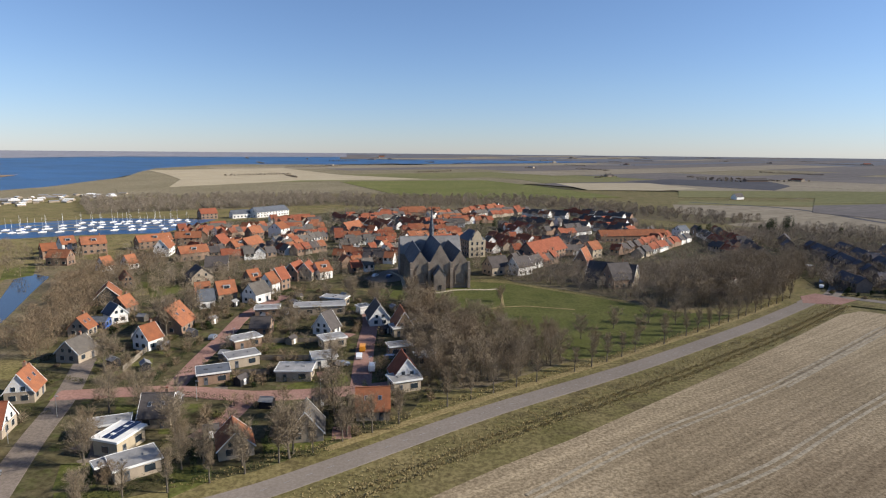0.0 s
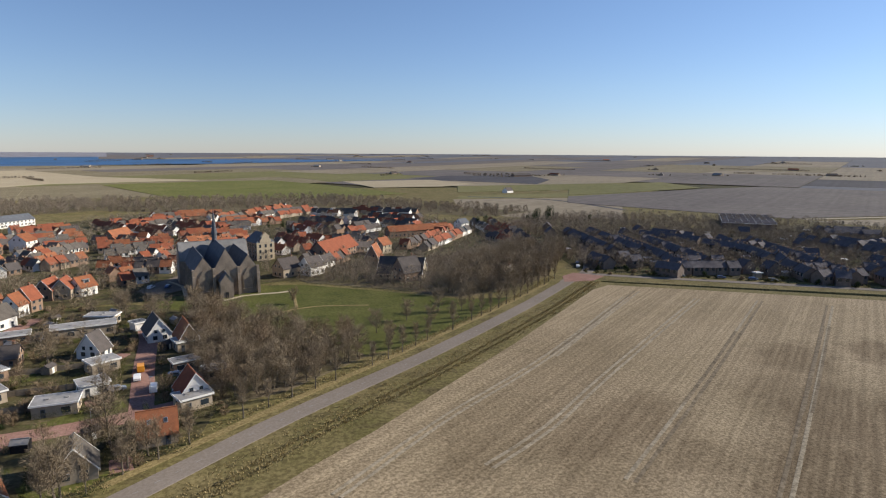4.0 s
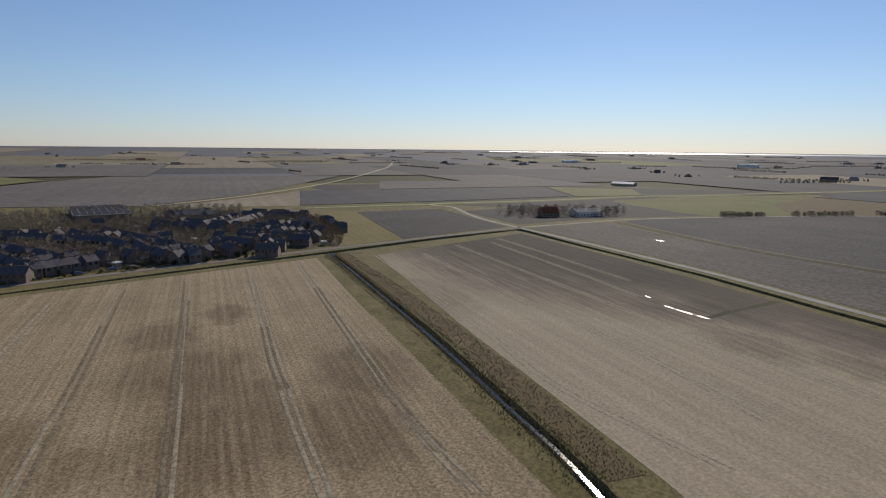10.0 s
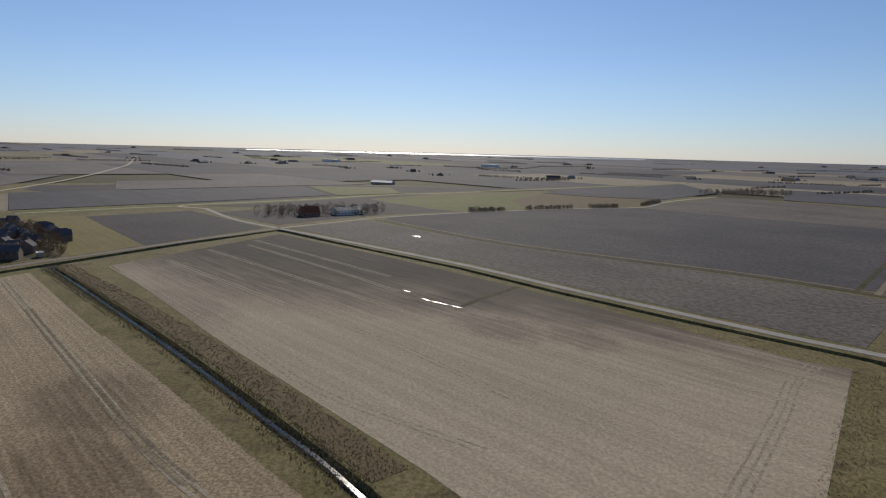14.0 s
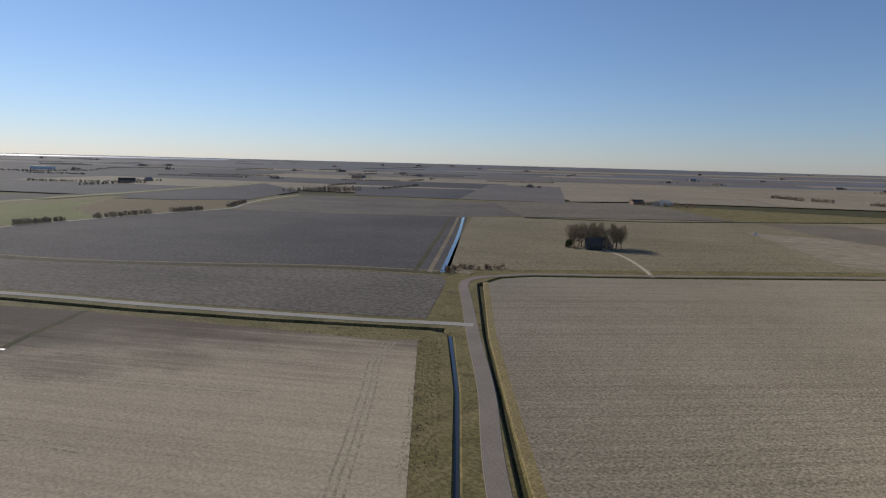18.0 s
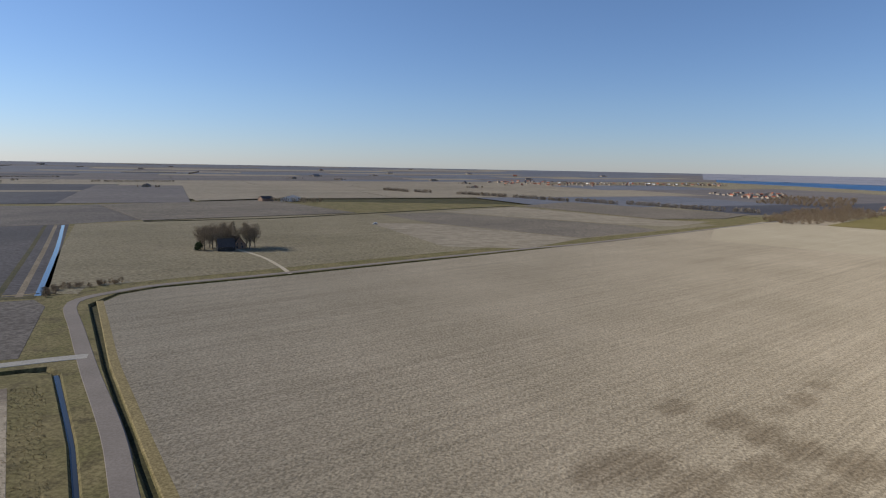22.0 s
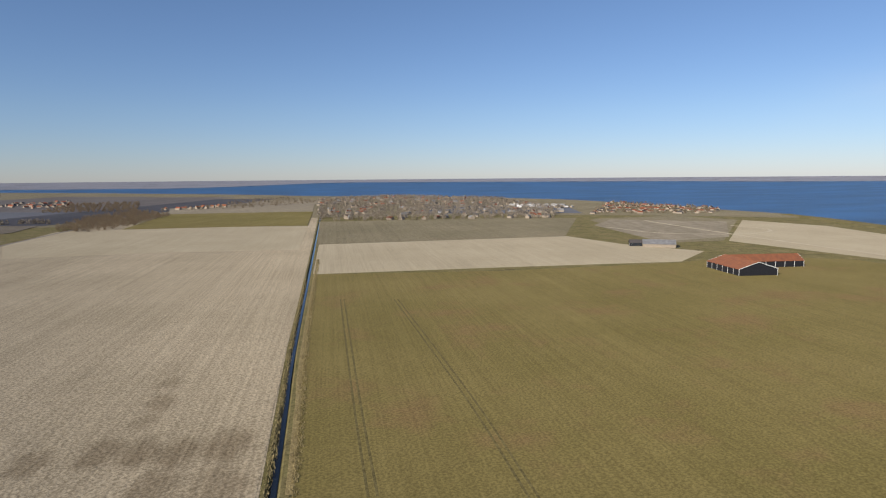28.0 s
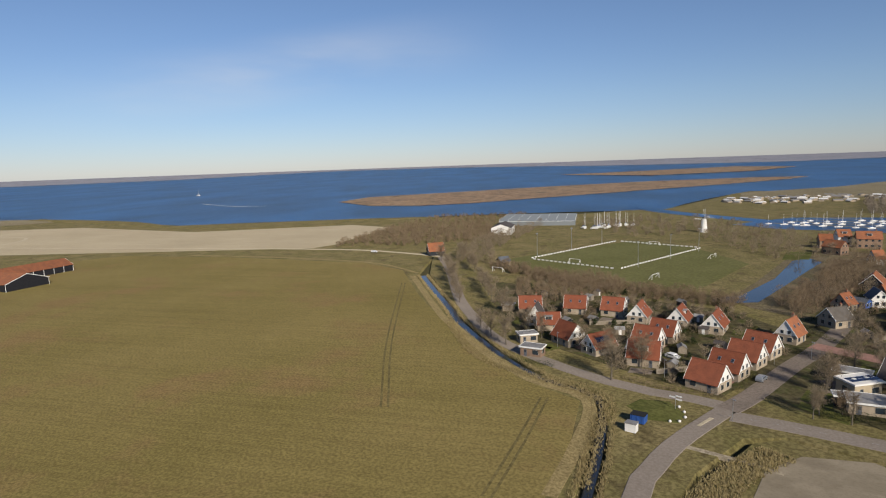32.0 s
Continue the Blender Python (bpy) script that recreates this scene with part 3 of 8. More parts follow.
# ---- land ----
def base_sheet():
    """The one sheet of ground, out to the horizon."""
    radii = [0, 60, 120, 200, 300, 420, 560, 720, 900, 960, 1020] + [1020 + 3900 * (k / 30) for k in range(1, 31)]
    radii[-1] = 4890
    verts, faces, n = [(0, 0, -1.2)], [], 96
    for r in radii[1:]:
        z = rise(r) - 1.2
        verts += [(r * math.cos(k * math.tau / n), r * math.sin(k * math.tau / n), z) for k in range(n)]
    for k in range(n):
        faces.append((0, 1 + k, 1 + (k + 1) % n))
    for i in range(len(radii) - 2):
        for k in range(n):
            a, b = 1 + i * n, 1 + (i + 1) * n
            faces.append((a + k, b + k, b + (k + 1) % n, a + (k + 1) % n))
    me = bpy.data.meshes.new("ground")
    me.from_pydata(verts, [], faces)
    me.update()
    me.materials.append(MAT["base"])
    structure("ground", me, "wide flat polder ground of rough wet grass", "ground")


base_sheet()

SHORE = [(-520, 330), (-520, 435), (-500, 476), (-560, 600), (-632, 740), (-654, 800)]
OUT = [(-56, 30), (-74, 47), (-96, 62.5), (-115, 58), (-140, 58.5), (-180, 65), (-203, 72), (-279, 92), (-335, 118), (-420, 190)] + SHORE + [
    (-600, 850), (-300, 990), (0, 1040), (350, 980), (640, 820), (880, 540), (1010, 230), (1030, -60), (960, -380), (760, -700), (460, -920),
    (0, -1030), (-180, -1015), (-300, -905), (-23, -536), (107, -385), (168, -313), (206, -272), (213, -254), (209, -232), (147, -165.5), (75.7, -93.3), (21.7, -43.2), (-22, -0.5)]
HOLE = [(-45, 38), (-51, 43), (-56, 52), (-58.5, 60.5), (-62, 72), (-58, 80), (-28, 92), (-1, 106), (34, 134), (76, 166), (123, 204), (168, 243), (328, 143), (394, 101), (456, 53), (386, 2), (313, -55), (258, -90),
        (214, -121), (162, -162), (154, -158.6), (116.6, -122.2), (82.6, -86.2), (30, -35), (-20, 14)]
slab("ground_town", [OUT, HOLE], "verge", -0.05, label="grassy land round the town and roads", category="ground")
WEST = [(-60, 26), (-76.5, 42.5), (-94.5, 58.5), (-114, 54), (-140, 54.8), (-180, 60.2), (-200, 65), (-279, 84), (-335, 118), (-420, 190), (-520, 330), (-620, 230), (-661, 143), (-733, -37),
        (-960, -200), (-1010, -260), (-860, -560), (-690, -780), (-616, -814), (-256.1, -382.1), (-103.1, -199.1), (-69.1, -157.1), (-39.1, -120.1), (4, -68), (4, -40)]
slab("ground_west", [WEST], "verge", -0.05, label="grassy margin round the green field", category="ground")
F3S = [(16, -44), (74, -96), (145, -167.5), (206, -235), (210, -252), (203, -270), (165, -311), (104, -383), (-26, -538), (-300, -890), (-560, -860), (-614, -816), (-253.9, -383.9), (-100.9, -200.9), (-66.9, -158.9), (-36.9, -121.9), (5.5, -69.5)]
slab("ground_south", [F3S], "verge", -0.05, label="grassy margin round the ploughed field", category="ground")
F1S = [(-42, 39.5), (-48.3, 44.5), (-53.4, 52.8), (-56, 61), (-59.3, 71.5), (-57.6, 78.6), (-28, 91.5), (-1, 106), (34, 134), (76, 166), (123, 204), (166, 241), (312, 146), (193.7, 56.8), (136.7, 17.8), (106.7, -1.7), (38, -38), (-14, 14)]
slab("ground_middle", [F1S], "verge", -0.05, label="grassy margin round the bare field", category="ground")
F2S = [(315, 140), (322, 138), (380, 101), (446, 55), (383, 5.5), (310.4, -51.6), (255.4, -86.6), (211.4, -117.6), (163, -156), (156, -157), (118, -120.6), (84, -84.6), (44, -41), (109.3, -5.3), (139.3, 14.2), (196.3, 53.2)]
slab("ground_east", [F2S], "verge", -0.05, label="grassy margin round the pale field", category="ground")

# fields near the flight
sheet("field_middle", [(-30, 44), (-14, 84), (-4, 98), (12, 111), (28, 122.5), (88, 171), (154, 228), (166, 234), (300, 144), (182, 62), (104, 4), (40, -28), (-8, 14)], "soil_a", 0.0, "bare tilled field with tramlines and dark damp patches")
sheet("field_east", [(318, 116), (432, 50), (340, -21), (264, -75), (166, -135), (158, -145), (94, -83), (58, -48), (113, -16), (200, 42)], "soil_b", 0.0, "pale smooth tilled clay field")
sheet("field_south", [(16, -46), (75, -99.5), (146, -170.8), (206, -237.5), (209, -252), (202, -269.5), (164, -310), (103, -382), (-27, -537), (-300, -888), (-545, -855), (-612, -817), (-253, -384.5), (-100.2, -201.6), (-66.2, -159.6), (-36.2, -122.6), (6, -73)], "soil_c", 0.0, "rough ploughed pale clay field")
sheet("field_green", [(-62, 22), (-77, 38.5), (-95, 54.5), (-114, 50), (-140, 50.8), (-178, 56), (-230, 66), (-300, 84), (-340, 72), (-420, 0), (-480, -70), (-470, -110), (-421, -155), (-397, -163), (-296, -239), (-211, -327), (-104.9, -197.7), (-70.9, -155.7), (-40.9, -118.7), (0, -66.6), (-4, -40)], "wheat", 0.0, "olive green field of young winter wheat")
sheet("field_pale", [(-212, -328), (-309, -247), (-402, -165), (-470, -170), (-481, -243), (-516, -314), (-322, -458)], "sand", 0.03, "pale bare sandy field strip")

# ---- fields further off ----
sheet("field_olive_strip", [(-322, -460), (-404, -393), (-516, -316), (-757, -428), (-716, -515), (-503, -681)], "olive", 0.025, "grey brown tilled field before the holiday park")
sheet("field_sand", [(-560, -175), (-430, 60), (-440, 80), (-534, 159), (-586, 135), (-633, -15), (-790, -130), (-836, -230)], "sand", 0.02, "pale sandy field behind the dike")
sheet("field_dark_a", [(240, -244), (289, -204), (336, -156), (387, -105), (442, -67), (525, -22), (545, -36), (560, -50), (592, -116), (624, -186), (646, -240), (669, -325), (640, -345), (568, -398), (463, -503)], "dark", 0.01, "dark ploughed clay field")
sheet("field_grey_strip", [(176, -166), (222, -131), (266, -100), (321, -65), (394, -8), (462, 46), (518, -10), (440, -60), (385, -99), (333, -150), (286, -198), (236, -233), (222, -224)], "dusk", 0.03, "narrow grey tilled field along the road")
sheet("field_olive_beyond", [(465, -504), (568, -400), (640, -347), (676, -335), (716, -374), (784, -452), (860, -552), (753, -638), (661, -682), (628, -738), (432, -566)], "dusk", 0.012, "grey olive tilled field beyond the dark clay")
ribbon("ditch_strip_edge", [(244, -244), (293, -207), (339, -159), (391, -108), (446, -70), (526, -24)], 1.8, "straw", 0.03, "pale dry grass edge of the field ditch", "bank", 0.1)
ribbon("ditch_strip", [(240, -238), (289, -201), (335, -153), (387, -102), (442, -64), (522, -18)], 5.0, "base", 0.034, "dark overgrown ditch between two ploughed fields", "ditch", 0.1)
for off in (7, 15):
    ribbon("track_ditch", [(241 + off * 0.76, -240 + off * 0.65), (351 + off * 0.76, -369 + off * 0.65), (461 + off * 0.76, -496 + off * 0.65)], 2.6, "track_dark" if off == 7 else "base", 0.035, "worn strip beside the pale canal", "track", 0.1)
sheet("field_farm", [(236, -262), (228, -248), (246, -244), (459, -506), (424, -554), (265, -735), (84, -971), (-160, -740), (-10, -560)], "olive", 0.01, "olive stubble field round the lone farm")
sheet("field_strip_pale", [(211, -621), (146, -635), (-3, -552), (39, -470), (101, -462)], "far_tan", 0.016, "pale tan stubble strip beside the farm road")
sheet("field_strip_brown", [(232, -735), (165, -796), (-57, -697), (-83, -651), (-3, -556), (147, -641)], "brown", 0.017, "grey brown tilled strip beyond the lone farm")
sheet("field_strip_tan", [(167, -805), (82, -944), (-97, -789), (-162, -786), (-107, -704), (-53, -707)], "far_tan", 0.018, "pale tan strip beyond the lone farm")
sheet("field_strip_dark", [(76, -976), (-1, -1122), (-248, -935), (-192, -841), (-104, -795)], "brown", 0.5, "mauve ploughed strip below the shelter belts")
sheet("field_mauve_farm", [(623, -731), (480, -937), (265, -737), (426, -556)], "brown", 0.5, "mauve tilled field beyond the ditch")
sheet("field_ochre", [(771, -1135), (643, -1249), (502, -961), (562, -859)], "far_tan", 0.52, "ochre stubble field before a farm")
sheet("field_dark_ditch", [(1081, -816), (888, -996), (683, -722), (824, -621)], "far_dark", 0.5, "dark ploughed field beyond the olive clay")
sheet("field_mauve_ditch", [(888, -998), (1050, -1230), (900, -1330), (546, -821), (685, -724)], "far_mauve", 0.51, "mauve ploughed field with straight furrows")
sheet("field_wedge", [(344, 146), (379, 123), (532, 217), (509, 252)], "ochre", 0.02, "yellow green triangular field")
sheet("field_dark_b", [(380, 121), (464, 66), (580, 147), (524, 213)], "dark", 0.024, "dark ploughed field beside the housing")
sheet("field_dark_c", [(565, 122), (482, 58), (552, -8), (604, -100), (683, -15), (650, 57)], "dark", 0.02, "grey tilled field beyond the crossroads")
sheet("field_green_strip", [(762, -56), (832, -152), (878, -255), (751, -190), (632, -179), (606, -104), (640, -75), (699, -30)], "green", 0.012, "green pasture strip beyond the road")
sheet("field_brown_strip", [(870, -262), (826, -327), (789, -413), (731, -362), (684, -310), (634, -183), (751, -193)], "reed", 0.014, "reddish brown field beyond the pasture")
sheet("field_purple", [(893, -276), (1244, -690), (962, -604), (880, -508), (796, -418), (832, -330)], "far_dark", 0.45, "purple grey ploughed field beyond the brown one")
sheet("field_dark_d", [(625, 150), (600, -90), (740, -14), (1000, -260), (1015, 200), (880, 420), (800, 396), (645, 200)], "dark", 0.008, "dark ploughed land beyond the crossroads")
sheet("pasture_dike", [(-204, 1191), (-20, 1271), (89, 1292), (169, 1103), (247, 843), (86, 802), (-68, 855)], "green", 0.5, "green pasture beyond the town")
sheet("pasture_far", [(133, 1516), (444, 1576), (390, 1300), (195, 1205)], "far_green", 0.5, "green pasture behind a pale field")
sheet("field_pale_north", [(223, 1206), (418, 1238), (444, 1063), (360, 1006), (237, 1003)], "sand", 0.52, "pale bare field beyond the pasture")
sheet("field_dark_north", [(390, 1290), (517, 1415), (730, 1397), (671, 1177), (561, 1033), (474, 1148)], "far_dark", 0.51, "dark ploughed field round a long barn")
sheet("pasture_lane", [(389, 1008), (747, 1026), (634, 871), (330, 854)], "far_green", 0.5, "long green pasture beyond the farm lane")
sheet("field_tan_north", [(-494, 916), (-449, 990), (-294, 1113), (-251, 914), (-367, 814), (-431, 805)], "olive", 0.49, "olive tan stubble behind the harbour woods")
sheet("field_back", [(278, 736), (476, 712), (493, 674), (336, 456), (307, 470), (251, 520), (242, 625)], "far_tan", 0.01, "pale tan field behind the housing")
sheet("pasture_strip", [(306, 790), (589, 806), (536, 737), (286, 740)], "far_green", 0.012, "narrow green strip behind the tan field")
ribbon("furrow_dark", [(314, 775), (397, 691), (405, 549)], 9, "far_dark", 0.03, "dark damp furrow across the tan field", "track", 0.05)
sheet("field_mauve", [(449, 736), (770, 829), (931, 855), (1148, 507), (652, 414), (501, 428), (394, 646)], "far_mauve", 0.42, "wide grey mauve ploughed field behind the housing")
sheet("field_green_wedge", [(464, 760), (621, 1014), (846, 1027), (792, 859), (564, 781)], "far_green", 0.5, "long green pasture beyond the housing")
sheet("field_tan_lane", [(498, 408), (591, 396), (743, 383), (562, 290)], "far_tan", 0.013, "pale tan field beside the far lane")
sheet("field_mauve_lane", [(747, 385), (966, 80), (786, 34), (656, 176), (564, 290)], "far_dark", 0.43, "dark mauve field beyond the lane")
sheet("field_tan_far", [(1004, 367), (1142, 125), (993, 60), (817, 299)], "far_mauve", 0.5, "pale grey field far beyond the lane")
sheet("pasture_bend", [(966, 78), (958, -51), (836, -60), (784, 24)], "far_green", 0.5, "green pasture beside the lane")

# ---- wide parcels out to the horizon ----
COAST = [(9.6, 2360), (19.5, 2350), (25.5, 1934), (27.7, 1427), (32.8, 1140), (40.5, 973), (46.4, 690), (50, 678), (69.6, 661), (77.8, 676), (92.9, 734), (95, 830), (101.3, 1018), (106.5, 1110),
         (119.7, 1511), (130, 1700), (142.3, 1880), (156, 2400), (167, 2900)]


def along(table, a):
    """A value read off a table of (azimuth, value)."""
    for (a0, v0), (a1, v1) in zip(table, table[1:]):
        if a0 <= a <= a1:
            return v0 + (v1 - v0) * (a - a0) / (a1 - a0)
    return table[0][1] if a < table[0][0] else table[-1][1]


def sea_side(x, y):
    """True over the lake to the west."""
    az = math.degrees(math.atan2(-x, y))
    return 9 < az < 168 and math.hypot(x, y) > along(COAST, az) - 25


rng = random.Random(4)
PAL = ["far_mauve", "far_tan", "far_mauve", "far_dark", "far_tan", "far_green", "far_mauve", "far_wood"]
far_n, last = 0, "far_mauve"
th = radians(35)
vs = [-5000.0]
while vs[-1] < 5000:
    vs.append(vs[-1] + rng.uniform(130, 330))
for v0, v1 in zip(vs, vs[1:]):
    u0 = -5000 + rng.uniform(0, 300)
    while u0 < 5000:
        u1 = u0 + rng.uniform(220, 620)
        quad = []
        for u, v in ((u0 + 1, v0 + 1), (u1 - 1, v0 + 1), (u1 - 1, v1 - 1), (u0 + 1, v1 - 1)):
            quad.append((u * math.cos(th) - v * math.sin(th), u * math.sin(th) + v * math.cos(th)))
        u0 = u1
        rr = [math.hypot(*q) for q in quad]
        if min(rr) < 940 or max(rr) > 4860 or any(sea_side(*q) for q in quad):
            continue
        cx, cy = quad[0]
        # towards the sun a darker choice of colours stands in for back-lit shade
        south = cx > 200 and -1.25 * cx < cy < 600
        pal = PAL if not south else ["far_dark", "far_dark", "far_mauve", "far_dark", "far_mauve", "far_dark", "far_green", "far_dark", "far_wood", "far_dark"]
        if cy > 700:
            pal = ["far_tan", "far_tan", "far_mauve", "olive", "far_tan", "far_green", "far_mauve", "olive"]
        # the outermost parcels mostly take the colour with haze mixed in
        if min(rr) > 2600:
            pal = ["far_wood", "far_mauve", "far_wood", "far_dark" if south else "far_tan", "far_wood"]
        m = last if rng.random() < 0.4 and last in pal else rng.choice(pal)
        last = m
        if cy < -650 and m == "far_green":
            m = "far_tan"
        patch("far_field", quad, m, 0.35, 3, {"far_dark": "ploughed field far off, darkened by painted haze and shade", "far_green": "green pasture far off"}.get(m, "bare tan or haze-greyed field far off"))
        far_n += 1

# the lake, following the wide land
def fan(name, az0, az1, r_of, r1, mat, z, label, category, steps=40):
    """A sector between an inner line r_of(azimuth) and an outer radius."""
    verts, faces, m = [], [], 14
    for i in range(steps + 1):
        az = az0 + (az1 - az0) * i / steps
        ra = r_of(az)
        for j in range(m + 1):
            r = ra + (r1 - ra) * (j / m) ** 1.6
            x, y = -math.sin(radians(az)) * r, math.cos(radians(az)) * r
            verts.append((x, y, rise(r) + z))
    for i in range(steps):
        for j in range(m):
            a = i * (m + 1) + j
            faces.append((a, a + m + 1, a + m + 2, a + 1))
    me = bpy.data.meshes.new(name)
    me.from_pydata(verts, [], faces)
    me.update()
    if sum(p.normal.z for p in me.polygons) < 0:
        me.flip_normals()
    me.materials.append(MAT[mat])
    return structure(name, me, label, category)


fan("water_lake", 9.6, 167, lambda a: along(COAST, a), 4860, "sea", -0.45, "dark blue rippled lake water", "water", 90)


def coast_land(name, a0, a1, mat, z, label, start=880):
    """Land between the near slabs and the shore."""
    vs, fs, m, st = [], [], 8, 40
    for i in range(st + 1):
        a = a0 + (a1 - a0) * i / st
        for j in range(m + 1):
            r = start + (along(COAST, a) - start) * j / m
            vs.append((-math.sin(radians(a)) * r, math.cos(radians(a)) * r, rise(r) + z))
    for i in range(st):
        for j in range(m):
            k = i * (m + 1) + j
            fs.append((k, k + m + 1, k + m + 2, k + 1))
    me = bpy.data.meshes.new(name)
    me.from_pydata(vs, [], fs)
    me.update()
    if sum(p.normal.z for p in me.polygons) < 0:
        me.flip_normals()
    me.materials.append(MAT[mat])
    structure(name, me, label, "ground")


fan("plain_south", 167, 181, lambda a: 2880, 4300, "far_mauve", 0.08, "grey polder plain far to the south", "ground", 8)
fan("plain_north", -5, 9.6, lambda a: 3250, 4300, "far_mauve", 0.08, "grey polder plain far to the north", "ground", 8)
coast_land("coast_north", -5, 40, "olive", 0.1, "grassy dike land north of the harbour")
coast_land("shore_land", 93, 101, "verge", 0.0, "rough grass behind the dike", 700)
coast_land("coast_south", 101, 181, "olive", 0.1, "olive fields towards the lake", 935)
sheet("sand_north", [(-786, 1625), (-502, 1905), (-256, 1491), (-31, 1316), (-288, 1217), (-437, 969), (-522, 1211), (-663, 1447)], "sand", 0.55, "pale bare field beyond the harbour")
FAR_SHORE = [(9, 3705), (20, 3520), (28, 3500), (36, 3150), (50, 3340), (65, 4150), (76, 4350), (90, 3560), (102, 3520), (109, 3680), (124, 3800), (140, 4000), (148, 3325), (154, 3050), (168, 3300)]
# shore and land at the horizon are painted with haze in their colour
fan("far_shore", 9, 168, lambda a: along(FAR_SHORE, a), 4880, "far_shore", 0.2, "low far shore on the horizon, haze blue in its colour", "ground", 60)
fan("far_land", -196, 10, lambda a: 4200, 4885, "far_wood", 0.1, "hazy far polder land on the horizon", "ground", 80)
fan("water_sound", -116, -80, lambda a: 4250, 4620, "sound", 0.9, "bright strip of distant water", "water", 20)
NORTH_SHORE = [(-14, 3040), (-10, 2880), (-5, 2680), (0, 2500), (9.7, 2350)]
fan("water_north", -14, 9.7, lambda a: along(NORTH_SHORE, a), 3160, "sea", 1.3, "dark blue lake water beyond the northern fields", "water", 30)
sheet("island_long", [(-1006, 231), (-867, 241), (-800, 300), (-784, 370), (-810, 560), (-851, 1000), (-880, 1200), (-919, 1315), (-1000, 1230), (-1096, 1000), (-1120, 700), (-1110, 538), (-1104, 314)], "marsh", 0.3, "long low reed island in the lake", "island")
sheet("island_low", [(-1775, 1224), (-1733, 1466), (-1681, 1974), (-1403, 1947), (-1292, 1590), (-1375, 1265)], "marsh", 1.0, "low reed island far out in the lake", "island")


def far_bridge():
    """A long low road bridge on the horizon."""
    a, b = Vector((4180, 520)), Vector((4190, -80))
    br = thing("bridge", a.x, a.y, rise(4190), math.degrees(math.atan2(b.y - a.y, b.x - a.x)), "long pale road bridge on the horizon", "bridge")
    L = (b - a).length
    bm = bmesh.new()
    box(bm, 0, L, -5, 5, 9, 11)
    part("deck", bm, "pale", br)
    bm = bmesh.new()
    box(bm, -1.5, 1.5, -4, 4, -2, 9)
    me = mesh_of("pier", bm, "pale")
    for i in range(24):
        part("pier", me, (), br, "", pose(L * (i + 0.5) / 24, 0, 0))

# ---- roads and water ----
DIKE_ROAD = [(-71, 79), (-58, 87), (-45, 94), (-33, 101), (-14, 116), (12, 137), (56, 168), (106, 207), (140, 236), (157, 251)]
ribbon("road_polder", DIKE_ROAD, 5.8, "asphalt", 0.06, "grey asphalt polder road past the tree row")
SOUTH_ROAD = [(-75, 84), (-70.5, 69), (-66.4, 57), (-61, 46), (-53.5, 35), (-20, 2), (24, -41), (78, -91), (112, -127), (149, -163), (185, -199), (212, -226), (219, -240), (216, -256), (206, -277), (170, -317), (109, -389), (37, -472), (-25, -542), (-300, -893)]
ribbon("road_south", SOUTH_ROAD, 4.6, "asphalt", 0.06, "narrow grey asphalt farm road with a bend")
ribbon("road_crossing", [(158, -173), (165, -168), (189, -148), (218, -127), (262, -96), (317, -60), (390, -3), (463, 56), (518, 98), (602, 140)], 4.6, "concrete", 0.07, "straight pale concrete farm road between ditches")
ribbon("road_estate", [(150, 246), (168, 259), (191, 245), (230, 219), (293, 176), (333, 148), (390, 107), (462, 56)], 5.0, "asphalt", 0.075, "asphalt road along the housing estate")
ribbon("road_estate_entry", [(157, 250), (172, 262), (187, 282), (206, 318), (250, 380)], 6.0, "asphalt", 0.08, "asphalt street into the housing estate")
ribbon("road_east", [(462, 56), (500, 18), (545, -28), (594, -112), (626, -182), (648, -238), (674, -325), (720, -370), (765, -408), (824, -478), (880, -550)], 4.2, "concrete", 0.07, "pale farm road with low bushes")
ribbon("road_far", [(505, 418), (637, 405), (810, 412), (1081, 453), (1450, 532), (1716, 598), (2392, 810)], 6.0, "path", 0.6, "pale far road towards the horizon")
ribbon("lane_east", [(600, 139), (630, 166), (708, 68), (817, -44), (855, -113), (910, -192)], 4.5, "path", 0.06, "pale lane on a green bank beyond the crossroads")
ribbon("lane_far", [(910, -192), (925, -215), (999, -320), (1120, -490), (1270, -715)], 4.5, "path", 0.62, "pale lane running on towards the horizon")
ribbon("bank_lane", [(545, 270), (630, 166), (708, 68), (817, -44), (855, -113), (910, -192)], 30, "green", 0.045, "green grass bank along the pale lane", "bank")
ribbon("bank_lane_far", [(910, -192), (925, -215), (999, -320), (1120, -490), (1270, -715)], 26, "far_green", 0.58, "green bank along the far lane", "bank")
ribbon("lane_north", [(624, 168), (590, 215), (542, 274)], 4.0, "path", 0.055, "pale lane behind the housing estate")
ribbon("road_bank", [(-72, 84), (-83, 79.2), (-91, 74), (-101, 69.8), (-115, 66), (-139, 63), (-160, 64), (-184, 70), (-217, 80), (-283, 106), (-333, 123)], 4.8, "asphalt", 0.065, "grey asphalt road along the canal")
ribbon("road_dike", [(-333, 123), (-370, 105), (-409, 76), (-500, -30), (-620, -180), (-760, -330)], 3.2, "path", 0.1, "pale track along the foot of the dike")
ribbon("street_houses", [(-74, 81), (-77, 93), (-86, 119), (-93, 142), (-104, 170)], 5.5, "paving", 0.08, "worn brick paved street between houses")
ribbon("street_brick", [(-96, 143), (-69, 147), (-48, 144), (-23, 148), (-12, 152)], 6.5, "brick", 0.085, "red brick paved street")
ribbon("street_brick_north", [(-69, 147), (-71, 173), (-72, 197), (-73, 222), (-66, 250)], 5.0, "brick", 0.09, "red brick paved side street")
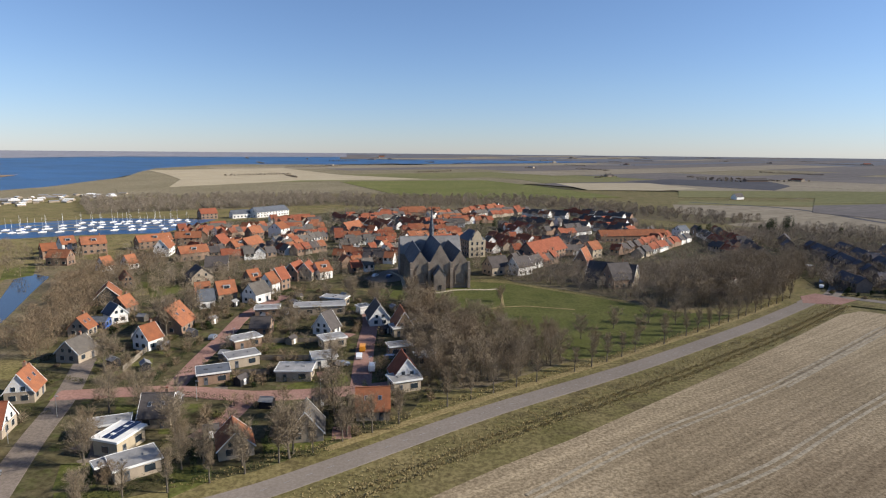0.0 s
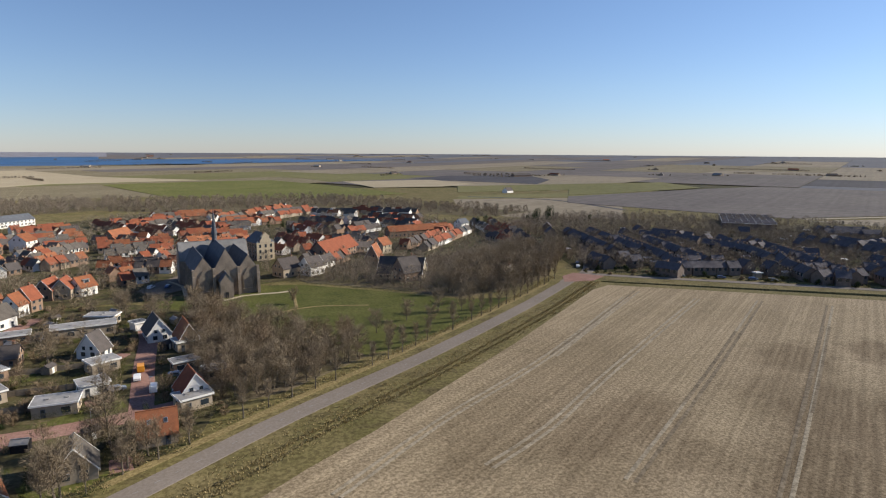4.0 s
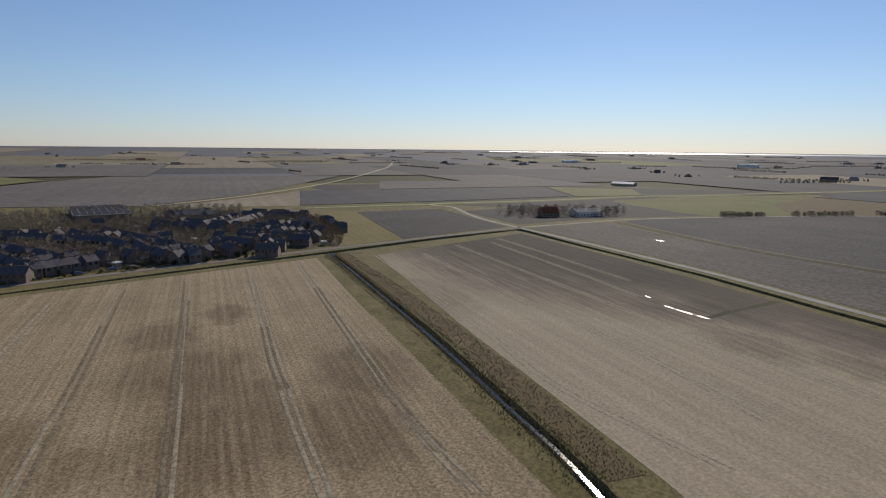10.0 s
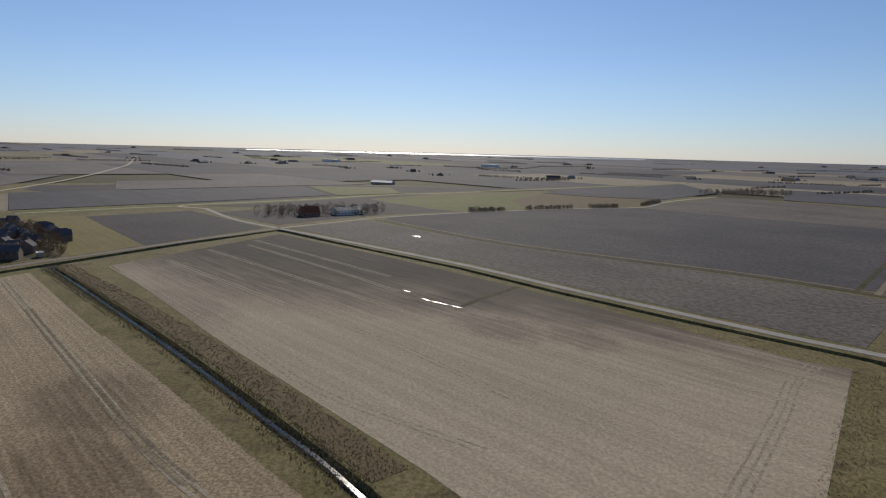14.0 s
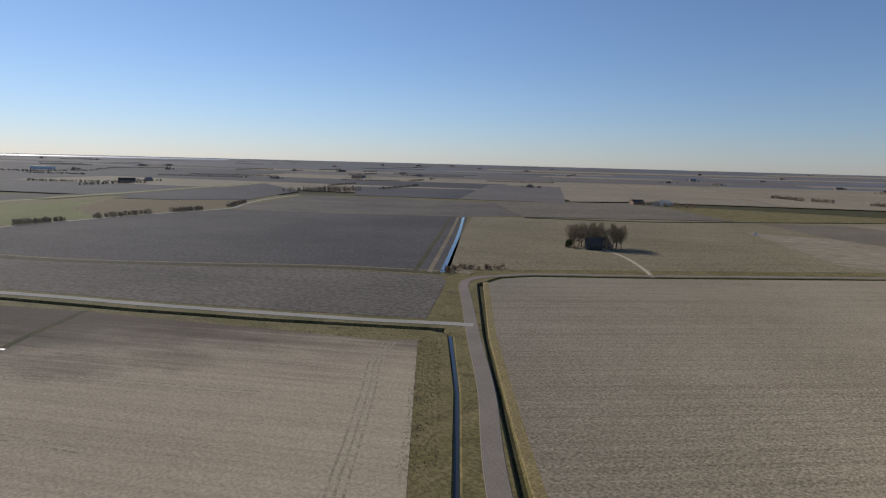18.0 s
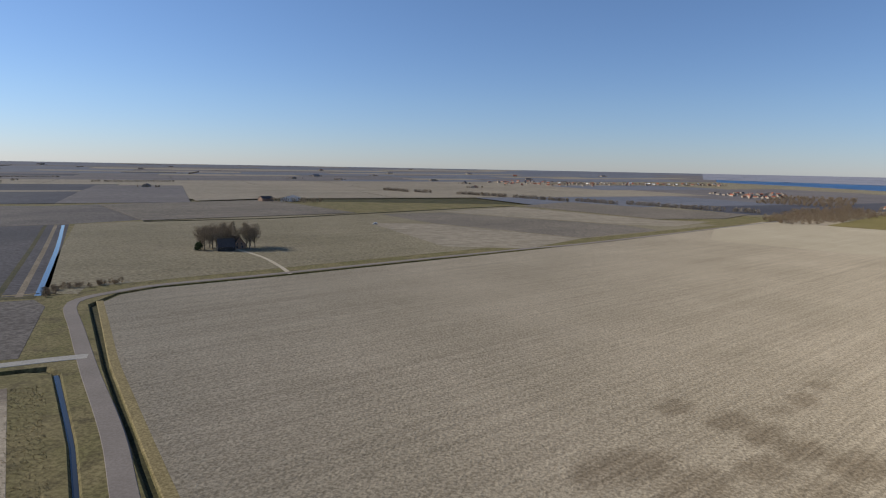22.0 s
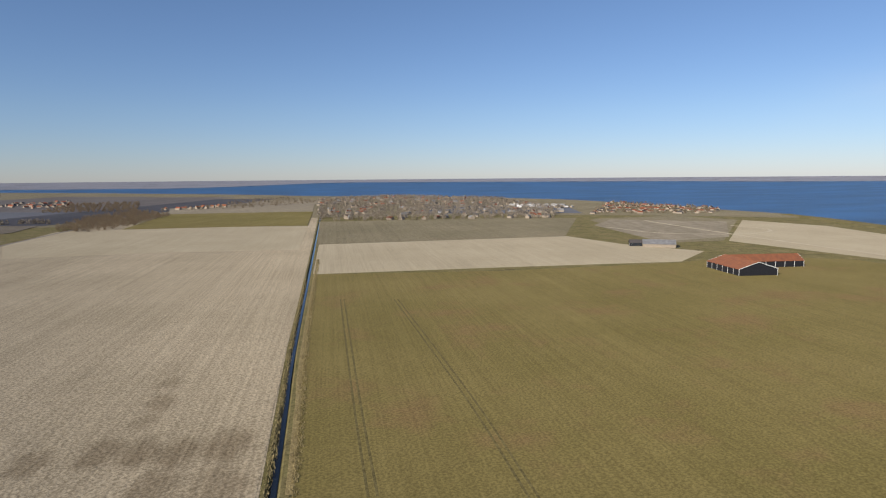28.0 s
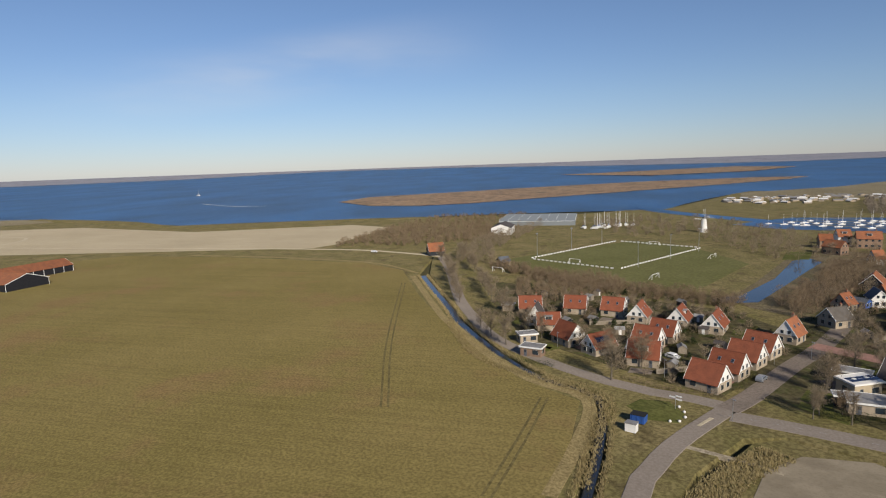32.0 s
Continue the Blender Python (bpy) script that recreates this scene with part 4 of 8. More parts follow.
ribbon("street_brick_middle", [(-21, 149), (-24, 182), (-26, 213), (-31, 236)], 5.5, "brick", 0.09, "red brick paved side street with parked cars")
ribbon("street_brick_short", [(-48, 144), (-49, 132), (-52, 121)], 5.0, "brick", 0.09, "short red brick driveway")
ribbon("path_church", [(-27, 304), (-20.2, 290.6), (-17.3, 268.8), (-14.8, 259), (-9.9, 256.7), (-1.6, 258.6), (4.6, 263.6), (12.3, 265.0), (20.2, 265.2), (24.6, 266.5)], 1.5, "path", 0.15, "pale shell path round the church")
ribbon("path_lawn", [(24.6, 266.5), (25.4, 258), (24.9, 248), (24.2, 236.4)], 0.9, "straw", 0.14, "pale shell path across the church lawn", "path")
ribbon("path_worn", [(12, 223.5), (17, 230), (22.2, 234.4), (32.3, 236.5), (52.1, 231.8)], 0.9, "straw", 0.13, "worn foot track across the church lawn", "path")
sheet("church_yard", [(-38, 287), (-31.5, 303), (-23, 318), (-18, 300), (-19.5, 283.5), (-23, 280), (-32, 277)], "paving", 0.13, "grey paved parking yard beside the church", "yard")
# water in the ditches and the canal
ribbon("water_ditch_middle", [(318, 143.5), (195, 55), (138, 16), (108, -3.5), (38, -40)], 1.0, "ditch", -0.75, "still dark water in a straight field ditch", "water", 0.1)
ribbon("water_ditch_west", [(5, -69), (-38, -121), (-68, -158), (-102, -200), (-255, -383), (-615, -815)], 0.8, "ditch", -0.7, "dark blue water in a long straight ditch", "water", 0.1)
ribbon("water_ditch_road", [(155, -157.8), (117.3, -121.4), (83.3, -85.4), (36, -37)], 0.8, "ditch", -0.7, "narrow dark ditch water beside the road", "water", 0.1)
ribbon("water_canal", [(-58, 28), (-75.3, 44.8), (-95.2, 60.5), (-114.5, 56), (-140, 56.6), (-180, 62.6), (-201, 68.5), (-240, 78), (-279, 88)], (1.2, 3.6), "canal", -0.55, "blue canal water beside the road", "water", 0.1)
ribbon("water_ditch_farm", [(241, -240), (351, -369), (461, -494)], 2.4, "canal", 0.03, "pale canal water between two fields", "water", 0.1)

# lawns, gardens and woodland floors
sheet("lawn_church", [(-34, 268), (-30, 292), (11, 283), (32, 278), (66, 252), (90, 230), (112, 226), (80, 199), (52, 178), (34, 172), (14, 196), (-14, 240), (-28, 250)], "lawn", 0.02, "mown green lawn beside the church", "lawn")
sheet("garden_ground", [(-92, 96), (-66, 94), (-36, 108), (-8, 132), (2, 172), (-12, 240), (-36, 262), (-110, 262), (-140, 236), (-126, 196), (-110, 150)], "garden", 0.03, "patchwork of gardens and bare beds", "ground")
sheet("garden_west", [(-80, 86), (-100, 80), (-150, 72), (-200, 88), (-240, 112), (-200, 128), (-140, 158), (-112, 152), (-96, 138)], "garden", 0.025, "gardens between the red roofed houses", "ground")
sheet("woodland_floor", [(-10, 146), (12, 152), (38, 172), (32, 186), (12, 202), (-2, 228), (-14, 246), (-14, 190)], "woodland", 0.038, "leaf littered floor under bare trees", "ground")
sheet("woodland_floor_north", [(30, 292), (34, 282), (68, 256), (92, 232), (120, 240), (150, 262), (176, 300), (200, 340), (190, 376), (90, 324)], "woodland", 0.036, "leaf littered floor of the north grove", "ground")
sheet("town_ground", [(-36, 266), (30, 292), (90, 326), (190, 378), (215, 470), (90, 640), (-70, 650), (-200, 500), (-200, 400), (-150, 270), (-110, 262)], "garden", 0.022, "yards and gardens of the old town", "ground")
sheet("estate_ground", [(172, 268), (300, 182), (344, 152), (450, 214), (470, 290), (436, 360), (300, 430), (220, 430), (195, 350)], "garden", 0.022, "yards and gardens of the housing estate", "ground")
sheet("moat_bank", [(-138, 168), (-112, 170), (-140, 250), (-170, 330), (-205, 330), (-206, 280), (-170, 210), (-155, 176)], "woodland", 0.018, "brown wooded bank of the moat", "ground")
sheet("water_moat", [(-200, 290), (-199.5, 276), (-172, 226), (-155.5, 184), (-157, 168), (-150, 164), (-143, 178), (-159, 216), (-176, 255), (-188, 284)], "canal", 0.05, "deep blue water of the town moat", "water")
sheet("sports_field", [(-285, 134), (-208, 142), (-172, 176), (-206, 250), (-268, 274), (-316, 268), (-300, 160)], "pitch", 0.02, "green sports field", "lawn")
sheet("water_harbour", [(-345, 400), (-300, 398), (-255, 425), (-205, 440), (-200, 530), (-300, 530), (-350, 480)], "sea", 0.05, "blue harbour water", "water")
ribbon("water_channel", [(-345, 440), (-420, 445), (-500, 460), (-560, 500)], 22, "sea", 0.045, "harbour channel out to the lake", "water")
sheet("harbour_meadow", [(-205, 545), (-330, 545), (-420, 600), (-380, 690), (-200, 600)], "verge", 0.02, "green meadow behind the harbour", "lawn")
ribbon("bank_ditch_east", [(318, 138), (199.5, 49), (142.5, 10), (112, -9.5)], 8.0, "reed", 0.01, "dark brown reedy bank beside the ditch", "bank")
ribbon("bank_ditch_west", [(-40.6, -119), (-70.6, -156), (-104.6, -198), (-258, -381)], 1.5, "straw", 0.012, "straw coloured bank of the ditch", "bank")
TRAMS = (((91, 154), (171, 219)), ((16, 100), (45, 123.5), (91, 155.6), (159, 211)), ((46, 100.5), (66, 112), (99, 136.6), (186, 198.6)), ((69, 87), (122, 124.4), (208.6, 187.5)),
         ((79, 64), (128, 99), (229, 172)), ((90, 40), (138.5, 76), (251, 154)), ((100, 16), (124, 36), (175.5, 71.5), (284, 146.7)))
for k, c in enumerate(TRAMS):
    for sh in (-0.95, 0.95):
        ribbon("tramline", c, 0.3, "track" if (k + (sh > 0)) % 4 else "track_dark", 0.10, "wheel track pressed into the bare field", "track", 0.02, 8.0, sh)
# dark ribbons paint the shadow lying in parts of the tramlines
for c in (((128, 99), (160, 122), (200, 151)), ((105, 112.5), (135, 134), (165, 156)), ((132, 71.5), (150, 85), (178, 104)), ((112, 26), (124, 36), (155, 58), (200, 89), (235, 113))):
    for sh in (-0.8, 1.1):
        ribbon("rut", c, 0.42, "track_dark", 0.105, "rut along a wheel track with its shadow painted dark", "track", 0.02, 6.0, sh)
for k, c in enumerate((((317, 116), (201, 37), (153, 6), (119.5, -29)), ((332, 94), (236, 22), (188, -14.6), (145, -41)), ((366, 82), (259, 3), (212, -31.7), (191, -51.5), (150, -82)), ((384, 63), (302, 6.5), (259, -20)), ((403, 62), (330, 10), (290, -18)))):
    for sh in (-0.95, 0.95):
        ribbon("tramline", c, 0.3, "track", 0.012, "pale wheel track in the smooth field", "track", 0.02, 8.0, sh)
for sh in (-2.6, -0.9, 0.9):
    ribbon("tramline", ((163, -136), (149, -118), (135, -105), (115, -85), (94, -64), (70, -44)), 0.22, "track", 0.013, "wheel track along the headland", "track", 0.02, 5.0, sh)
for c in (((-50, -106), (-84.5, -148.6), (-171, -253.5)), ((-68.6, -82), (-106.5, -128), (-187, -232)), ((-67, 13), (-83, 30), (-101, 48)), ((-115, 10), (-171, 31), (-264, 71))):
    for sh in (-0.9, 0.9):
        ribbon("tramline", c, 0.24, "wheat_track", 0.012, "faint wheel track in the young wheat", "track", 0.02, 8.0, sh)
for corners in ([(247, -28.6), (243, -31.2), (242.4, -32.2), (246, -30.2)], [(242, -32), (236.5, -37.4), (235.8, -38.8), (241.2, -33.8)], [(235.4, -38.6), (231, -42.6), (231.4, -43.2), (234.8, -40)], [(262, -22.4), (258, -24.6), (257.8, -25.1), (261.8, -22.9)]):
    sheet("puddle", corners, "puddle", 0.02, "narrow puddle of standing water in a wheel track", "water", 0.05)

sheet("puddle_far", [(428, -40), (424, -42), (423, -46), (427, -45)], "puddle", 0.05, "small puddle in the dark field", "water", 0.05)
sheet("junction_brick", [(150, 246), (156, 258), (166, 264), (176, 252), (164, 244)], "brick", 0.082, "red brick paved road junction", "road")
ribbon("track_damp_end", [(232, -42), (244, -52), (258, -66), (267, -74)], 2.4, "base", 0.014, "dark wet rut at the end of the puddle", "track", 0.02, 5.0)
ribbon("path_row", [(-24, 117), (10, 143.5), (53, 175.5), (102, 214), (140, 246)], 2.2, "straw", 0.0, "pale worn path along the tree row", "path")
ribbon("bank_canal", [(-62, 23), (-77, 40.5), (-95, 56.5), (-114, 52), (-140, 52.8), (-180, 58), (-202, 62.5), (-279, 82)], 3.0, "straw", 0.012, "straw coloured grass bank beside the canal", "bank")
sheet("bare_corner", [(-45, 54), (-50.5, 64), (-51, 75), (-43, 84.5), (-30, 84), (-12, 82), (-28, 46)], "far_tan", 0.025, "trampled bare soil at the field corner", "field")
ribbon("path_corner", [(-67, 57.5), (-60, 61), (-55, 63.5), (-48, 66)], 1.4, "track", 0.03, "earth crossing over the corner ditch", "path", 0.5)
ribbon("bank_straw_road", [(209, -239), (178, -205), (148, -172), (127, -150.5), (78, -101.5), (40, -66)], 2.4, "straw", 0.012, "straw coloured bank between road ditch and field", "bank")
ribbon("verge_green", DIKE_ROAD[3:], 5.0, "verge", -0.02, "short green verge beside the polder road", "verge", 0.1, 6.0, 5.8)
ribbon("path_farm", [(236, -400), (205, -375), (178, -345), (160, -322)], 2.5, "path", 0.04, "pale farm track to the lone farm", "path")

# ---- houses ----
CACHE = {}


def window_mesh(w, h):
    key = ("window", round(w, 1), round(h, 1))
    if key not in CACHE:
        bm = bmesh.new()
        box(bm, -w / 2, w / 2, -0.02, 0.07, 0, h)
        front = max(bm.faces, key=lambda q: q.calc_center_median().y)
        bmesh.ops.inset_region(bm, faces=[front], thickness=0.1, depth=-0.04)
        front.material_index = 1
        CACHE[key] = mesh_of("window", bm, "frame", "glass")
    return CACHE[key]


def pane_mesh(w, h):
    key = ("pane", round(w, 1), round(h, 1))
    if key not in CACHE:
        bm = bmesh.new()
        box(bm, -w / 2 + 0.1, w / 2 - 0.1, 0.032, 0.045, 0.1, h - 0.1)
        CACHE[key] = mesh_of("pane", bm, "glass")
    return CACHE[key]


def add_window(w, h, parent, m, pane=True):
    ob = part("window", window_mesh(w, h), (), parent, "", m)
    if pane:
        part("pane", pane_mesh(w, h), (), ob)
    return ob


def door_mesh():
    if "door" not in CACHE:
        bm = bmesh.new()
        box(bm, -0.5, 0.5, -0.02, 0.05, 0, 2.1)
        box(bm, -0.42, 0.42, 0.05, 0.08, 0.1, 1.2)
        box(bm, -0.3, 0.3, 0.04, 0.07, 1.3, 1.95, 1)
        CACHE["door"] = mesh_of("door", bm, "slate", "glass")
    return CACHE["door"]


def walls_bm(L, W, eave, ridge, z0=-0.3):
    bm = bmesh.new()
    prof = [(-W / 2, z0), (W / 2, z0), (W / 2, eave), (0, ridge - 0.12), (-W / 2, eave)]
    a = [bm.verts.new((-L / 2, y, z)) for y, z in prof]
    b = [bm.verts.new((L / 2, y, z)) for y, z in prof]
    bm.faces.new(a[::-1])
    bm.faces.new(b)
    for i in range(5):
        j = (i + 1) % 5
        bm.faces.new((a[i], a[j], b[j], b[i]))
    bmesh.ops.recalc_face_normals(bm, faces=bm.faces)
    return bm


def roof_bm(L, W, eave, ridge, over=0.4, thick=0.16, hip=0.0):
    """Two slopes with thickness and overhang, and a row of ridge tiles."""
    bm = bmesh.new()
    k = (ridge - eave) / (W / 2)
    for s in (-1, 1):
        y1, z1 = s * (W / 2 + over), eave - over * k
        x0, x1 = -L / 2 - over * 0.7, L / 2 + over * 0.7
        lo = [(x0 + hip, 0, ridge), (x1 - hip, 0, ridge), (x1, y1, z1), (x0, y1, z1)]
        vs = [bm.verts.new(p) for p in lo] + [bm.verts.new((p[0], p[1], p[2] + thick)) for p in lo]
        for f in ((0, 1, 2, 3), (4, 7, 6, 5), (0, 4, 5, 1), (1, 5, 6, 2), (2, 6, 7, 3), (3, 7, 4, 0)):
            bm.faces.new([vs[i] for i in f])
    if hip:
        for s in (-1, 1):
            x = s * (L / 2 + over * 0.7)
            vs = [bm.verts.new(p) for p in ((x - s * hip, 0, ridge + thick), (x, -W / 2 - over, eave - over * k + thick), (x, W / 2 + over, eave - over * k + thick))]
            bm.faces.new(vs)
    box(bm, -L / 2 - over * 0.7 + hip, L / 2 + over * 0.7 - hip, -0.14, 0.14, ridge + thick - 0.06, ridge + thick + 0.08)
    bmesh.ops.recalc_face_normals(bm, faces=bm.faces)
    return bm


def chimney_mesh():
    if "chimney" not in CACHE:
        bm = bmesh.new()
        box(bm, -0.35, 0.35, -0.35, 0.35, -1.2, 0.9)
        box(bm, -0.42, 0.42, -0.42, 0.42, 0.9, 1.02)
        CACHE["chimney"] = mesh_of("chimney", bm, "brickwall")
        bm = bmesh.new()
        tube(bm, (0, 0, 1.0), (0, 0, 1.4), 0.13, 0.1, 7)
        CACHE["chimney_pot"] = mesh_of("chimney_pot", bm, "tile_red")
    return CACHE["chimney"]


def add_chimney(parent, m):
    c = part("chimney", chimney_mesh(), (), parent, "", m)
    for dx in (-0.17, 0.17):
        part("chimney_pot", CACHE["chimney_pot"], (), c, "", pose(dx, 0, 0))


def gable_trim(L, W, eave, ridge, e, over=0.4):
    """The two boards under one gable's eaves, in one bent piece."""
    bm = bmesh.new()
    k = (ridge - eave) / (W / 2)
    x = e * (L / 2 + over * 0.7)
    rows = []
    for yy, zz in ((-W / 2 - over, eave - over * k), (0, ridge), (W / 2 + over, eave - over * k)):
        rows.append([bm.verts.new((x + dx, yy, zz + dz)) for dx, dz in ((0, -0.1), (e * 0.08, -0.1), (e * 0.08, 0.22), (0, 0.22))])
    for a, b in zip(rows, rows[1:]):
        for i in range(4):
            bm.faces.new((a[i], a[(i + 1) % 4], b[(i + 1) % 4], b[i]))
    bm.faces.new(rows[0])
    bm.faces.new(rows[2][::-1])
    bmesh.ops.recalc_face_normals(bm, faces=bm.faces)
    return bm


ROOF_WORDS = dict(tile="orange pantiled roof", tile_red="red brown pantiled roof", tile_dark="dark tiled roof", tile_grey="weathered grey tiled roof",
                  tile_estate="dark tiled roof", slate="blue slate roof", felt="flat felt roof")
WALL_WORDS = dict(white="white rendered", pale="pale brick", brickwall="brown brick", estate_wall="shade-darkened brick", black="black boarded", cream="cream", blue="blue", stone="stone")


def house(x, y, yaw, L, W, eave, ridge, roof="tile", wall="pale", extras="cwdt", label="", hip=0.0, z=0.0, name="house", group="", category="house"):
    """A gabled house with its ridge along yaw. extras: c chimney, w windows, d door, t gable trim, v roof windows, s solar panels, m dormer, g white gables."""
    lab = label or "%s house with an %s" % (WALL_WORDS[wall], ROOF_WORDS[roof]) if roof == "tile" else label or "%s house with a %s" % (WALL_WORDS[wall], ROOF_WORDS[roof])
    h = thing(name, x, y, z + zat(x, y), yaw, lab, category, group)
    near = math.hypot(x, y) < 175
    part("wall", walls_bm(L, W, eave, ridge), wall, h)
    part("roof", roof_bm(L, W, eave, ridge, hip=hip), roof, h)
    if "g" in extras:
        for e in (-1, 1):
            bm = bmesh.new()
            x0 = e * (L / 2 + 0.03)
            f = [bm.verts.new((x0, yy, zz)) for yy, zz in ((-W / 2, eave), (W / 2, eave), (0, ridge - 0.15))]
            bm.faces.new(f if e > 0 else f[::-1])
            bk = [bm.verts.new((x0 - e * 0.02, v.co.y, v.co.z)) for v in f]
            for i in range(3):
                bm.faces.new((f[i], bk[i], bk[(i + 1) % 3], f[(i + 1) % 3]))
            bmesh.ops.recalc_face_normals(bm, faces=bm.faces)
            part("gable_boarding", bm, "white", h, "white boarded gable")
    if "t" in extras and not hip:
        for e in (-1, 1):
            part("bargeboard", gable_trim(L, W, eave, ridge, e), "frame", h, "white bargeboard")
    if "c" in extras:
        add_chimney(h, pose(L * 0.28, 0.3, ridge))
    if "w" in extras:
        n = max(2, int(L / 3.2))
        for s in (-1, 1):
            for i in range(n):
                wx = -L / 2 + (i + 0.5) * L / n
                if "d" in extras and s < 0 and i == n // 2:
                    part("door", door_mesh(), (), h, "", pose(wx, -W / 2, 0, 0, 0, 180))
                else:
                    add_window(1.5, 1.3, h, pose(wx, s * W / 2, 0.9, 0, 0, 0 if s > 0 else 180), near)
            if eave > 4.5:
                for i in range(n):
                    add_window(1.2, 1.2, h, pose(-L / 2 + (i + 0.5) * L / n, s * W / 2, eave - 1.7, 0, 0, 0 if s > 0 else 180), near)
        for e in (-1, 1):
            for wy in (-W / 5, W / 5):
                add_window(1.3, 1.3, h, pose(e * (L / 2 + 0.035), wy, 0.9, 0, 0, -90 * e), near)
                if ridge - eave > 2.2:
                    add_window(0.9, 1.1, h, pose(e * (L / 2 + 0.035), wy * 0.8, eave + 0.25, 0, 0, -90 * e), near)
    k = math.degrees(math.atan2(ridge - eave, W / 2))
    if "v" in extras:
        for s in (-1, 1):
            for wx in (-L * 0.2, L * 0.22):
                bm = bmesh.new()
                box(bm, -0.4, 0.4, -0.55, 0.55, 0.0, 0.08)
                box(bm, -0.32, 0.32, -0.47, 0.47, 0.08, 0.1, 1)
                part("roof_window", bm, ("metal", "glass"), h, "", pose(wx, s * W / 4, (eave + ridge) / 2 + 0.17) @ pose(0, 0, 0, -s * k))
    if "s" in extras:
        for i in range(5):
            bm = bmesh.new()
            box(bm, -0.5, 0.5, -0.8, 0.8, 0.02, 0.07)
            part("solar_panel", bm, "panel", h, "dark solar panel", pose(-L * 0.25 + i * 1.06, -W / 4, (eave + ridge) / 2 + 0.2) @ pose(0, 0, 0, k))
    if "m" in extras:
        for s in (-1,):
            bm = bmesh.new()
            yy, zz = s * W * 0.30, eave + (ridge - eave) * 0.3
            box(bm, -1.3, 1.3, min(0.0, yy - 0.2), max(0.0, yy - 0.2), zz, zz + 1.5)
            box(bm, -1.5, 1.5, min(0.15, yy - 0.5), 0.15, zz + 1.5, zz + 1.65, 1)
            box(bm, -1.1, 1.1, yy - 0.24, yy - 0.19, zz + 0.3, zz + 1.3, 2)
            part("dormer", bm, ("frame", "felt", "glass"), h, "white dormer with a flat roof")
    return h


def flat_house(x, y, yaw, L, W, h, roof="felt", wall="pale", extras="wd", label="", name="bungalow", tilt=0.0, category="house", group=""):
    """A low block with a flat roof, fascia and windows."""
    ob = thing(name, x, y, zat(x, y), yaw, label or "low %s bungalow with a flat grey felt roof" % WALL_WORDS[wall], category, group)
    bm = bmesh.new()
    box(bm, -L / 2, L / 2, -W / 2, W / 2, -0.3, h)
    part("wall", bm, wall, ob)
    bm = bmesh.new()
    box(bm, -L / 2 - 0.35, L / 2 + 0.35, -W / 2 - 0.35, W / 2 + 0.35, 0, 0.22)
    for xx in (-L * 0.2, L * 0.25):
        box(bm, xx - 0.4, xx + 0.4, -0.4, 0.4, 0.22, 0.45)
    part("roof", bm, roof, ob, "", pose(0, 0, h + 0.02) @ pose(0, 0, 0, tilt))
    bm = bmesh.new()
    for s in (-1, 1):
        box(bm, -L / 2 - 0.4, L / 2 + 0.4, s * (W / 2 + 0.35) - 0.05, s * (W / 2 + 0.35) + 0.05, -0.15, 0.3)
        box(bm, s * (L / 2 + 0.35) - 0.05, s * (L / 2 + 0.35) + 0.05, -W / 2 - 0.3, W / 2 + 0.3, -0.15, 0.3)
    part("fascia", bm, "frame", ob, "white fascia boards", pose(0, 0, h + 0.02) @ pose(0, 0, 0, tilt))
    if "w" in extras:
        n = max(2, int(L / 3.5))
        for s in (-1, 1):
            for i in range(n):
                wx = -L / 2 + (i + 0.5) * L / n
                if s < 0 and i == 0 and "d" in extras:
                    part("door", door_mesh(), (), ob, "", pose(wx, -W / 2, 0, 0, 0, 180))
                else:
                    part("window", window_mesh(1.9, 1.4), (), ob, "", pose(wx, s * W / 2, 0.8, 0, 0, 0 if s > 0 else 180))
        for e in (-1, 1):
            part("window", window_mesh(1.5, 1.3), (), ob, "", pose(e * L / 2, 0, 0.9, 0, 0, -90 * e))
    if "s" in extras:
        for i in range(4):
            for j in range(2):
                bm = bmesh.new()
                box(bm, -0.95, 0.95, -0.6, 0.6, 0.25, 0.32)
                part("solar_panel", bm, "panel", ob, "dark blue solar panel", pose(-L * 0.3 + i * 2.05, -W * 0.16 + j * 1.5, h + 0.02) @ pose(0, 0, 0, tilt))
    return ob

# the houses one by one, from the road outwards
house(-102.4, 141.6, 106, 7.7, 6.4, 3, 7.5, "tile", "pale", "gcwdtv")
house(-106.6, 170.0, 81, 7.7, 7.2, 3, 6.5, "tile_grey", "pale", "cwdt")
house(-118.6, 193.2, 92, 5.8, 6.4, 3, 6.5, "tile", "pale", "cwdv")
house(-133.5, 236.2, 115, 10.9, 8.8, 3.2, 7.5, "tile", "black", "wt")
house(-119.6, 221.5, 79, 6.2, 6.4, 3, 6.5, "tile", "brickwall", "cwd")
house(-116.5, 209.5, -42, 7.6, 5.6, 3.4, 6.5, "slate", "white", "wdt")
house(-118.3, 202.4, 4, 6.1, 4.8, 2.4, 3.6, "slate", "blue", "wd")
house(-91.7, 199.6, 88, 10.9, 11.2, 3.2, 9, "tile", "brickwall", "cwv")
house(-91.0, 180.8, 68, 5.7, 6.4, 3.6, 7.5, "tile", "white", "cwdt")
house(-63.5, 129.1, 6, 6.6, 7.2, 2.8, 6.8, "tile_dark", "pale", "cwdtv")
house(-42.3, 116.4, -66, 7.6, 6.8, 2.4, 5.6, "tile", "pale", "cwdt")
house(-29.2, 123.4, -80, 7.2, 7.4, 2.3, 6.8, "tile_grey", "pale", "wdt")
house(-16.0, 134.2, 6, 7.6, 7.2, 2.6, 6.6, "tile", "pale", "wdv")
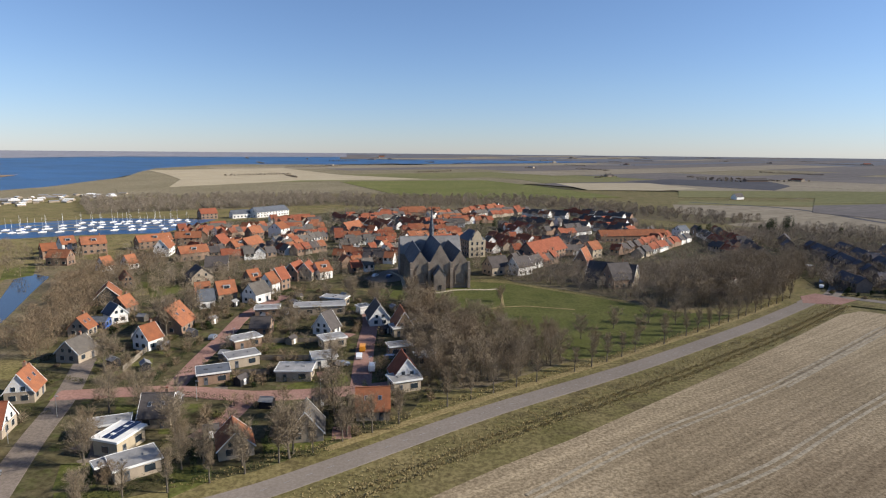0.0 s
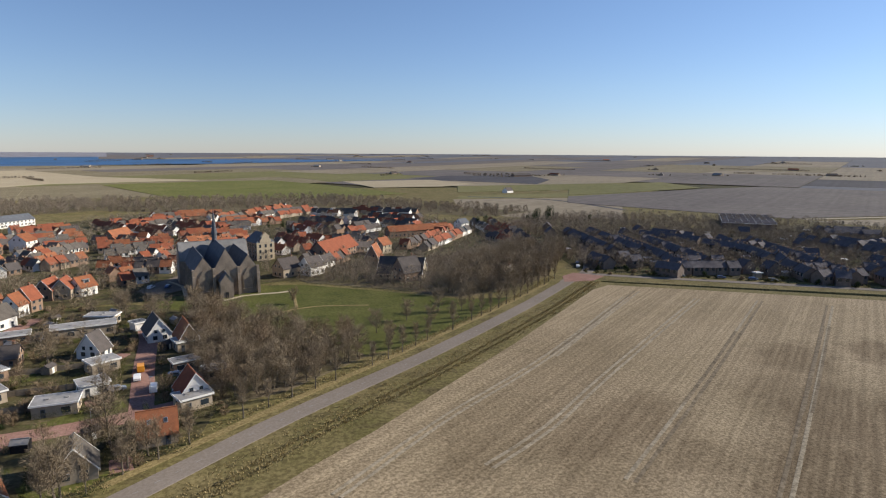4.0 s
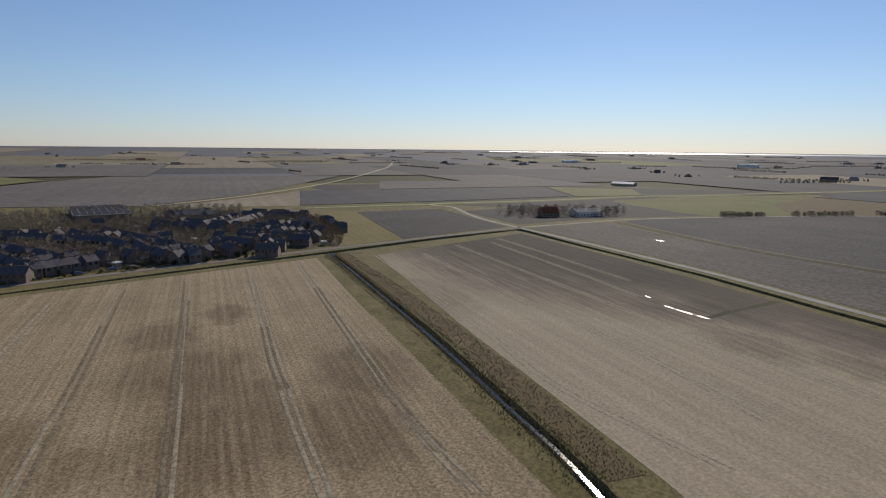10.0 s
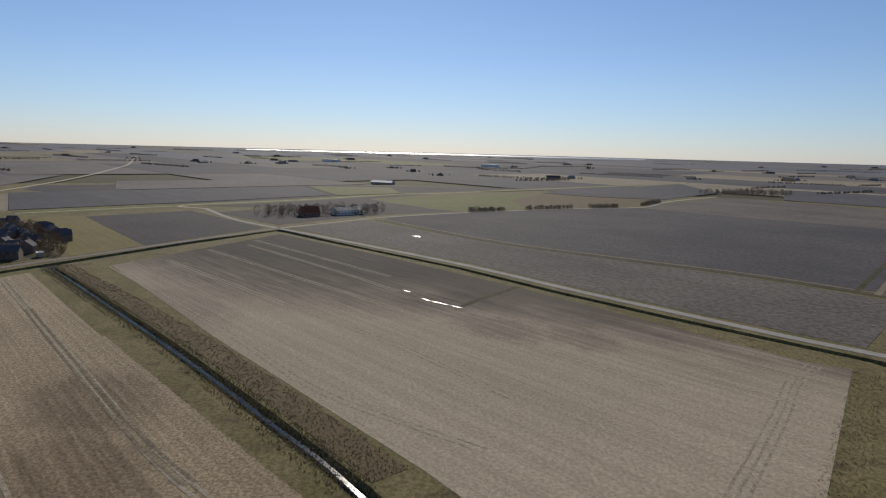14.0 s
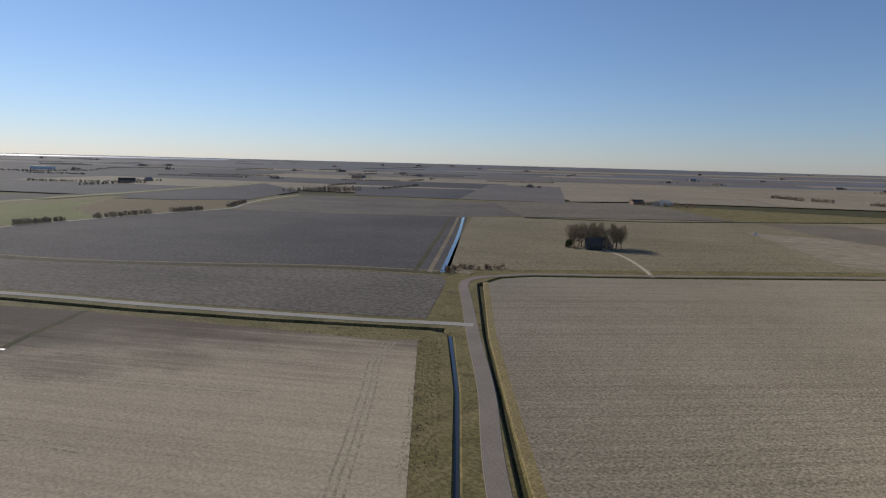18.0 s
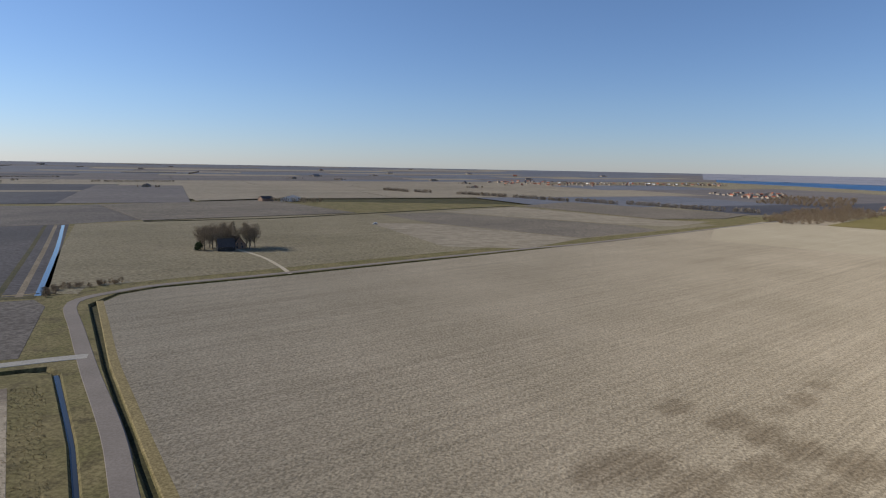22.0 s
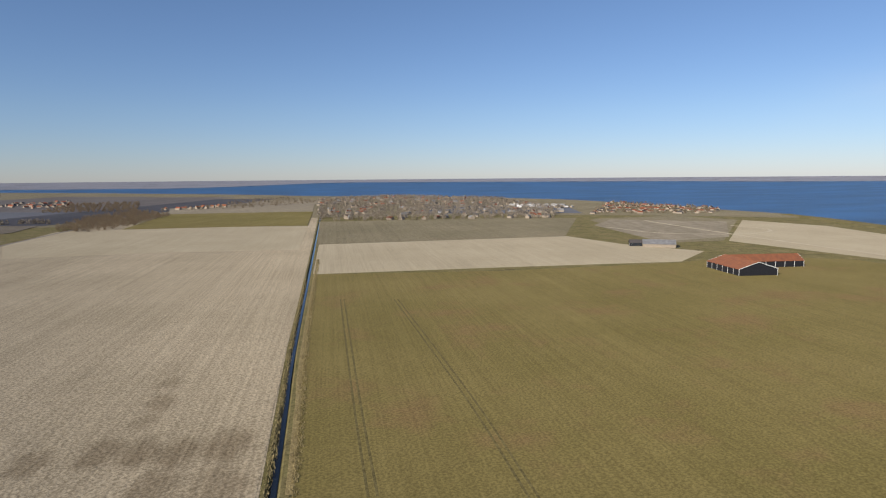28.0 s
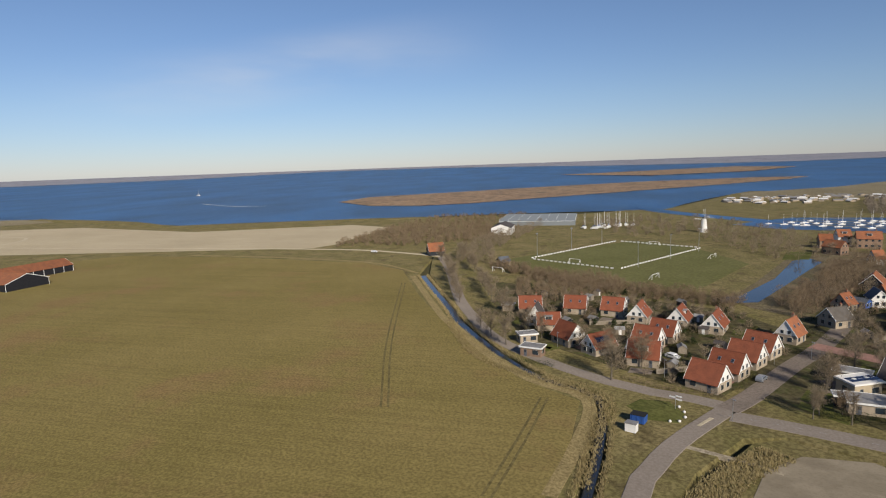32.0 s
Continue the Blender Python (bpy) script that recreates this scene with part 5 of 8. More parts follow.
house(-60.7, 197.4, 3, 6.3, 7.2, 2.8, 5.6, "tile_dark", "brickwall", "cwd")
house(-39.0, 197.9, 66, 5.7, 7.2, 2.6, 7.5, "tile_dark", "white", "wdt")
house(-23.3, 211.9, -75, 10.9, 7.2, 2.8, 7.5, "tile_dark", "white", "wdt")
house(-13.7, 201.0, -77, 10.1, 6.4, 3, 8, "tile", "brickwall", "wdt")
house(-10.0, 155.3, -74, 7.7, 7.2, 2.8, 7.5, "tile_red", "white", "gwdt")
house(-168.0, 107.2, 47, 8.2, 7.0, 2.8, 6.8, "tile_red", "pale", "gcwdtv")
house(-157.6, 117.2, 37, 8.2, 7.0, 2.8, 6.8, "tile_red", "pale", "gcwdtv")
house(-146.0, 119.4, 127, 9.6, 6.8, 2.8, 6.9, "tile_red", "pale", "gwdtv")
house(-134.4, 127.2, 124, 9.8, 6.8, 2.8, 6.9, "tile_red", "pale", "gwdtm")
house(-122.6, 131.4, 121, 10.2, 6.8, 2.8, 6.9, "tile_red", "pale", "gcwdtv")
house(-123.3, 109.4, 25, 8.0, 7.0, 2.8, 6.9, "tile_red", "pale", "gwdtv")
house(-120.0, 99.5, 24, 8.2, 7.0, 2.8, 6.9, "tile_red", "pale", "gwdtv")
house(-109.0, 88.0, 40, 8.8, 8.0, 2.8, 6.8, "tile_red", "pale", "wdtm")
house(-123.8, 83.3, 95, 8.8, 6.6, 2.6, 6.2, "tile_red", "pale", "gwdts")
house(-97.6, 122.4, 14, 8.6, 7.4, 2.7, 6.9, "tile_red", "pale", "gwdtv")
house(-93.7, 111.4, 17, 8.4, 7.4, 2.7, 6.9, "tile_red", "pale", "gwdt")
house(-90.0, 100.0, 17, 8.4, 7.4, 2.7, 6.9, "tile_red", "pale", "gwdtv")
house(-86.4, 88.6, 15, 8.6, 7.4, 2.7, 6.9, "tile_red", "pale", "gwdt")
house(-177.0, 92.0, 60, 8.6, 6.6, 2.8, 6.8, "tile_red", "pale", "gcwdtv")
house(-163.1, 85.9, 138, 8.2, 5.6, 2.8, 7.2, "tile_dark", "white", "gwdt")
house(-154.0, 85.0, 60, 8.0, 6.4, 2.6, 6.0, "tile_red", "pale", "wdtm")
house(-136.4, 81.0, 3, 8.8, 7.2, 2.8, 7.0, "tile_red", "pale", "gwdt")
house(-341.9, 122.9, 80, 10.3, 8.1, 3.2, 8, "tile", "black", "wt")
house(-280.1, 139.0, 87, 6.1, 6.4, 2.6, 5, "slate", "cream", "wd")
house(-89.0, 242.4, 37, 7.4, 7.2, 3.5, 8, "tile", "pale", "cwdm")
house(-92.4, 230.8, 29, 5.7, 7.2, 3.5, 7, "slate", "white", "cwd")
house(-97.9, 241.5, 28, 5.7, 6.4, 3.5, 7.5, "tile", "pale", "cwd")
house(-75.6, 240.5, 64, 8.7, 7.2, 4, 8, "tile_grey", "white", "cwd")
house(-84.7, 264.3, 57, 6.2, 7.2, 4, 8.5, "tile", "brickwall", "cwdm")
house(-75.3, 257.5, 70, 5.7, 7.2, 4.5, 8.5, "tile", "white", "cwd")
house(-72.6, 264.3, 64, 5.8, 7.2, 5, 9.5, "tile_red", "brickwall", "cwdt")
house(-70.2, 283.9, 76, 10.0, 7.2, 4.5, 8.5, "tile_red", "brickwall", "cwdt")
house(-64.8, 283.9, 87, 9.7, 7.2, 4.5, 8.5, "tile_red", "pale", "cwdt")
house(-58.6, 287.3, 51, 7.8, 7.2, 4, 8, "tile", "white", "cwdm")
house(-114.3, 302.1, 15, 10.9, 10.4, 3.5, 7.5, "tile_dark", "pale", "w")
house(-112.8, 275.6, -54, 10.9, 9.6, 3.5, 7.5, "tile_dark", "pale", "w")
house(-161.8, 347.6, 102, 16.6, 8.1, 5, 10, "tile", "white", "wdt")
house(-220.3, 350.7, 52, 7.7, 8.1, 6, 10, "tile", "white", "wm")
house(-205.4, 351.8, 40, 13.0, 8.1, 6, 10, "tile", "brickwall", "cwm")
house(-219.8, 333.0, 47, 7.3, 7.2, 5, 8.5, "tile", "brickwall", "cw")
house(-201.5, 314.6, 0, 11.1, 7.2, 4.5, 8, "tile", "brickwall", "cw")
house(-170.7, 301.3, 71, 6.1, 6.3, 3, 7, "tile", "white", "cw")
house(-161.4, 307.1, 70, 6.2, 6.3, 3, 7, "tile", "white", "cw")
house(-142.4, 267.5, -55, 10.9, 4.8, 3, 6, "tile", "brickwall", "w")
house(-115.1, 421.9, 68, 9.6, 10.8, 7, 11, "tile", "white", "cw")
house(-180.0, 373.1, 50, 21.0, 7.2, 5, 8.5, "tile", "brickwall", "cwm")
house(-164.1, 387.0, 19, 15.3, 7.2, 5, 8.5, "tile", "brickwall", "cwm")
house(-139.6, 333.6, 44, 15.7, 7.2, 4.5, 8, "tile", "brickwall", "cwm")
house(-121.4, 354.4, 64, 11.3, 7.2, 5, 8.5, "tile", "brickwall", "cwm")
house(-135.7, 364.8, 84, 11.1, 9.0, 5, 10, "tile_red", "brickwall", "cw")
house(-129.8, 413.0, 57, 9.8, 8.1, 5, 9, "tile", "brickwall", "cw")
house(-116.3, 362.5, 74, 15.8, 8.1, 5, 9, "tile", "brickwall", "cw")
house(-209.3, 536.2, 40, 14.3, 10.8, 5, 9, "tile_red", "brickwall", "w")
house(-162.6, 563.3, 57, 37.8, 12.6, 5, 9, "slate", "white", "w")
house(-184.0, 546.5, 36, 16.0, 10.8, 4, 7, "slate", "white", "w")
house(58.0, 348.4, 51, 36.3, 12.6, 5, 11, "tile_red", "brickwall", "cw")
house(26.9, 302.1, 32, 10.9, 8.8, 4.5, 9, "tile_dark", "pale", "cw")
house(80, 281, -30, 22, 13, 3.0, 10, "tile_dark", "cream", "cwt", "large dark roofed house with a cream gable")
house(88, 354, 40, 9, 8, 5.5, 9.5, "tile", "cream", "cw")
house(38.9, 302.1, 41, 10.6, 8.0, 4.5, 9, "tile_dark", "white", "cwt")
house(75.0, 319.8, 62, 10.9, 7.2, 4.5, 11, "tile", "brickwall", "cwt")
house(80.5, 275.1, 20, 10.9, 11.2, 4.5, 11, "tile_dark", "brickwall", "cw")
house(132.3, 422.8, 12, 50.2, 8.1, 4.5, 8, "tile", "brickwall", "cw")
house(125.4, 256.5, 49, 9.3, 6.4, 3.5, 7, "tile_grey", "pale", "cw")
house(-68.4, 448.3, 67, 21.7, 8.1, 5, 9, "tile", "brickwall", "cw")
house(173.8, 441.0, 37, 11.2, 7.2, 6, 9, "slate", "white", "w")
flat_house(-71.4, 122.9, 23, 7.9, 4.2, 3, "felt", "pale", "wd", tilt=0)
flat_house(-66.1, 116.9, 77, 7.9, 5.6, 3.4, "white", "cream", "wds", tilt=2)
flat_house(-58.4, 107.6, 40, 8.0, 6.0, 2.8, "felt", "pale", "wd", tilt=2)
flat_house(-63.1, 106.4, 43, 4.0, 2.8, 2.6, "felt", "black", "d", tilt=0)
flat_house(-61.8, 183.1, 42, 8.6, 5.6, 3, "felt", "brickwall", "wd", tilt=0)
flat_house(-57.5, 167.1, 33, 8.6, 5.6, 3, "felt", "pale", "wd", tilt=0)
flat_house(-61.0, 154.5, 24, 7.9, 6.3, 3, "slate", "brickwall", "wd", tilt=0)
flat_house(-39.6, 156.9, 3, 9.2, 6.3, 3, "felt", "pale", "wd", tilt=0)
flat_house(-34.0, 167.3, 20, 6.6, 5.6, 3, "felt", "white", "wd", tilt=0)
flat_house(-34.7, 184.4, 31, 7.3, 5.6, 3, "felt", "pale", "wd", tilt=0)
flat_house(-46.4, 223.4, 11, 18.5, 6.3, 3.4, "felt", "pale", "wd", tilt=0)
flat_house(-42.9, 236.1, 74, 5.3, 9.8, 3.2, "felt", "pale", "wd", tilt=0)
flat_house(-65.2, 219.8, 12, 8.6, 5.6, 3, "felt", "brickwall", "wd", tilt=0)
flat_house(-13.8, 197.1, 21, 6.6, 5.6, 3, "felt", "pale", "wd", tilt=0)
flat_house(-9.8, 150.2, 23, 7.3, 5.6, 3, "felt", "pale", "wd", tilt=0)
flat_house(-13.1, 177.4, 20, 6.6, 4.2, 3, "felt", "brickwall", "w", tilt=0)
flat_house(-4.9, 169.0, 20, 5.3, 4.2, 2.8, "felt", "pale", "w", tilt=0)
flat_house(-30.2, 224.0, 32, 4.0, 4.2, 2.8, "slate", "white", "d", tilt=0)
flat_house(-144.9, 70.4, 76, 5.9, 4.2, 2.8, "felt", "pale", "wd", tilt=0)
flat_house(-131.8, 64.3, 36, 6.6, 4.2, 2.8, "felt", "brickwall", "wd", tilt=0)
flat_house(-185.0, 86.8, 39, 4.0, 3.5, 2.6, "felt", "pale", "d", tilt=0)
flat_house(-90.0, 94.2, -68, 2.6, 2.8, 2.6, "blue", "blue", "d", tilt=0)

# ---- church, town hall and other single buildings ----


def lancet(bm, w, h, d=0.25, mi=0):
    """A pointed window in the xz plane, with mullions."""
    pts = [(-w / 2, 0), (w / 2, 0), (w / 2, h * 0.62)]
    for k in range(1, 6):
        a = k / 6
        pts.append((w / 2 * (1 - a), h * 0.62 + h * 0.38 * math.sin(a * math.pi / 2)))
    pts.append((0, h))
    for k in range(5, 0, -1):
        a = k / 6
        pts.append((-w / 2 * (1 - a), h * 0.62 + h * 0.38 * math.sin(a * math.pi / 2)))
    pts.append((-w / 2, h * 0.62))
    fr = [bm.verts.new((x, d, z)) for x, z in pts]
    bm.faces.new(fr).material_index = mi
    bk = [bm.verts.new((x, -d, z)) for x, z in pts]
    for i in range(len(pts)):
        j = (i + 1) % len(pts)
        bm.faces.new((fr[i], bk[i], bk[j], fr[j])).material_index = mi


def church():
    c = thing("church", -1.2, 267.5, 0, 99, "large weathered stone church with three slate roofs and a slender spire", "church")
    length, widths, tops = 34, (8, 10, 8), (16.8, 20, 16.8)
    y = -13.0
    for w, top in zip(widths, tops):
        bm = walls_bm(length, w, 11.0, top, -0.3)
        part("wall", bm, "stone", c, "", pose(length / 2, y + w / 2, 0))
        part("roof", roof_bm(length - 0.8, w, 11.0, top, 0.25, 0.25), "slate", c, "", pose(length / 2, y + w / 2, 0))
        bm = bmesh.new()
        lancet(bm, w * 0.46, 9.0)
        part("blind_window", bm, "stone_pale", c, "bricked up pointed church window", pose(-0.05, y + w / 2, 2.4, 0, 0, 90))
        bm = bmesh.new()
        for s in (-1, 0, 1):
            box(bm, s * w * 0.26 - 0.14, s * w * 0.26 + 0.14, -0.5, -0.1, 0, 5.6 if s else 0.3)
        box(bm, -w * 0.3, w * 0.3, -0.55, -0.1, -0.4, 0)
        part("tracery", bm, "stone_pale", c, "pale stone tracery", pose(-0.1, y + w / 2, 2.4, 0, 0, -90))
        y += w
    y = -13.0
    for yy in (-13, -5, 5, 13):
        bm = bmesh.new()
        box(bm, -1.6, 0.2, yy - 0.6, yy + 0.6, -0.3, 9)
        box(bm, -0.9, 0.2, yy - 0.55, yy + 0.55, 9, 12)
        part("buttress", bm, "stone", c)
    for s in (-1, 1):
        for i in range(4):
            bm = bmesh.new()
            xx = 3 + i * 7.5
            box(bm, xx - 0.6, xx + 0.6, s * 13 - 0.1 if s > 0 else -14.4, 14.4 if s > 0 else -12.9, -0.3, 8.5)
            box(bm, xx - 0.5, xx + 0.5, s * 13 - 0.1 if s > 0 else -13.8, 13.8 if s > 0 else -12.9, 8.5, 11)
            part("buttress", bm, "stone", c)
            if i < 3:
                bm = bmesh.new()
                lancet(bm, 2.6, 7)
                part("window", bm, "glass", c, "tall pointed church window", pose(xx + 3.75, s * 13.05, 3.6, 0, 0, 0))
    # porch, transept and spire
    part("porch", walls_bm(6, 5.2, 7, 10.5), "stone", c, "gabled stone porch", pose(-2.6, 0.8, 0))
    part("porch_roof", roof_bm(6, 5.2, 7, 10.5, 0.2), "slate", c, "", pose(-2.6, 0.8, 0))
    bm = bmesh.new()
    box(bm, -0.6, 0.6, -0.1, 0.1, 0, 2.6)
    part("door", bm, "black", c, "dark church door", pose(-5.65, 0.8, 0, 0, 0, 90))
    part("transept", walls_bm(31, 11, 11.0, 18.6), "stone", c, "", pose(36, 0, 0, 0, 0, 90))
    part("transept_roof", roof_bm(30, 11, 11.0, 18.6, 0.25, 0.25), "felt", c, "pale lead grey roof", pose(36, 0, 0, 0, 0, 90))
    bm = bmesh.new()
    tube(bm, (29, 0, 18.5), (29, 0, 23), 1.1, 1.1, 8)
    tube(bm, (29, 0, 23), (29, 0, 24), 1.5, 1.2, 8)
    part("spire_base", bm, "slate", c)
    bm = bmesh.new()
    tube(bm, (29, 0, 24), (29, 0, 34.5), 1.1, 0.05, 8)
    tube(bm, (29, 0, 34.4), (29, 0, 35.8), 0.08, 0.05, 4)
    part("spire", bm, "slate", c, "slender pointed slate spire")


church()


def town_hall():
    h = thing("town_hall", 17, 356, 0, 113, "shade-darkened brick town hall with cream stone front and slate roof", "town hall")
    part("wall", walls_bm(18, 13, 12, 12.4), "brickwall", h)
    bm = bmesh.new()
    box(bm, -9.18, -8.95, -6.5, 6.5, 0, 12)
    part("front", bm, "cream", h, "cream stone front")
    part("roof", roof_bm(18, 13, 12, 18, 0.3, 0.2, 4.0), "slate", h)
    bm = bmesh.new()
    prof = [(-4, 12), (4, 12), (4, 13.5), (2.6, 15), (2.6, 16.3), (1, 17.6), (0, 19), (-1, 17.6), (-2.6, 16.3), (-2.6, 15), (-4, 13.5)]
    for x0 in (-0.3, 0.3):
        bm.faces.new([bm.verts.new((x0, y, z)) for y, z in prof])
    fs = list(bm.faces)
    for i in range(len(prof)):
        j = (i + 1) % len(prof)
        bm.faces.new((fs[0].verts[i], fs[1].verts[i], fs[1].verts[j], fs[0].verts[j]))
    bmesh.ops.recalc_face_normals(bm, faces=bm.faces)
    part("stepped_gable", bm, "cream", h, "", pose(-9, 0, 0))
    for fl in range(3):
        for s in (-1, 1):
            for i in range(5):
                part("window", window_mesh(1.5, 2.2), (), h, "", pose(-7.2 + i * 3.6, s * 6.5, 1.2 + fl * 3.7, 0, 0, 0 if s > 0 else 180))
            for i in range(3):
                part("window", window_mesh(1.5, 2.2), (), h, "", pose(s * 9 - (0.18 if s < 0 else 0), -4 + i * 4, 1.2 + fl * 3.7, 0, 0, -90 * s))
    for xx in (-6, 6):
        part("chimney", chimney_mesh(), (), h, "", pose(xx, 0, 17.6))


town_hall()
for o in scene.objects:
    if o.name == "town_hall":
        o.scale = (0.82, 0.82, 0.85)


def barn(x, y, yaw, L, W, eave, ridge, label, posts=7):
    """A long low barn: tiled roof, black walls, white posts."""
    b = house(x, y, yaw, L, W, eave, ridge, "tile", "black", "t", label, name="barn", category="barn")
    for s in (-1, 1):
        for i in range(posts):
            bm = bmesh.new()
            xx = -L / 2 + L * i / (posts - 1)
            box(bm, xx - 0.14, xx + 0.14, s * (W / 2 + 0.02) - 0.06, s * (W / 2 + 0.02) + 0.06, 0, eave)
            part("post", bm, "frame", b, "white post")
    return b


barn(-381, -122, 45, 36, 24, 4.0, 8.0, "long black barn with white posts and an orange tiled roof")
barn(-411, -118, 135, 52, 14, 4.0, 7.6, "black barn wing with white posts and an orange tiled roof", 9)
house(-482, -210, 112, 26, 17, 2.8, 5.6, "felt", "pale", "", "low grey roofed shed beside the field track", name="shed", category="shed")
house(-476, -228, 120, 10, 8, 3.0, 5, "tile_dark", "black", "w", "small black boarded shed with a dark roof", name="shed", category="shed")
house(240, -404, 150, 14, 10, 3, 8.5, "tile_dark", "brickwall", "cw", "dark roofed brick farmhouse among bare trees", name="farmhouse", category="farmhouse")
house(442, -935, 100, 46, 20, 4.5, 8, "felt", "white", "", "long pale farm shed with a grey roof", name="farm_shed", category="shed")
house(470, -905, 60, 20, 12, 4.5, 8, "tile_dark", "brickwall", "c", "dark roofed farmhouse by a long shed", name="farmhouse", category="farmhouse")
house(548, 40, 120, 16, 11, 3.5, 8.5, "tile_red", "brickwall", "cw", "red brown roofed farmhouse in a grove", name="farmhouse", category="farmhouse")
house(566, 8, 120, 26, 14, 4, 7, "felt", "white", "w", "white farm shed beside a grove", name="farm_shed", category="shed")


def glasshouse(x, y, yaw, bays, bay, L, eave, label, roof="greenhouse", wall="greenhouse", name="greenhouse"):
    """Rows of low ridges over one long hall."""
    g = thing(name, x, y, zat(x, y), yaw, label, name)
    for i in range(bays):
        y0 = (i - bays / 2) * bay
        bm = bmesh.new()
        for s, ya, yb in ((1, y0, y0 + bay / 2), (-1, y0 + bay, y0 + bay / 2)):
            vs = [bm.verts.new(p) for p in ((-L / 2, ya, eave), (L / 2, ya, eave), (L / 2, yb, eave + 1.8), (-L / 2, yb, eave + 1.8))]
            bm.faces.new(vs if s > 0 else vs[::-1])
        part("glass_roof" if roof == "greenhouse" else "roof_ridge", bm, roof, g)
        bm = bmesh.new()
        for k in range(9):
            xx = -L / 2 + L * k / 8
            tube(bm, (xx, y0, eave), (xx, y0 + bay / 2, eave + 1.85), 0.08, 0.08, 4)
            tube(bm, (xx, y0 + bay, eave), (xx, y0 + bay / 2, eave + 1.85), 0.08, 0.08, 4)
        tube(bm, (-L / 2, y0, eave), (L / 2, y0, eave), 0.15, 0.15, 4)
        part("glazing_bars", bm, "frame", g)
    bm = bmesh.new()
    box(bm, -L / 2, L / 2, -bays * bay / 2, bays * bay / 2, -0.3, eave)
    part("wall", bm, wall, g)


glasshouse(-476, 292, 52, 8, 8, 70, 4.0, "large glasshouse of many glass ridges")
house(-418, 218, 142, 26, 16, 6, 9, "tile_dark", "white", "", "white boat hall with a dark roof", name="boat_hall", category="hall")
glasshouse(420, 400, -42, 10, 7, 40, 5.0, "dark hall with a row of white edged roof ridges", "tile_estate", "estate_wall", "hall")


def windmill(x, y):
    w = thing("windmill", x, y, 0, 60, "white round windmill with four lattice sails", "windmill")
    bm = bmesh.new()
    for z0, z1, r0, r1 in ((-0.3, 5, 4.2, 3.6), (5, 11, 3.6, 2.8), (11, 15, 2.8, 2.4)):
        tube(bm, (0, 0, z0), (0, 0, z1), r0, r1, 14)
    part("tower", bm, "white", w)
    bm = bmesh.new()
    tube(bm, (0, 0, 15), (0, 0, 16.5), 2.6, 2.2, 12)
    tube(bm, (0, 0, 16.5), (0, 0, 17.8), 2.2, 0.6, 12)
    part("cap", bm, "tile_dark", w)
    for k in range(4):
        bm = bmesh.new()
        a = k * math.pi / 2
        d = Vector((math.cos(a), 0, math.sin(a)))
        n = Vector((-d.z, 0, d.x))
        o = Vector((0, -3.0, 16.2))
        tube(bm, o, o + d * 11, 0.2, 0.12, 4)
        for i in range(8):
            tube(bm, o + d * (2.5 + i * 1.1), o + d * (2.5 + i * 1.1) + n * 1.8, 0.06, 0.06, 4)
        tube(bm, o + d * 2.5 + n * 1.8, o + d * 11 + n * 1.8, 0.06, 0.06, 4)
        part("sail", bm, "frame", w, "white lattice sail")


windmill(-322, 342)
for o in scene.objects:
    if o.name == "windmill":
        o.scale = (0.68, 0.68, 0.68)

# ---- terraces of the old town and of the housing estate ----
rng = random.Random(11)
PROTO = {}
WANTED = []


def row_house(kind, x, y, yaw, group):
    """One of a few prototypes, copied."""
    L, W, eave, ridge, roof, wall = kind
    if kind not in PROTO:
        p = PROTO[kind] = house(0, 0, 0, L, W, eave, ridge, roof, wall, "", group=group, name="town_house")
        part("chimney", chimney_mesh(), (), p, "", pose(L * 0.32, 0.2, ridge))
        for s in (-1, 1):
            for wx in (-L / 4, L / 4):
                part("window", window_mesh(1.5, 1.5), (), p, "", pose(wx, s * W / 2, eave - 1.9, 0, 0, 0 if s > 0 else 180))
        p.matrix_basis = pose(x, y, zat(x, y), 0, 0, yaw)
        return p
    return copy_thing(PROTO[kind], pose(x, y, zat(x, y), 0, 0, yaw))


def joined_houses(name, rows, label):
    """The houses furthest off, in one mesh."""
    mats = ["white", "brickwall", "pale", "tile", "tile_red", "tile_dark", "tile_estate", "tile_grey", "estate_wall"]
    verts, faces, mi = [], [], []
    for (L, W, e, t, roof, wall), x, y, yaw in rows:
        z, c, s, b = zat(x, y), math.cos(radians(yaw)), math.sin(radians(yaw)), len(verts)
        for px, py, pz in ((-L, -W, -1), (L, -W, -1), (L, W, -1), (-L, W, -1), (-L, -W, e), (L, -W, e), (L, W, e), (-L, W, e), (-L, 0, t), (L, 0, t),
                           (-L - 0.6, -W - 0.8, e - 0.4), (L + 0.6, -W - 0.8, e - 0.4), (L + 0.6, W + 0.8, e - 0.4), (-L - 0.6, W + 0.8, e - 0.4), (-L - 0.6, 0, t + 0.1), (L + 0.6, 0, t + 0.1)):
            verts.append((x + (px * c - py * s) / 2, y + (px * s + py * c) / 2, z + pz))
        w, r = mats.index(wall), mats.index(roof)
        for f, m in (((0, 1, 5, 4), w), ((2, 3, 7, 6), w), ((1, 2, 6, 9, 5), w), ((3, 0, 4, 8, 7), w), ((10, 11, 15, 14), r), ((12, 13, 14, 15), r)):
            faces.append([b + i for i in f])
            mi.append(m)
    me = bpy.data.meshes.new(name)
    me.from_pydata(verts, [], faces)
    for m in mats:
        me.materials.append(MAT[m])
    me.polygons.foreach_set("material_index", mi)
    return tagged(new(name, me), label, "houses", "", "stuff")


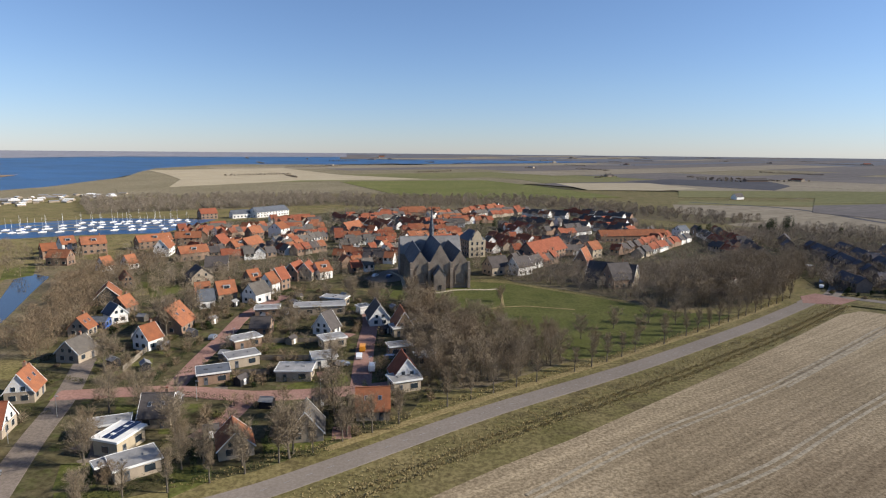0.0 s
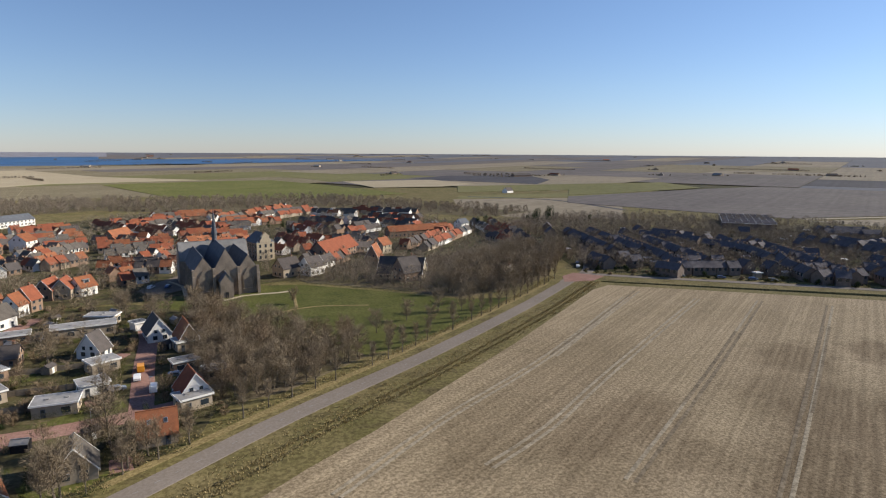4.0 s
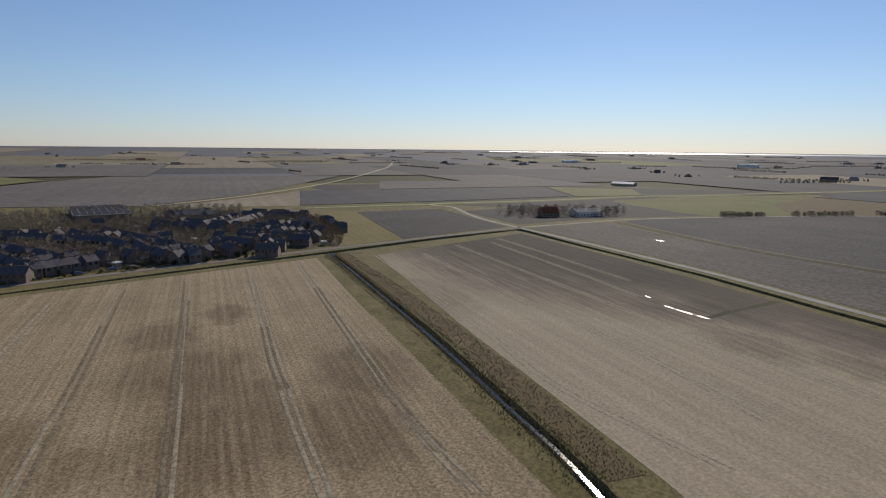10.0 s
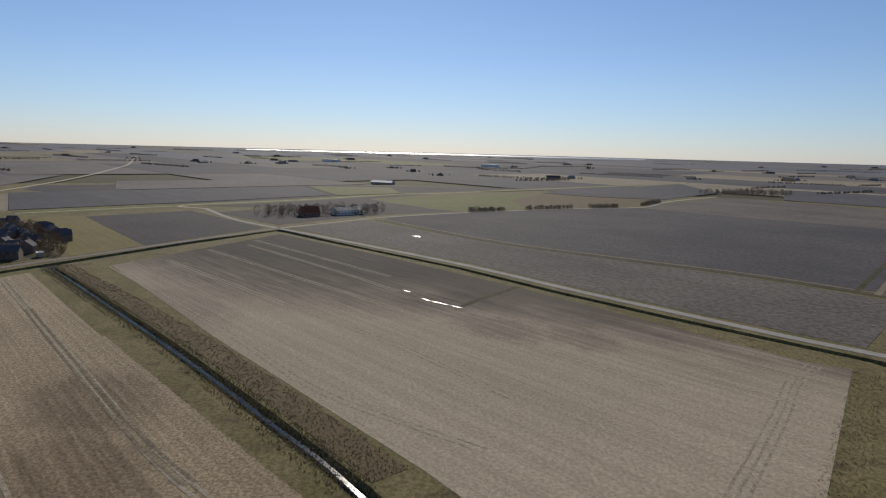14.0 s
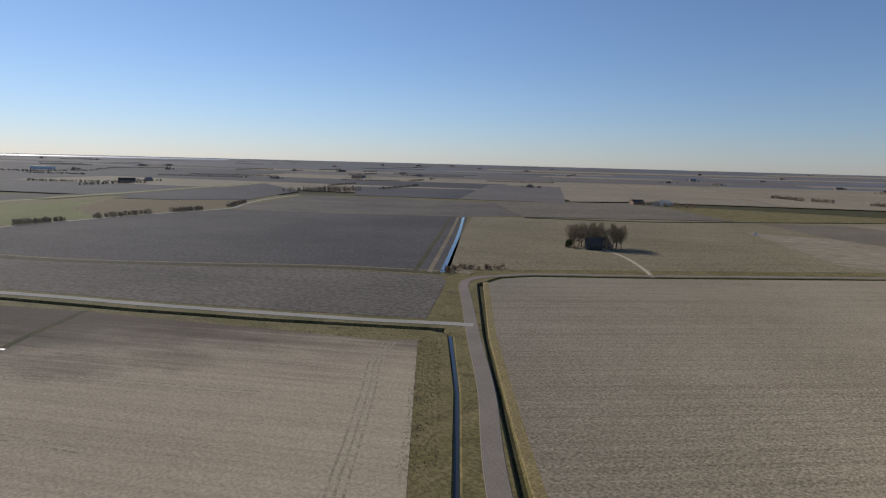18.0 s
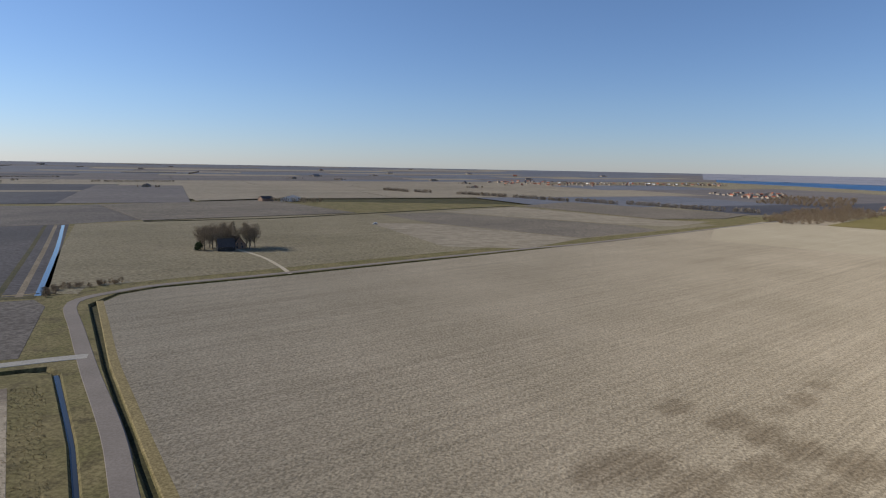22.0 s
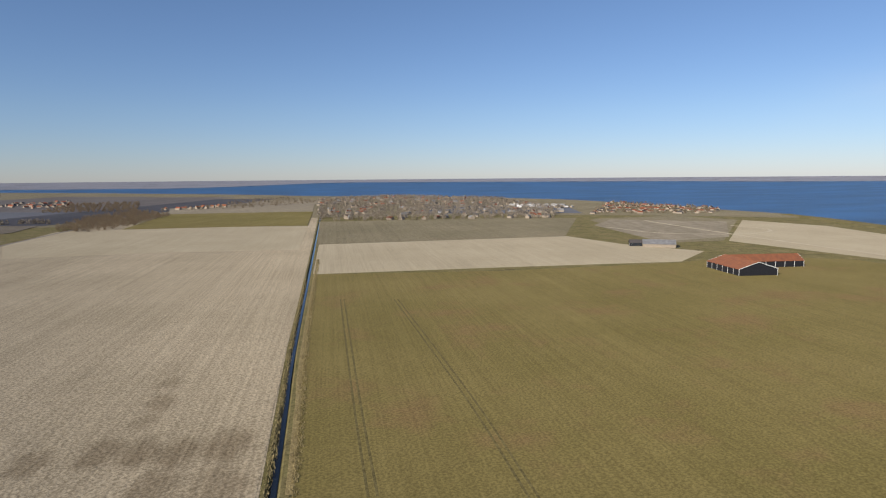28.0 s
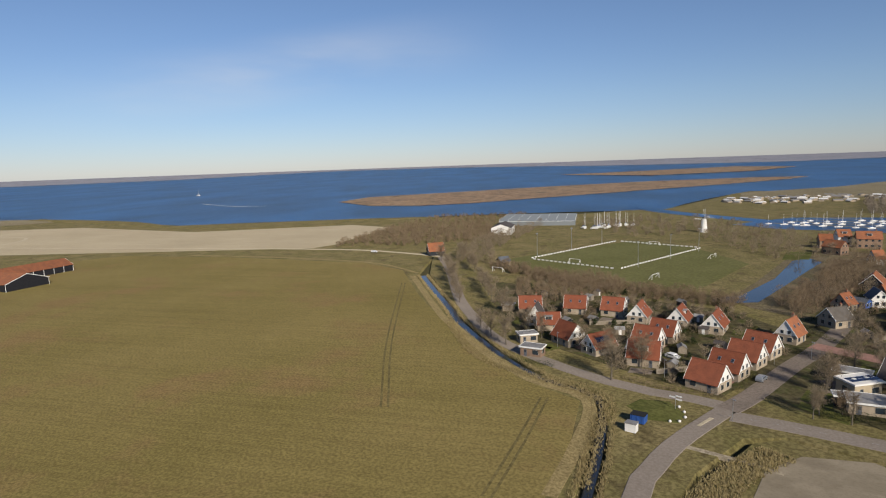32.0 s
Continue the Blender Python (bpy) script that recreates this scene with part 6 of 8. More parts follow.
TAKEN = [(o.matrix_basis.translation.x, o.matrix_basis.translation.y, 11.0) for o in scene.objects if o.parent is None and o.type == "EMPTY"]
TAKEN += [(-8, 285, 22), (-14, 300, 20), (17, 352, 16), (0, 268, 18)]
GREEN = [(11, 281), (32, 276), (66, 250), (84, 222), (60, 190), (32, 188), (16, 205), (-14, 252)]


def free(x, y, gap):
    return not inside(x, y, GREEN) and all((x - a) ** 2 + (y - b) ** 2 > max(gap, min(r, gap + r * 0.5)) ** 2 for a, b, r in TAKEN)


OLD = [("tile", "brickwall"), ("tile", "white"), ("tile_red", "pale"), ("tile_red", "brickwall"), ("tile_dark", "brickwall"), ("tile_grey", "white"), ("tile_red", "white"), ("tile_dark", "white"), ("tile_dark", "pale")]


def terrace(x0, y0, x1, y1, kinds, group, L=5.8, W=6.2, eave=(2.9, 3.7), rise_to=2.9, sides=(0, 13), gap=4.6):
    a, b = Vector((x0, y0)), Vector((x1, y1))
    d = (b - a).normalized()
    nrm = Vector((-d.y, d.x))
    yaw = math.degrees(math.atan2(d.y, d.x))
    n = max(2, int((b - a).length / (L + 0.1)))
    for off in sides:
        k0 = rng.choice(kinds)
        for i in range(n):
            p = a + d * ((i + 0.5) * (L + 0.1)) + nrm * (off + rng.uniform(-0.4, 0.4))
            if not free(p.x, p.y, gap):
                continue
            if rng.random() < 0.45:
                k0 = rng.choice(kinds)
            if rng.random() < 0.10 and L < 7:
                continue
            e = rng.choice(eave)
            turn = (90 if rng.random() < 0.3 and off else 0) + rng.uniform(-6, 6) * (L < 7)
            WANTED.append(((L, W, e, e + rise_to, k0[0], k0[1]), p.x, p.y, yaw + turn, group))
            TAKEN.append((p.x, p.y, gap))


T = "old town houses"
for q in ((-98, 543, -43, 462), (-82, 445, -50, 430), (-65, 377, -31, 389), (-61, 335, -26, 327), (-47, 302, -34, 310), (-4, 545, 26, 587), (26, 587, 70, 651),
          (-12, 492, 19, 493), (-42, 521, -3, 463), (33, 425, 51, 383), (-97, 381, -79, 418), (-87, 349, -71, 372), (-119, 455, -89, 472)):
    terrace(*q, OLD[:7], T)
for q in ((-133, 339, -106, 351), (-112, 372, -89, 351), (-75, 415, -30, 424), (-79, 520, -34, 554), (-35, 355, -23, 373), (19, 390, 37, 355), (-115, 423, -88, 442), (-146, 372, -120, 355),
          (-150, 420, -130, 470), (-160, 400, -175, 440), (-140, 500, -110, 520), (-20, 400, 10, 430), (-30, 445, 15, 455), (0, 520, 40, 540), (-60, 580, 0, 600), (-160, 455, -190, 430)):
    terrace(*q, OLD[:7], T, sides=(0, 12, -12))
for q in ((59, 524, 91, 495), (83, 438, 119, 466), (114, 352, 175, 428), (45, 315, 73, 352), (78, 589, 115, 559), (117, 540, 155, 498), (196, 469, 182, 379), (172, 392, 179, 356),
          (60, 400, 100, 390), (70, 450, 60, 500), (100, 500, 140, 460), (130, 420, 160, 460), (40, 560, 90, 620), (120, 600, 170, 550), (50, 350, 95, 370)):
    terrace(*q, OLD[2:] + [("tile_dark", "brickwall")] * 3, T, sides=(0, 14))
E_KINDS = [("tile_estate", "estate_wall")]
for q in ((236, 386, 214, 296), (248, 339, 226, 261), (215, 245, 246, 234), (317, 326, 263, 208), (293, 255, 254, 205), (369, 298, 363, 242), (414, 322, 449, 300), (377, 251, 440, 261),
          (444, 280, 449, 230), (316, 214, 311, 187), (296, 178, 300, 165), (335, 178, 337, 160), (292, 222, 275, 195), (378, 228, 377, 188), (349, 228, 346, 184), (276, 354, 294, 313),
          (288, 306, 295, 271), (190, 284, 188, 262), (205, 248, 211, 236), (262, 205, 287, 200), (431, 221, 380, 180)):
    terrace(*q, E_KINDS, "housing estate terraces", 6.0, 7.0, (4.2,), 2.7, (0, 17), 4.4)

ESTATE = [(176, 272), (300, 186), (344, 156), (440, 215), (460, 296), (430, 350), (300, 420), (222, 420)]
for x, y in scatter(rng, ESTATE, 30, 9.5):
    if free(x, y, 9.5):
        WANTED.append(((7.4, 7.0, 4.0, 7.2, "tile_estate", "estate_wall"), x, y, rng.choice((77, 77, -38, 60)) + rng.uniform(-3, 3), "housing estate terraces"))
        TAKEN.append((x, y, 5))
WANTED.sort(key=lambda w: math.hypot(w[1], w[2]))
for kind, x, y, yaw, group in WANTED[:300]:
    row_house(kind, x, y, yaw, group)
joined_houses("town_houses_beyond", [w[:4] for w in WANTED[300:]], "many tiled town houses at the far side")

# distant clusters: holiday park by the lake and villages on the horizon
def far_cluster(name, poly, count, label, h=4.5, seed=1, roofs=("tile_red", "tile_dark", "white", "felt")):
    """Many tiny houses far off, in one mesh."""
    r = random.Random(seed)
    verts, faces, mi = [], [], []
    for x, y in scatter(r, poly, count, 9):
        z, a = zat(x, y), r.uniform(0, math.pi)
        L, W, e, t = r.uniform(7, 12), r.uniform(5, 7), h * 0.55, h * r.uniform(0.9, 1.2)
        c, s = math.cos(a), math.sin(a)
        b = len(verts)
        for px, py, pz in ((-L, -W, -1), (L, -W, -1), (L, W, -1), (-L, W, -1), (-L, -W, e), (L, -W, e), (L, W, e), (-L, W, e), (-L, 0, t), (L, 0, t)):
            px, py = px / 2, py / 2
            verts.append((x + px * c - py * s, y + px * s + py * c, z + pz))
        k = 1 + r.randrange(len(roofs))
        for f, m in (((0, 1, 5, 4), 0), ((2, 3, 7, 6), 0), ((1, 2, 6, 9, 5), 0), ((3, 0, 4, 8, 7), 0), ((4, 5, 9, 8), k), ((6, 7, 8, 9), k)):
            faces.append([b + i for i in f])
            mi.append(m)
    me = bpy.data.meshes.new(name)
    me.from_pydata(verts, [], faces)
    for m in ("pale",) + roofs:
        me.materials.append(MAT[m])
    me.polygons.foreach_set("material_index", mi)
    return tagged(new(name, me), label, "houses", "", "stuff")


HOLIDAY = [(-505, -685), (-735, -448), (-957, -555), (-1300, -930), (-1280, -1290), (-1010, -1310)]
HOLIDAY_B = [(-850, -455), (-955, -300), (-1120, -330), (-1250, -600)]
far_cluster("holiday_homes", HOLIDAY, 300, "many small holiday houses among bare trees", 5.0, 3, ("tile_red", "tile_grey", "tile_grey", "felt"))
far_cluster("holiday_bungalows", HOLIDAY_B, 90, "rows of small orange roofed holiday bungalows", 3.4, 5, ("tile_red", "tile_dark", "tile_red"))
far_cluster("caravans", [(-560, 640), (-490, 560), (-400, 700), (-430, 820), (-520, 760)], 70, "white caravans on the camp site by the lake", 2.4, 7, ("white", "felt", "white"))
far_cluster("far_village", [(-100, -2000), (250, -1900), (300, -2300), (-80, -2400)], 60, "distant village houses", 5, 9, ("tile_dark", "tile_red"))
far_cluster("far_village_houses", [(-520, -1500), (-380, -1450), (-360, -1700), (-560, -1750)], 50, "distant village houses", 5, 10, ("tile_dark", "tile_red"))
far_bridge()
places = []
r = random.Random(19)
verts, faces, mi = [], [], []
for i in range(85):
    rr, a = r.uniform(1400, 4300), r.uniform(-185, 15)
    x, y = -math.sin(radians(a)) * rr, math.cos(radians(a)) * rr
    if not sea_side(x, y):
        places.append((x, y))
for x, y in places:
    z, a = zat(x, y), r.uniform(0, math.pi)
    L, W, e, t = r.uniform(14, 34), r.uniform(9, 15), 3.4, r.uniform(6.5, 9)
    c, s, b = math.cos(a), math.sin(a), len(verts)
    for px, py, pz in ((-L, -W, -1), (L, -W, -1), (L, W, -1), (-L, W, -1), (-L, -W, e), (L, -W, e), (L, W, e), (-L, W, e), (-L, 0, t), (L, 0, t)):
        verts.append((x + (px * c - py * s) / 2, y + (px * s + py * c) / 2, z + pz))
    k = r.choice((1, 1, 2, 3))
    for f, m in (((0, 1, 5, 4), 0), ((2, 3, 7, 6), 0), ((1, 2, 6, 9, 5), 0), ((3, 0, 4, 8, 7), 0), ((4, 5, 9, 8), k), ((6, 7, 8, 9), k)):
        faces.append([b + i for i in f])
        mi.append(m)
me = bpy.data.meshes.new("far_farms")
me.from_pydata(verts, [], faces)
for m in ("pale", "tile_dark", "tile_red", "felt"):
    me.materials.append(MAT[m])
me.polygons.foreach_set("material_index", mi)
tagged(new("far_farms", me), "scattered farm sheds out to the horizon", "farms", "", "stuff")
FARMS = places
# two far sheds whose white colour stands in for the sun glinting off their roofs
for x, y, yaw in ((2348, 103, 80), (2154, -466, 70)):
    flat_house(x, y, yaw, 60, 26, 9, "white", "white", "", "long farm shed far off, sun glare painted white", "farm_shed", category="shed")

house(685, 1342, 7, 50, 15, 3.5, 7.5, "tile_dark", "brickwall", "", "long dark farm barn in a ploughed field", name="barn", category="barn")
house(403, 833, 30, 16, 9, 3.5, 8.0, "tile_dark", "white", "", "white farm house with a dark roof", name="farm_house", category="house")
house(1056, -43, 240, 40, 14, 3.5, 6.5, "white", "pale", "", "pale roofed farm shed beyond the lane", name="farm_shed", category="shed")

# ---- trees ----


def tree_meshes(seed, h, spread, limbs, twigs, bole=0.22, tw=0.07, low=0.28, mat="twig", lift=0.7):
    """A bare winter tree: tapered trunk with forking limbs, and a crown of fine twigs. Returns both meshes."""
    r = random.Random(seed)
    bm = bmesh.new()
    lean = Vector((r.uniform(-0.04, 0.04), r.uniform(-0.04, 0.04), 1))
    p, rad = Vector((0, 0, -0.3)), bole
    joints = []
    for i in range(4):
        q = p + lean * (h * 0.82 / 4) + Vector((r.uniform(-0.15, 0.15), r.uniform(-0.15, 0.15), 0))
        tube(bm, p, q, rad, rad * 0.72, 6, cap=False)
        joints.append((p, q, rad))
        p, rad = q, rad * 0.72
    ends = []
    for i in range(limbs):
        f = low + (0.95 - low) * (i + r.random() * 0.6) / limbs
        k = min(3, int(f * 4))
        a, b, rr = joints[k]
        s = a.lerp(b, f * 4 - k)
        az = i * 2.4 + r.uniform(-0.5, 0.5)
        reach = spread * (1.05 - 0.55 * abs(f - 0.45)) * r.uniform(0.75, 1.1)
        d = Vector((math.cos(az), math.sin(az), lift + r.uniform(-0.2, 0.4)))
        p, rad = s, rr * 0.45
        for j in range(3):
            q = p + d.normalized() * reach / 3
            tube(bm, p, q, rad, rad * 0.6, 4, cap=False)
            for m in range(3):
                e = (d.normalized() + Vector((r.uniform(-1, 1), r.uniform(-1, 1), r.uniform(-0.3, 0.9)))).normalized()
                ln = reach * r.uniform(0.18, 0.34)
                w = p.lerp(q, r.random())
                tube(bm, w, w + e * ln, rad * 0.4, 0.015, 3, cap=False)
                ends.append((w, e, ln))
            ends.append((p, d.normalized(), reach / 3))
            p, rad = q, rad * 0.6
            d = d + Vector((r.uniform(-0.3, 0.3), r.uniform(-0.3, 0.3), 0.15))
    verts, faces = [], []
    for i in range(twigs):
        s, e, ln = r.choice(ends)
        b = s + e * ln * r.uniform(0.15, 1.15) + Vector((r.gauss(0, 1), r.gauss(0, 1), r.gauss(0, 0.8))) * spread * 0.11
        d = (e * 0.8 + Vector((r.uniform(-1, 1), r.uniform(-1, 1), r.uniform(-0.5, 0.9)))).normalized()
        t = b + d * r.uniform(0.5, 1.3) * (h / 10) ** 0.5
        n = d.cross(Vector((r.uniform(-1, 1), r.uniform(-1, 1), r.uniform(-1, 1)))).normalized() * tw * r.uniform(0.6, 1.2)
        k = len(verts)
        verts += [b - n, b + n, t]
        faces.append((k, k + 1, k + 2))
    me = bpy.data.meshes.new("crown")
    me.from_pydata(verts, [], faces)
    me.materials.append(MAT[mat])
    return mesh_of("trunk", bm, "bark"), me


TREES = {}


def tree(kind, x, y, size=1.0, yaw=0.0, z=0.0):
    """One bare tree of a kind; the meshes are shared."""
    spec = KINDS[kind]
    t = TREES.get(kind)
    if t is None:
        t = TREES[kind] = new("tree")
        tagged(t, spec[0], "tree", spec[1])
        a, b = tree_meshes(*spec[2:])
        part("trunk", a, (), t)
        part("crown", b, (), t)
        t.scale = (1, 1, 1)
        t.matrix_basis = pose(x, y, z + zat(x, y), 0, 0, yaw) @ Matrix.Diagonal((size, size, size, 1))
        return t
    c = copy_thing(t, Matrix())
    c.matrix_basis = pose(x, y, z + zat(x, y), 0, 0, yaw) @ Matrix.Diagonal((size, size, size, 1))
    return c


G = "bare trees in the park"
KINDS = {
    "row_a": ("slender bare young tree beside the road", "roadside tree row", 1, 10.0, 2.3, 11, 1000, 0.21, 0.03, 0.30, "twig", 1.5),
    "row_b": ("slender bare young tree beside the road", "roadside tree row", 2, 9.4, 2.1, 11, 950, 0.20, 0.03, 0.33, "twig", 1.5),
    "park_a": ("grey brown bare tree in a dense grove", G, 3, 11.5, 4.2, 13, 2600, 0.22, 0.030, 0.2, "twig", 0.8),
    "park_b": ("grey brown bare tree in a dense grove", G, 4, 10.5, 4.0, 13, 2600, 0.20, 0.030, 0.18, "twig", 0.7),
    "park_c": ("reddish brown bare tree in a dense grove", G, 5, 10.5, 3.8, 13, 2500, 0.20, 0.030, 0.2, "twig_red", 0.8),
    "big_a": ("large bare tree with a spreading crown", "large bare trees", 6, 12.5, 5.0, 15, 2600, 0.32, 0.036, 0.25, "twig", 0.75),
    "big_b": ("large bare tree with a spreading crown", "large bare trees", 7, 11.5, 4.6, 14, 2400, 0.28, 0.036, 0.22, "twig", 0.85),
    "garden_a": ("small bare tree in a garden", "garden trees", 8, 5.5, 2.4, 9, 700, 0.12, 0.035, 0.2, "twig", 0.6),
    "garden_b": ("small reddish bare garden tree", "garden trees", 9, 4.8, 2.3, 9, 700, 0.11, 0.035, 0.15, "twig_red", 0.6),
}


def bush_mesh(seed, r0, h, leaves, mat, size=0.22):
    r = random.Random(seed)
    verts, faces = [], []
    lumps = [(r.uniform(-0.5, 0.5) * r0, r.uniform(-0.5, 0.5) * r0, r.uniform(0.25, 0.75) * h, r.uniform(0.45, 0.75)) for _ in range(7)]
    for i in range(leaves):
        cx, cy, cz, k = r.choice(lumps)
        v = Vector((r.gauss(0, 1), r.gauss(0, 1), r.gauss(0, 1))).normalized()
        p = Vector((cx, cy, cz)) + Vector((v.x * r0 * k, v.y * r0 * k, v.z * h * 0.5 * k)) * r.uniform(0.7, 1.05)
        p.z = max(0.05, p.z)
        a = Vector((r.uniform(-1, 1), r.uniform(-1, 1), r.uniform(-1, 1))).normalized() * size * r.uniform(0.6, 1.3)
        b = a.cross(v).normalized() * size * r.uniform(0.5, 1.0)
        n = len(verts)
        verts += [p - a, p + b, p + a]
        faces.append((n, n + 1, n + 2))
    me = bpy.data.meshes.new("foliage")
    me.from_pydata(verts, [], faces)
    me.materials.append(MAT[mat])
    return me


BUSH = {}


def bush(kind, x, y, s=1.0, yaw=0.0):
    seed, r0, h, n, mat, label, cat = {
        "evergreen": (21, 1.5, 2.6, 700, "leaf", "dark evergreen garden bush beside a house", "bush"),
        "conifer": (22, 2.2, 9.5, 1500, "leaf", "tall dark green conifer tree", "tree"),
        "shrub": (23, 1.6, 2.2, 500, "hedge", "olive brown leafy garden shrub", "shrub"),
        "bramble": (24, 1.8, 1.8, 600, "twig_red", "leafless brown twiggy thicket", "thicket")}[kind]
    b = BUSH.get(kind)
    m = pose(x, y, zat(x, y), 0, 0, yaw) @ Matrix.Diagonal((s, s, s, 1))
    if b is None:
        b = BUSH[kind] = new("bush" if cat != "tree" else "evergreen_tree")
        tagged(b, label, cat, cat + " plants")
        part("foliage", bush_mesh(seed, r0, h, n, mat), (), b)
        bm = bmesh.new()
        tube(bm, (0, 0, -0.2), (0, 0, h * 0.6), 0.12, 0.05, 5)
        part("stem", bm, "bark", b)
        b.matrix_basis = m
        return b
    c = copy_thing(b, Matrix())
    c.matrix_basis = m
    return c


def wood(name, places, h, label, seed=1, mat="twig", n=200, tw=0.10):
    """A far wood or belt of bare trees, in one mesh."""
    r = random.Random(seed)
    verts, faces = [], []
    for x, y in places:
        z0, hh = zat(x, y) - 0.2, h * r.uniform(0.7, 1.15)
        w = hh * 0.36
        k = len(verts)
        verts += [(x - 0.2, y, z0), (x + 0.2, y, z0), (x, y, z0 + hh * 0.7), (x, y - 0.2, z0), (x, y + 0.2, z0)]
        faces += [(k, k + 1, k + 2), (k + 3, k + 4, k + 2)]
        for i in range(n):
            t = r.random()
            rad = w * (0.35 + 0.65 * math.sin(math.pi * min(1, t * 0.9 + 0.1))) * math.sqrt(r.random())
            a = r.uniform(0, math.tau)
            p = Vector((x + rad * math.cos(a), y + rad * math.sin(a), z0 + hh * (0.08 + 0.9 * t)))
            d = Vector((math.cos(a) * 0.6 + r.uniform(-0.5, 0.5), math.sin(a) * 0.6 + r.uniform(-0.5, 0.5), r.uniform(0.1, 1.0))).normalized()
            q = p + d * r.uniform(0.8, 1.8)
            s = d.cross(Vector((r.uniform(-1, 1), r.uniform(-1, 1), r.uniform(-1, 1)))).normalized() * tw
            k = len(verts)
            verts += [p - s, p + s, q]
            faces.append((k, k + 1, k + 2))
    me = bpy.data.meshes.new(name)
    me.from_pydata(verts, [], faces)
    me.materials.append(MAT[mat])
    return tagged(new(name, me), label, "trees", "", "stuff")


rng = random.Random(31)
HOUSES = list(TAKEN)
ROADS = [DIKE_ROAD, [(-74, 81), (-77, 93), (-86, 119), (-93, 142), (-104, 170)], [(-96, 143), (-69, 147), (-48, 144), (-23, 148), (-12, 152)], [(-69, 147), (-71, 173), (-72, 197), (-73, 222)],
         [(-21, 149), (-24, 182), (-26, 213), (-31, 236)], [(-75, 81), (-85, 78), (-101, 72), (-128, 66), (-151, 64), (-178, 69), (-217, 80), (-283, 106), (-333, 123)]]
ROADPTS = [(p.x, p.y) for ln in ROADS for p in smooth_line(ln, 4.0)]


def clear_of(x, y, gap=6.5, road=5.0):
    return all((x - a) ** 2 + (y - b) ** 2 > gap * gap for a, b, r in HOUSES) and all((x - a) ** 2 + (y - b) ** 2 > road * road for a, b in ROADPTS)


def plant(kinds, places, lo=0.8, hi=1.2, gap=6.5, road=5.0):
    for x, y in places:
        if clear_of(x, y, gap, road):
            tree(rng.choice(kinds), x, y, rng.uniform(lo, hi), rng.uniform(0, 360))


# the row along the polder road
for p, a in poly_line(DIKE_ROAD[1:], 7.2):
    n = Vector((-math.sin(radians(a)), math.cos(radians(a)))) * (7.6 + rng.uniform(-0.5, 0.5))
    if rng.random() < 0.94:
        tree(rng.choice(("row_a", "row_b")), p.x + n.x, p.y + n.y, rng.uniform(0.8, 1.2), rng.uniform(0, 360))
# groves between the road and the church green
COPSE = [(-8, 146), (12, 153), (38, 172), (32, 186), (12, 202), (-2, 228), (-14, 245), (-12, 190)]
plant(("park_a", "park_b", "park_c"), scatter(rng, COPSE, 85, 4.2), 0.75, 1.1, 5)
wood("copse_undergrowth", [q for q in scatter(rng, COPSE, 120, 3.2) if clear_of(*q, 5, 6)], 5.0, "dense bare saplings and undergrowth in the grove", 81, "twig", 130, 0.035)
GROVE = [(30, 290), (38, 284), (70, 258), (95, 234), (116, 240), (150, 262), (176, 296), (196, 330), (190, 372), (140, 330), (90, 320), (50, 312)]
plant(("park_a", "park_b", "big_b"), scatter(rng, [(88, 240), (116, 236), (152, 262), (178, 296), (196, 330), (160, 318), (110, 280)], 90, 5.0), 0.8, 1.15, 5)
wood("grove_north", [q for q in scatter(rng, GROVE, 420, 3.6) if clear_of(*q, 5.5, 6)], 7.5, "dense grey brown grove beside the lawn", 82, "twig_dark", 300, 0.042)
for x, y, k, sz in ((46, 194, "park_a", 0.8), (60, 206, "park_b", 0.85), (75, 214, "park_a", 0.9), (36, 190, "park_b", 0.8), (92, 224, "park_a", 0.9), (24, 244, "park_c", 0.7), (66, 196, "park_b", 0.8), (84, 212, "park_a", 0.8), (48, 184, "park_c", 0.7)):
    tree(k, x, y, sz, x * 7)
# by the moat and the sports ground
MOAT = [(-118, 165), (-138, 178), (-150, 222), (-172, 268), (-178, 300), (-165, 340), (-150, 330), (-150, 280), (-135, 235), (-120, 200)]
wood("grove_moat", [q for q in scatter(rng, MOAT, 150, 3.0) if clear_of(*q, 6, 5)], 7.5, "dense reddish brown trees along the moat", 83, "twig_red", 330, 0.045)
wood("sports_hedge", scatter(rng, [(-280, 128), (-205, 132), (-140, 160), (-146, 176), (-210, 146), (-280, 142)], 150, 2.6), 4.5, "brown bare hedge below the sports field", 84, "twig_red", 220, 0.05)
wood("grove_harbour", scatter(rng, [(-250, 290), (-200, 270), (-185, 330), (-240, 380), (-310, 370), (-300, 310)], 80, 6), 7, "bare trees between pitch and harbour", 85, "twig", 220, 0.07)
for p, a in poly_line([(-104, 76), (-128, 70), (-151, 68), (-178, 73), (-217, 85), (-283, 111), (-325, 124)], 10.5):
    for side in (-1, 1):
        n = Vector((-math.sin(radians(a)), math.cos(radians(a)))) * side * (5.5 + (3 if side < 0 else 0))
        if rng.random() < (0.45 if p.x > -200 else 0.7):
            tree(rng.choice(("big_a", "big_b", "big_a", "park_a")), p.x + n.x, p.y + n.y, rng.uniform(0.65, 1.0), rng.uniform(0, 360))
wood("grove_bank", scatter(rng, [(-300, 118), (-350, 150), (-400, 200), (-440, 270), (-380, 210), (-330, 160), (-285, 135)], 70, 6), 8, "bare trees beside the canal road", 86, "twig", 300, 0.06)
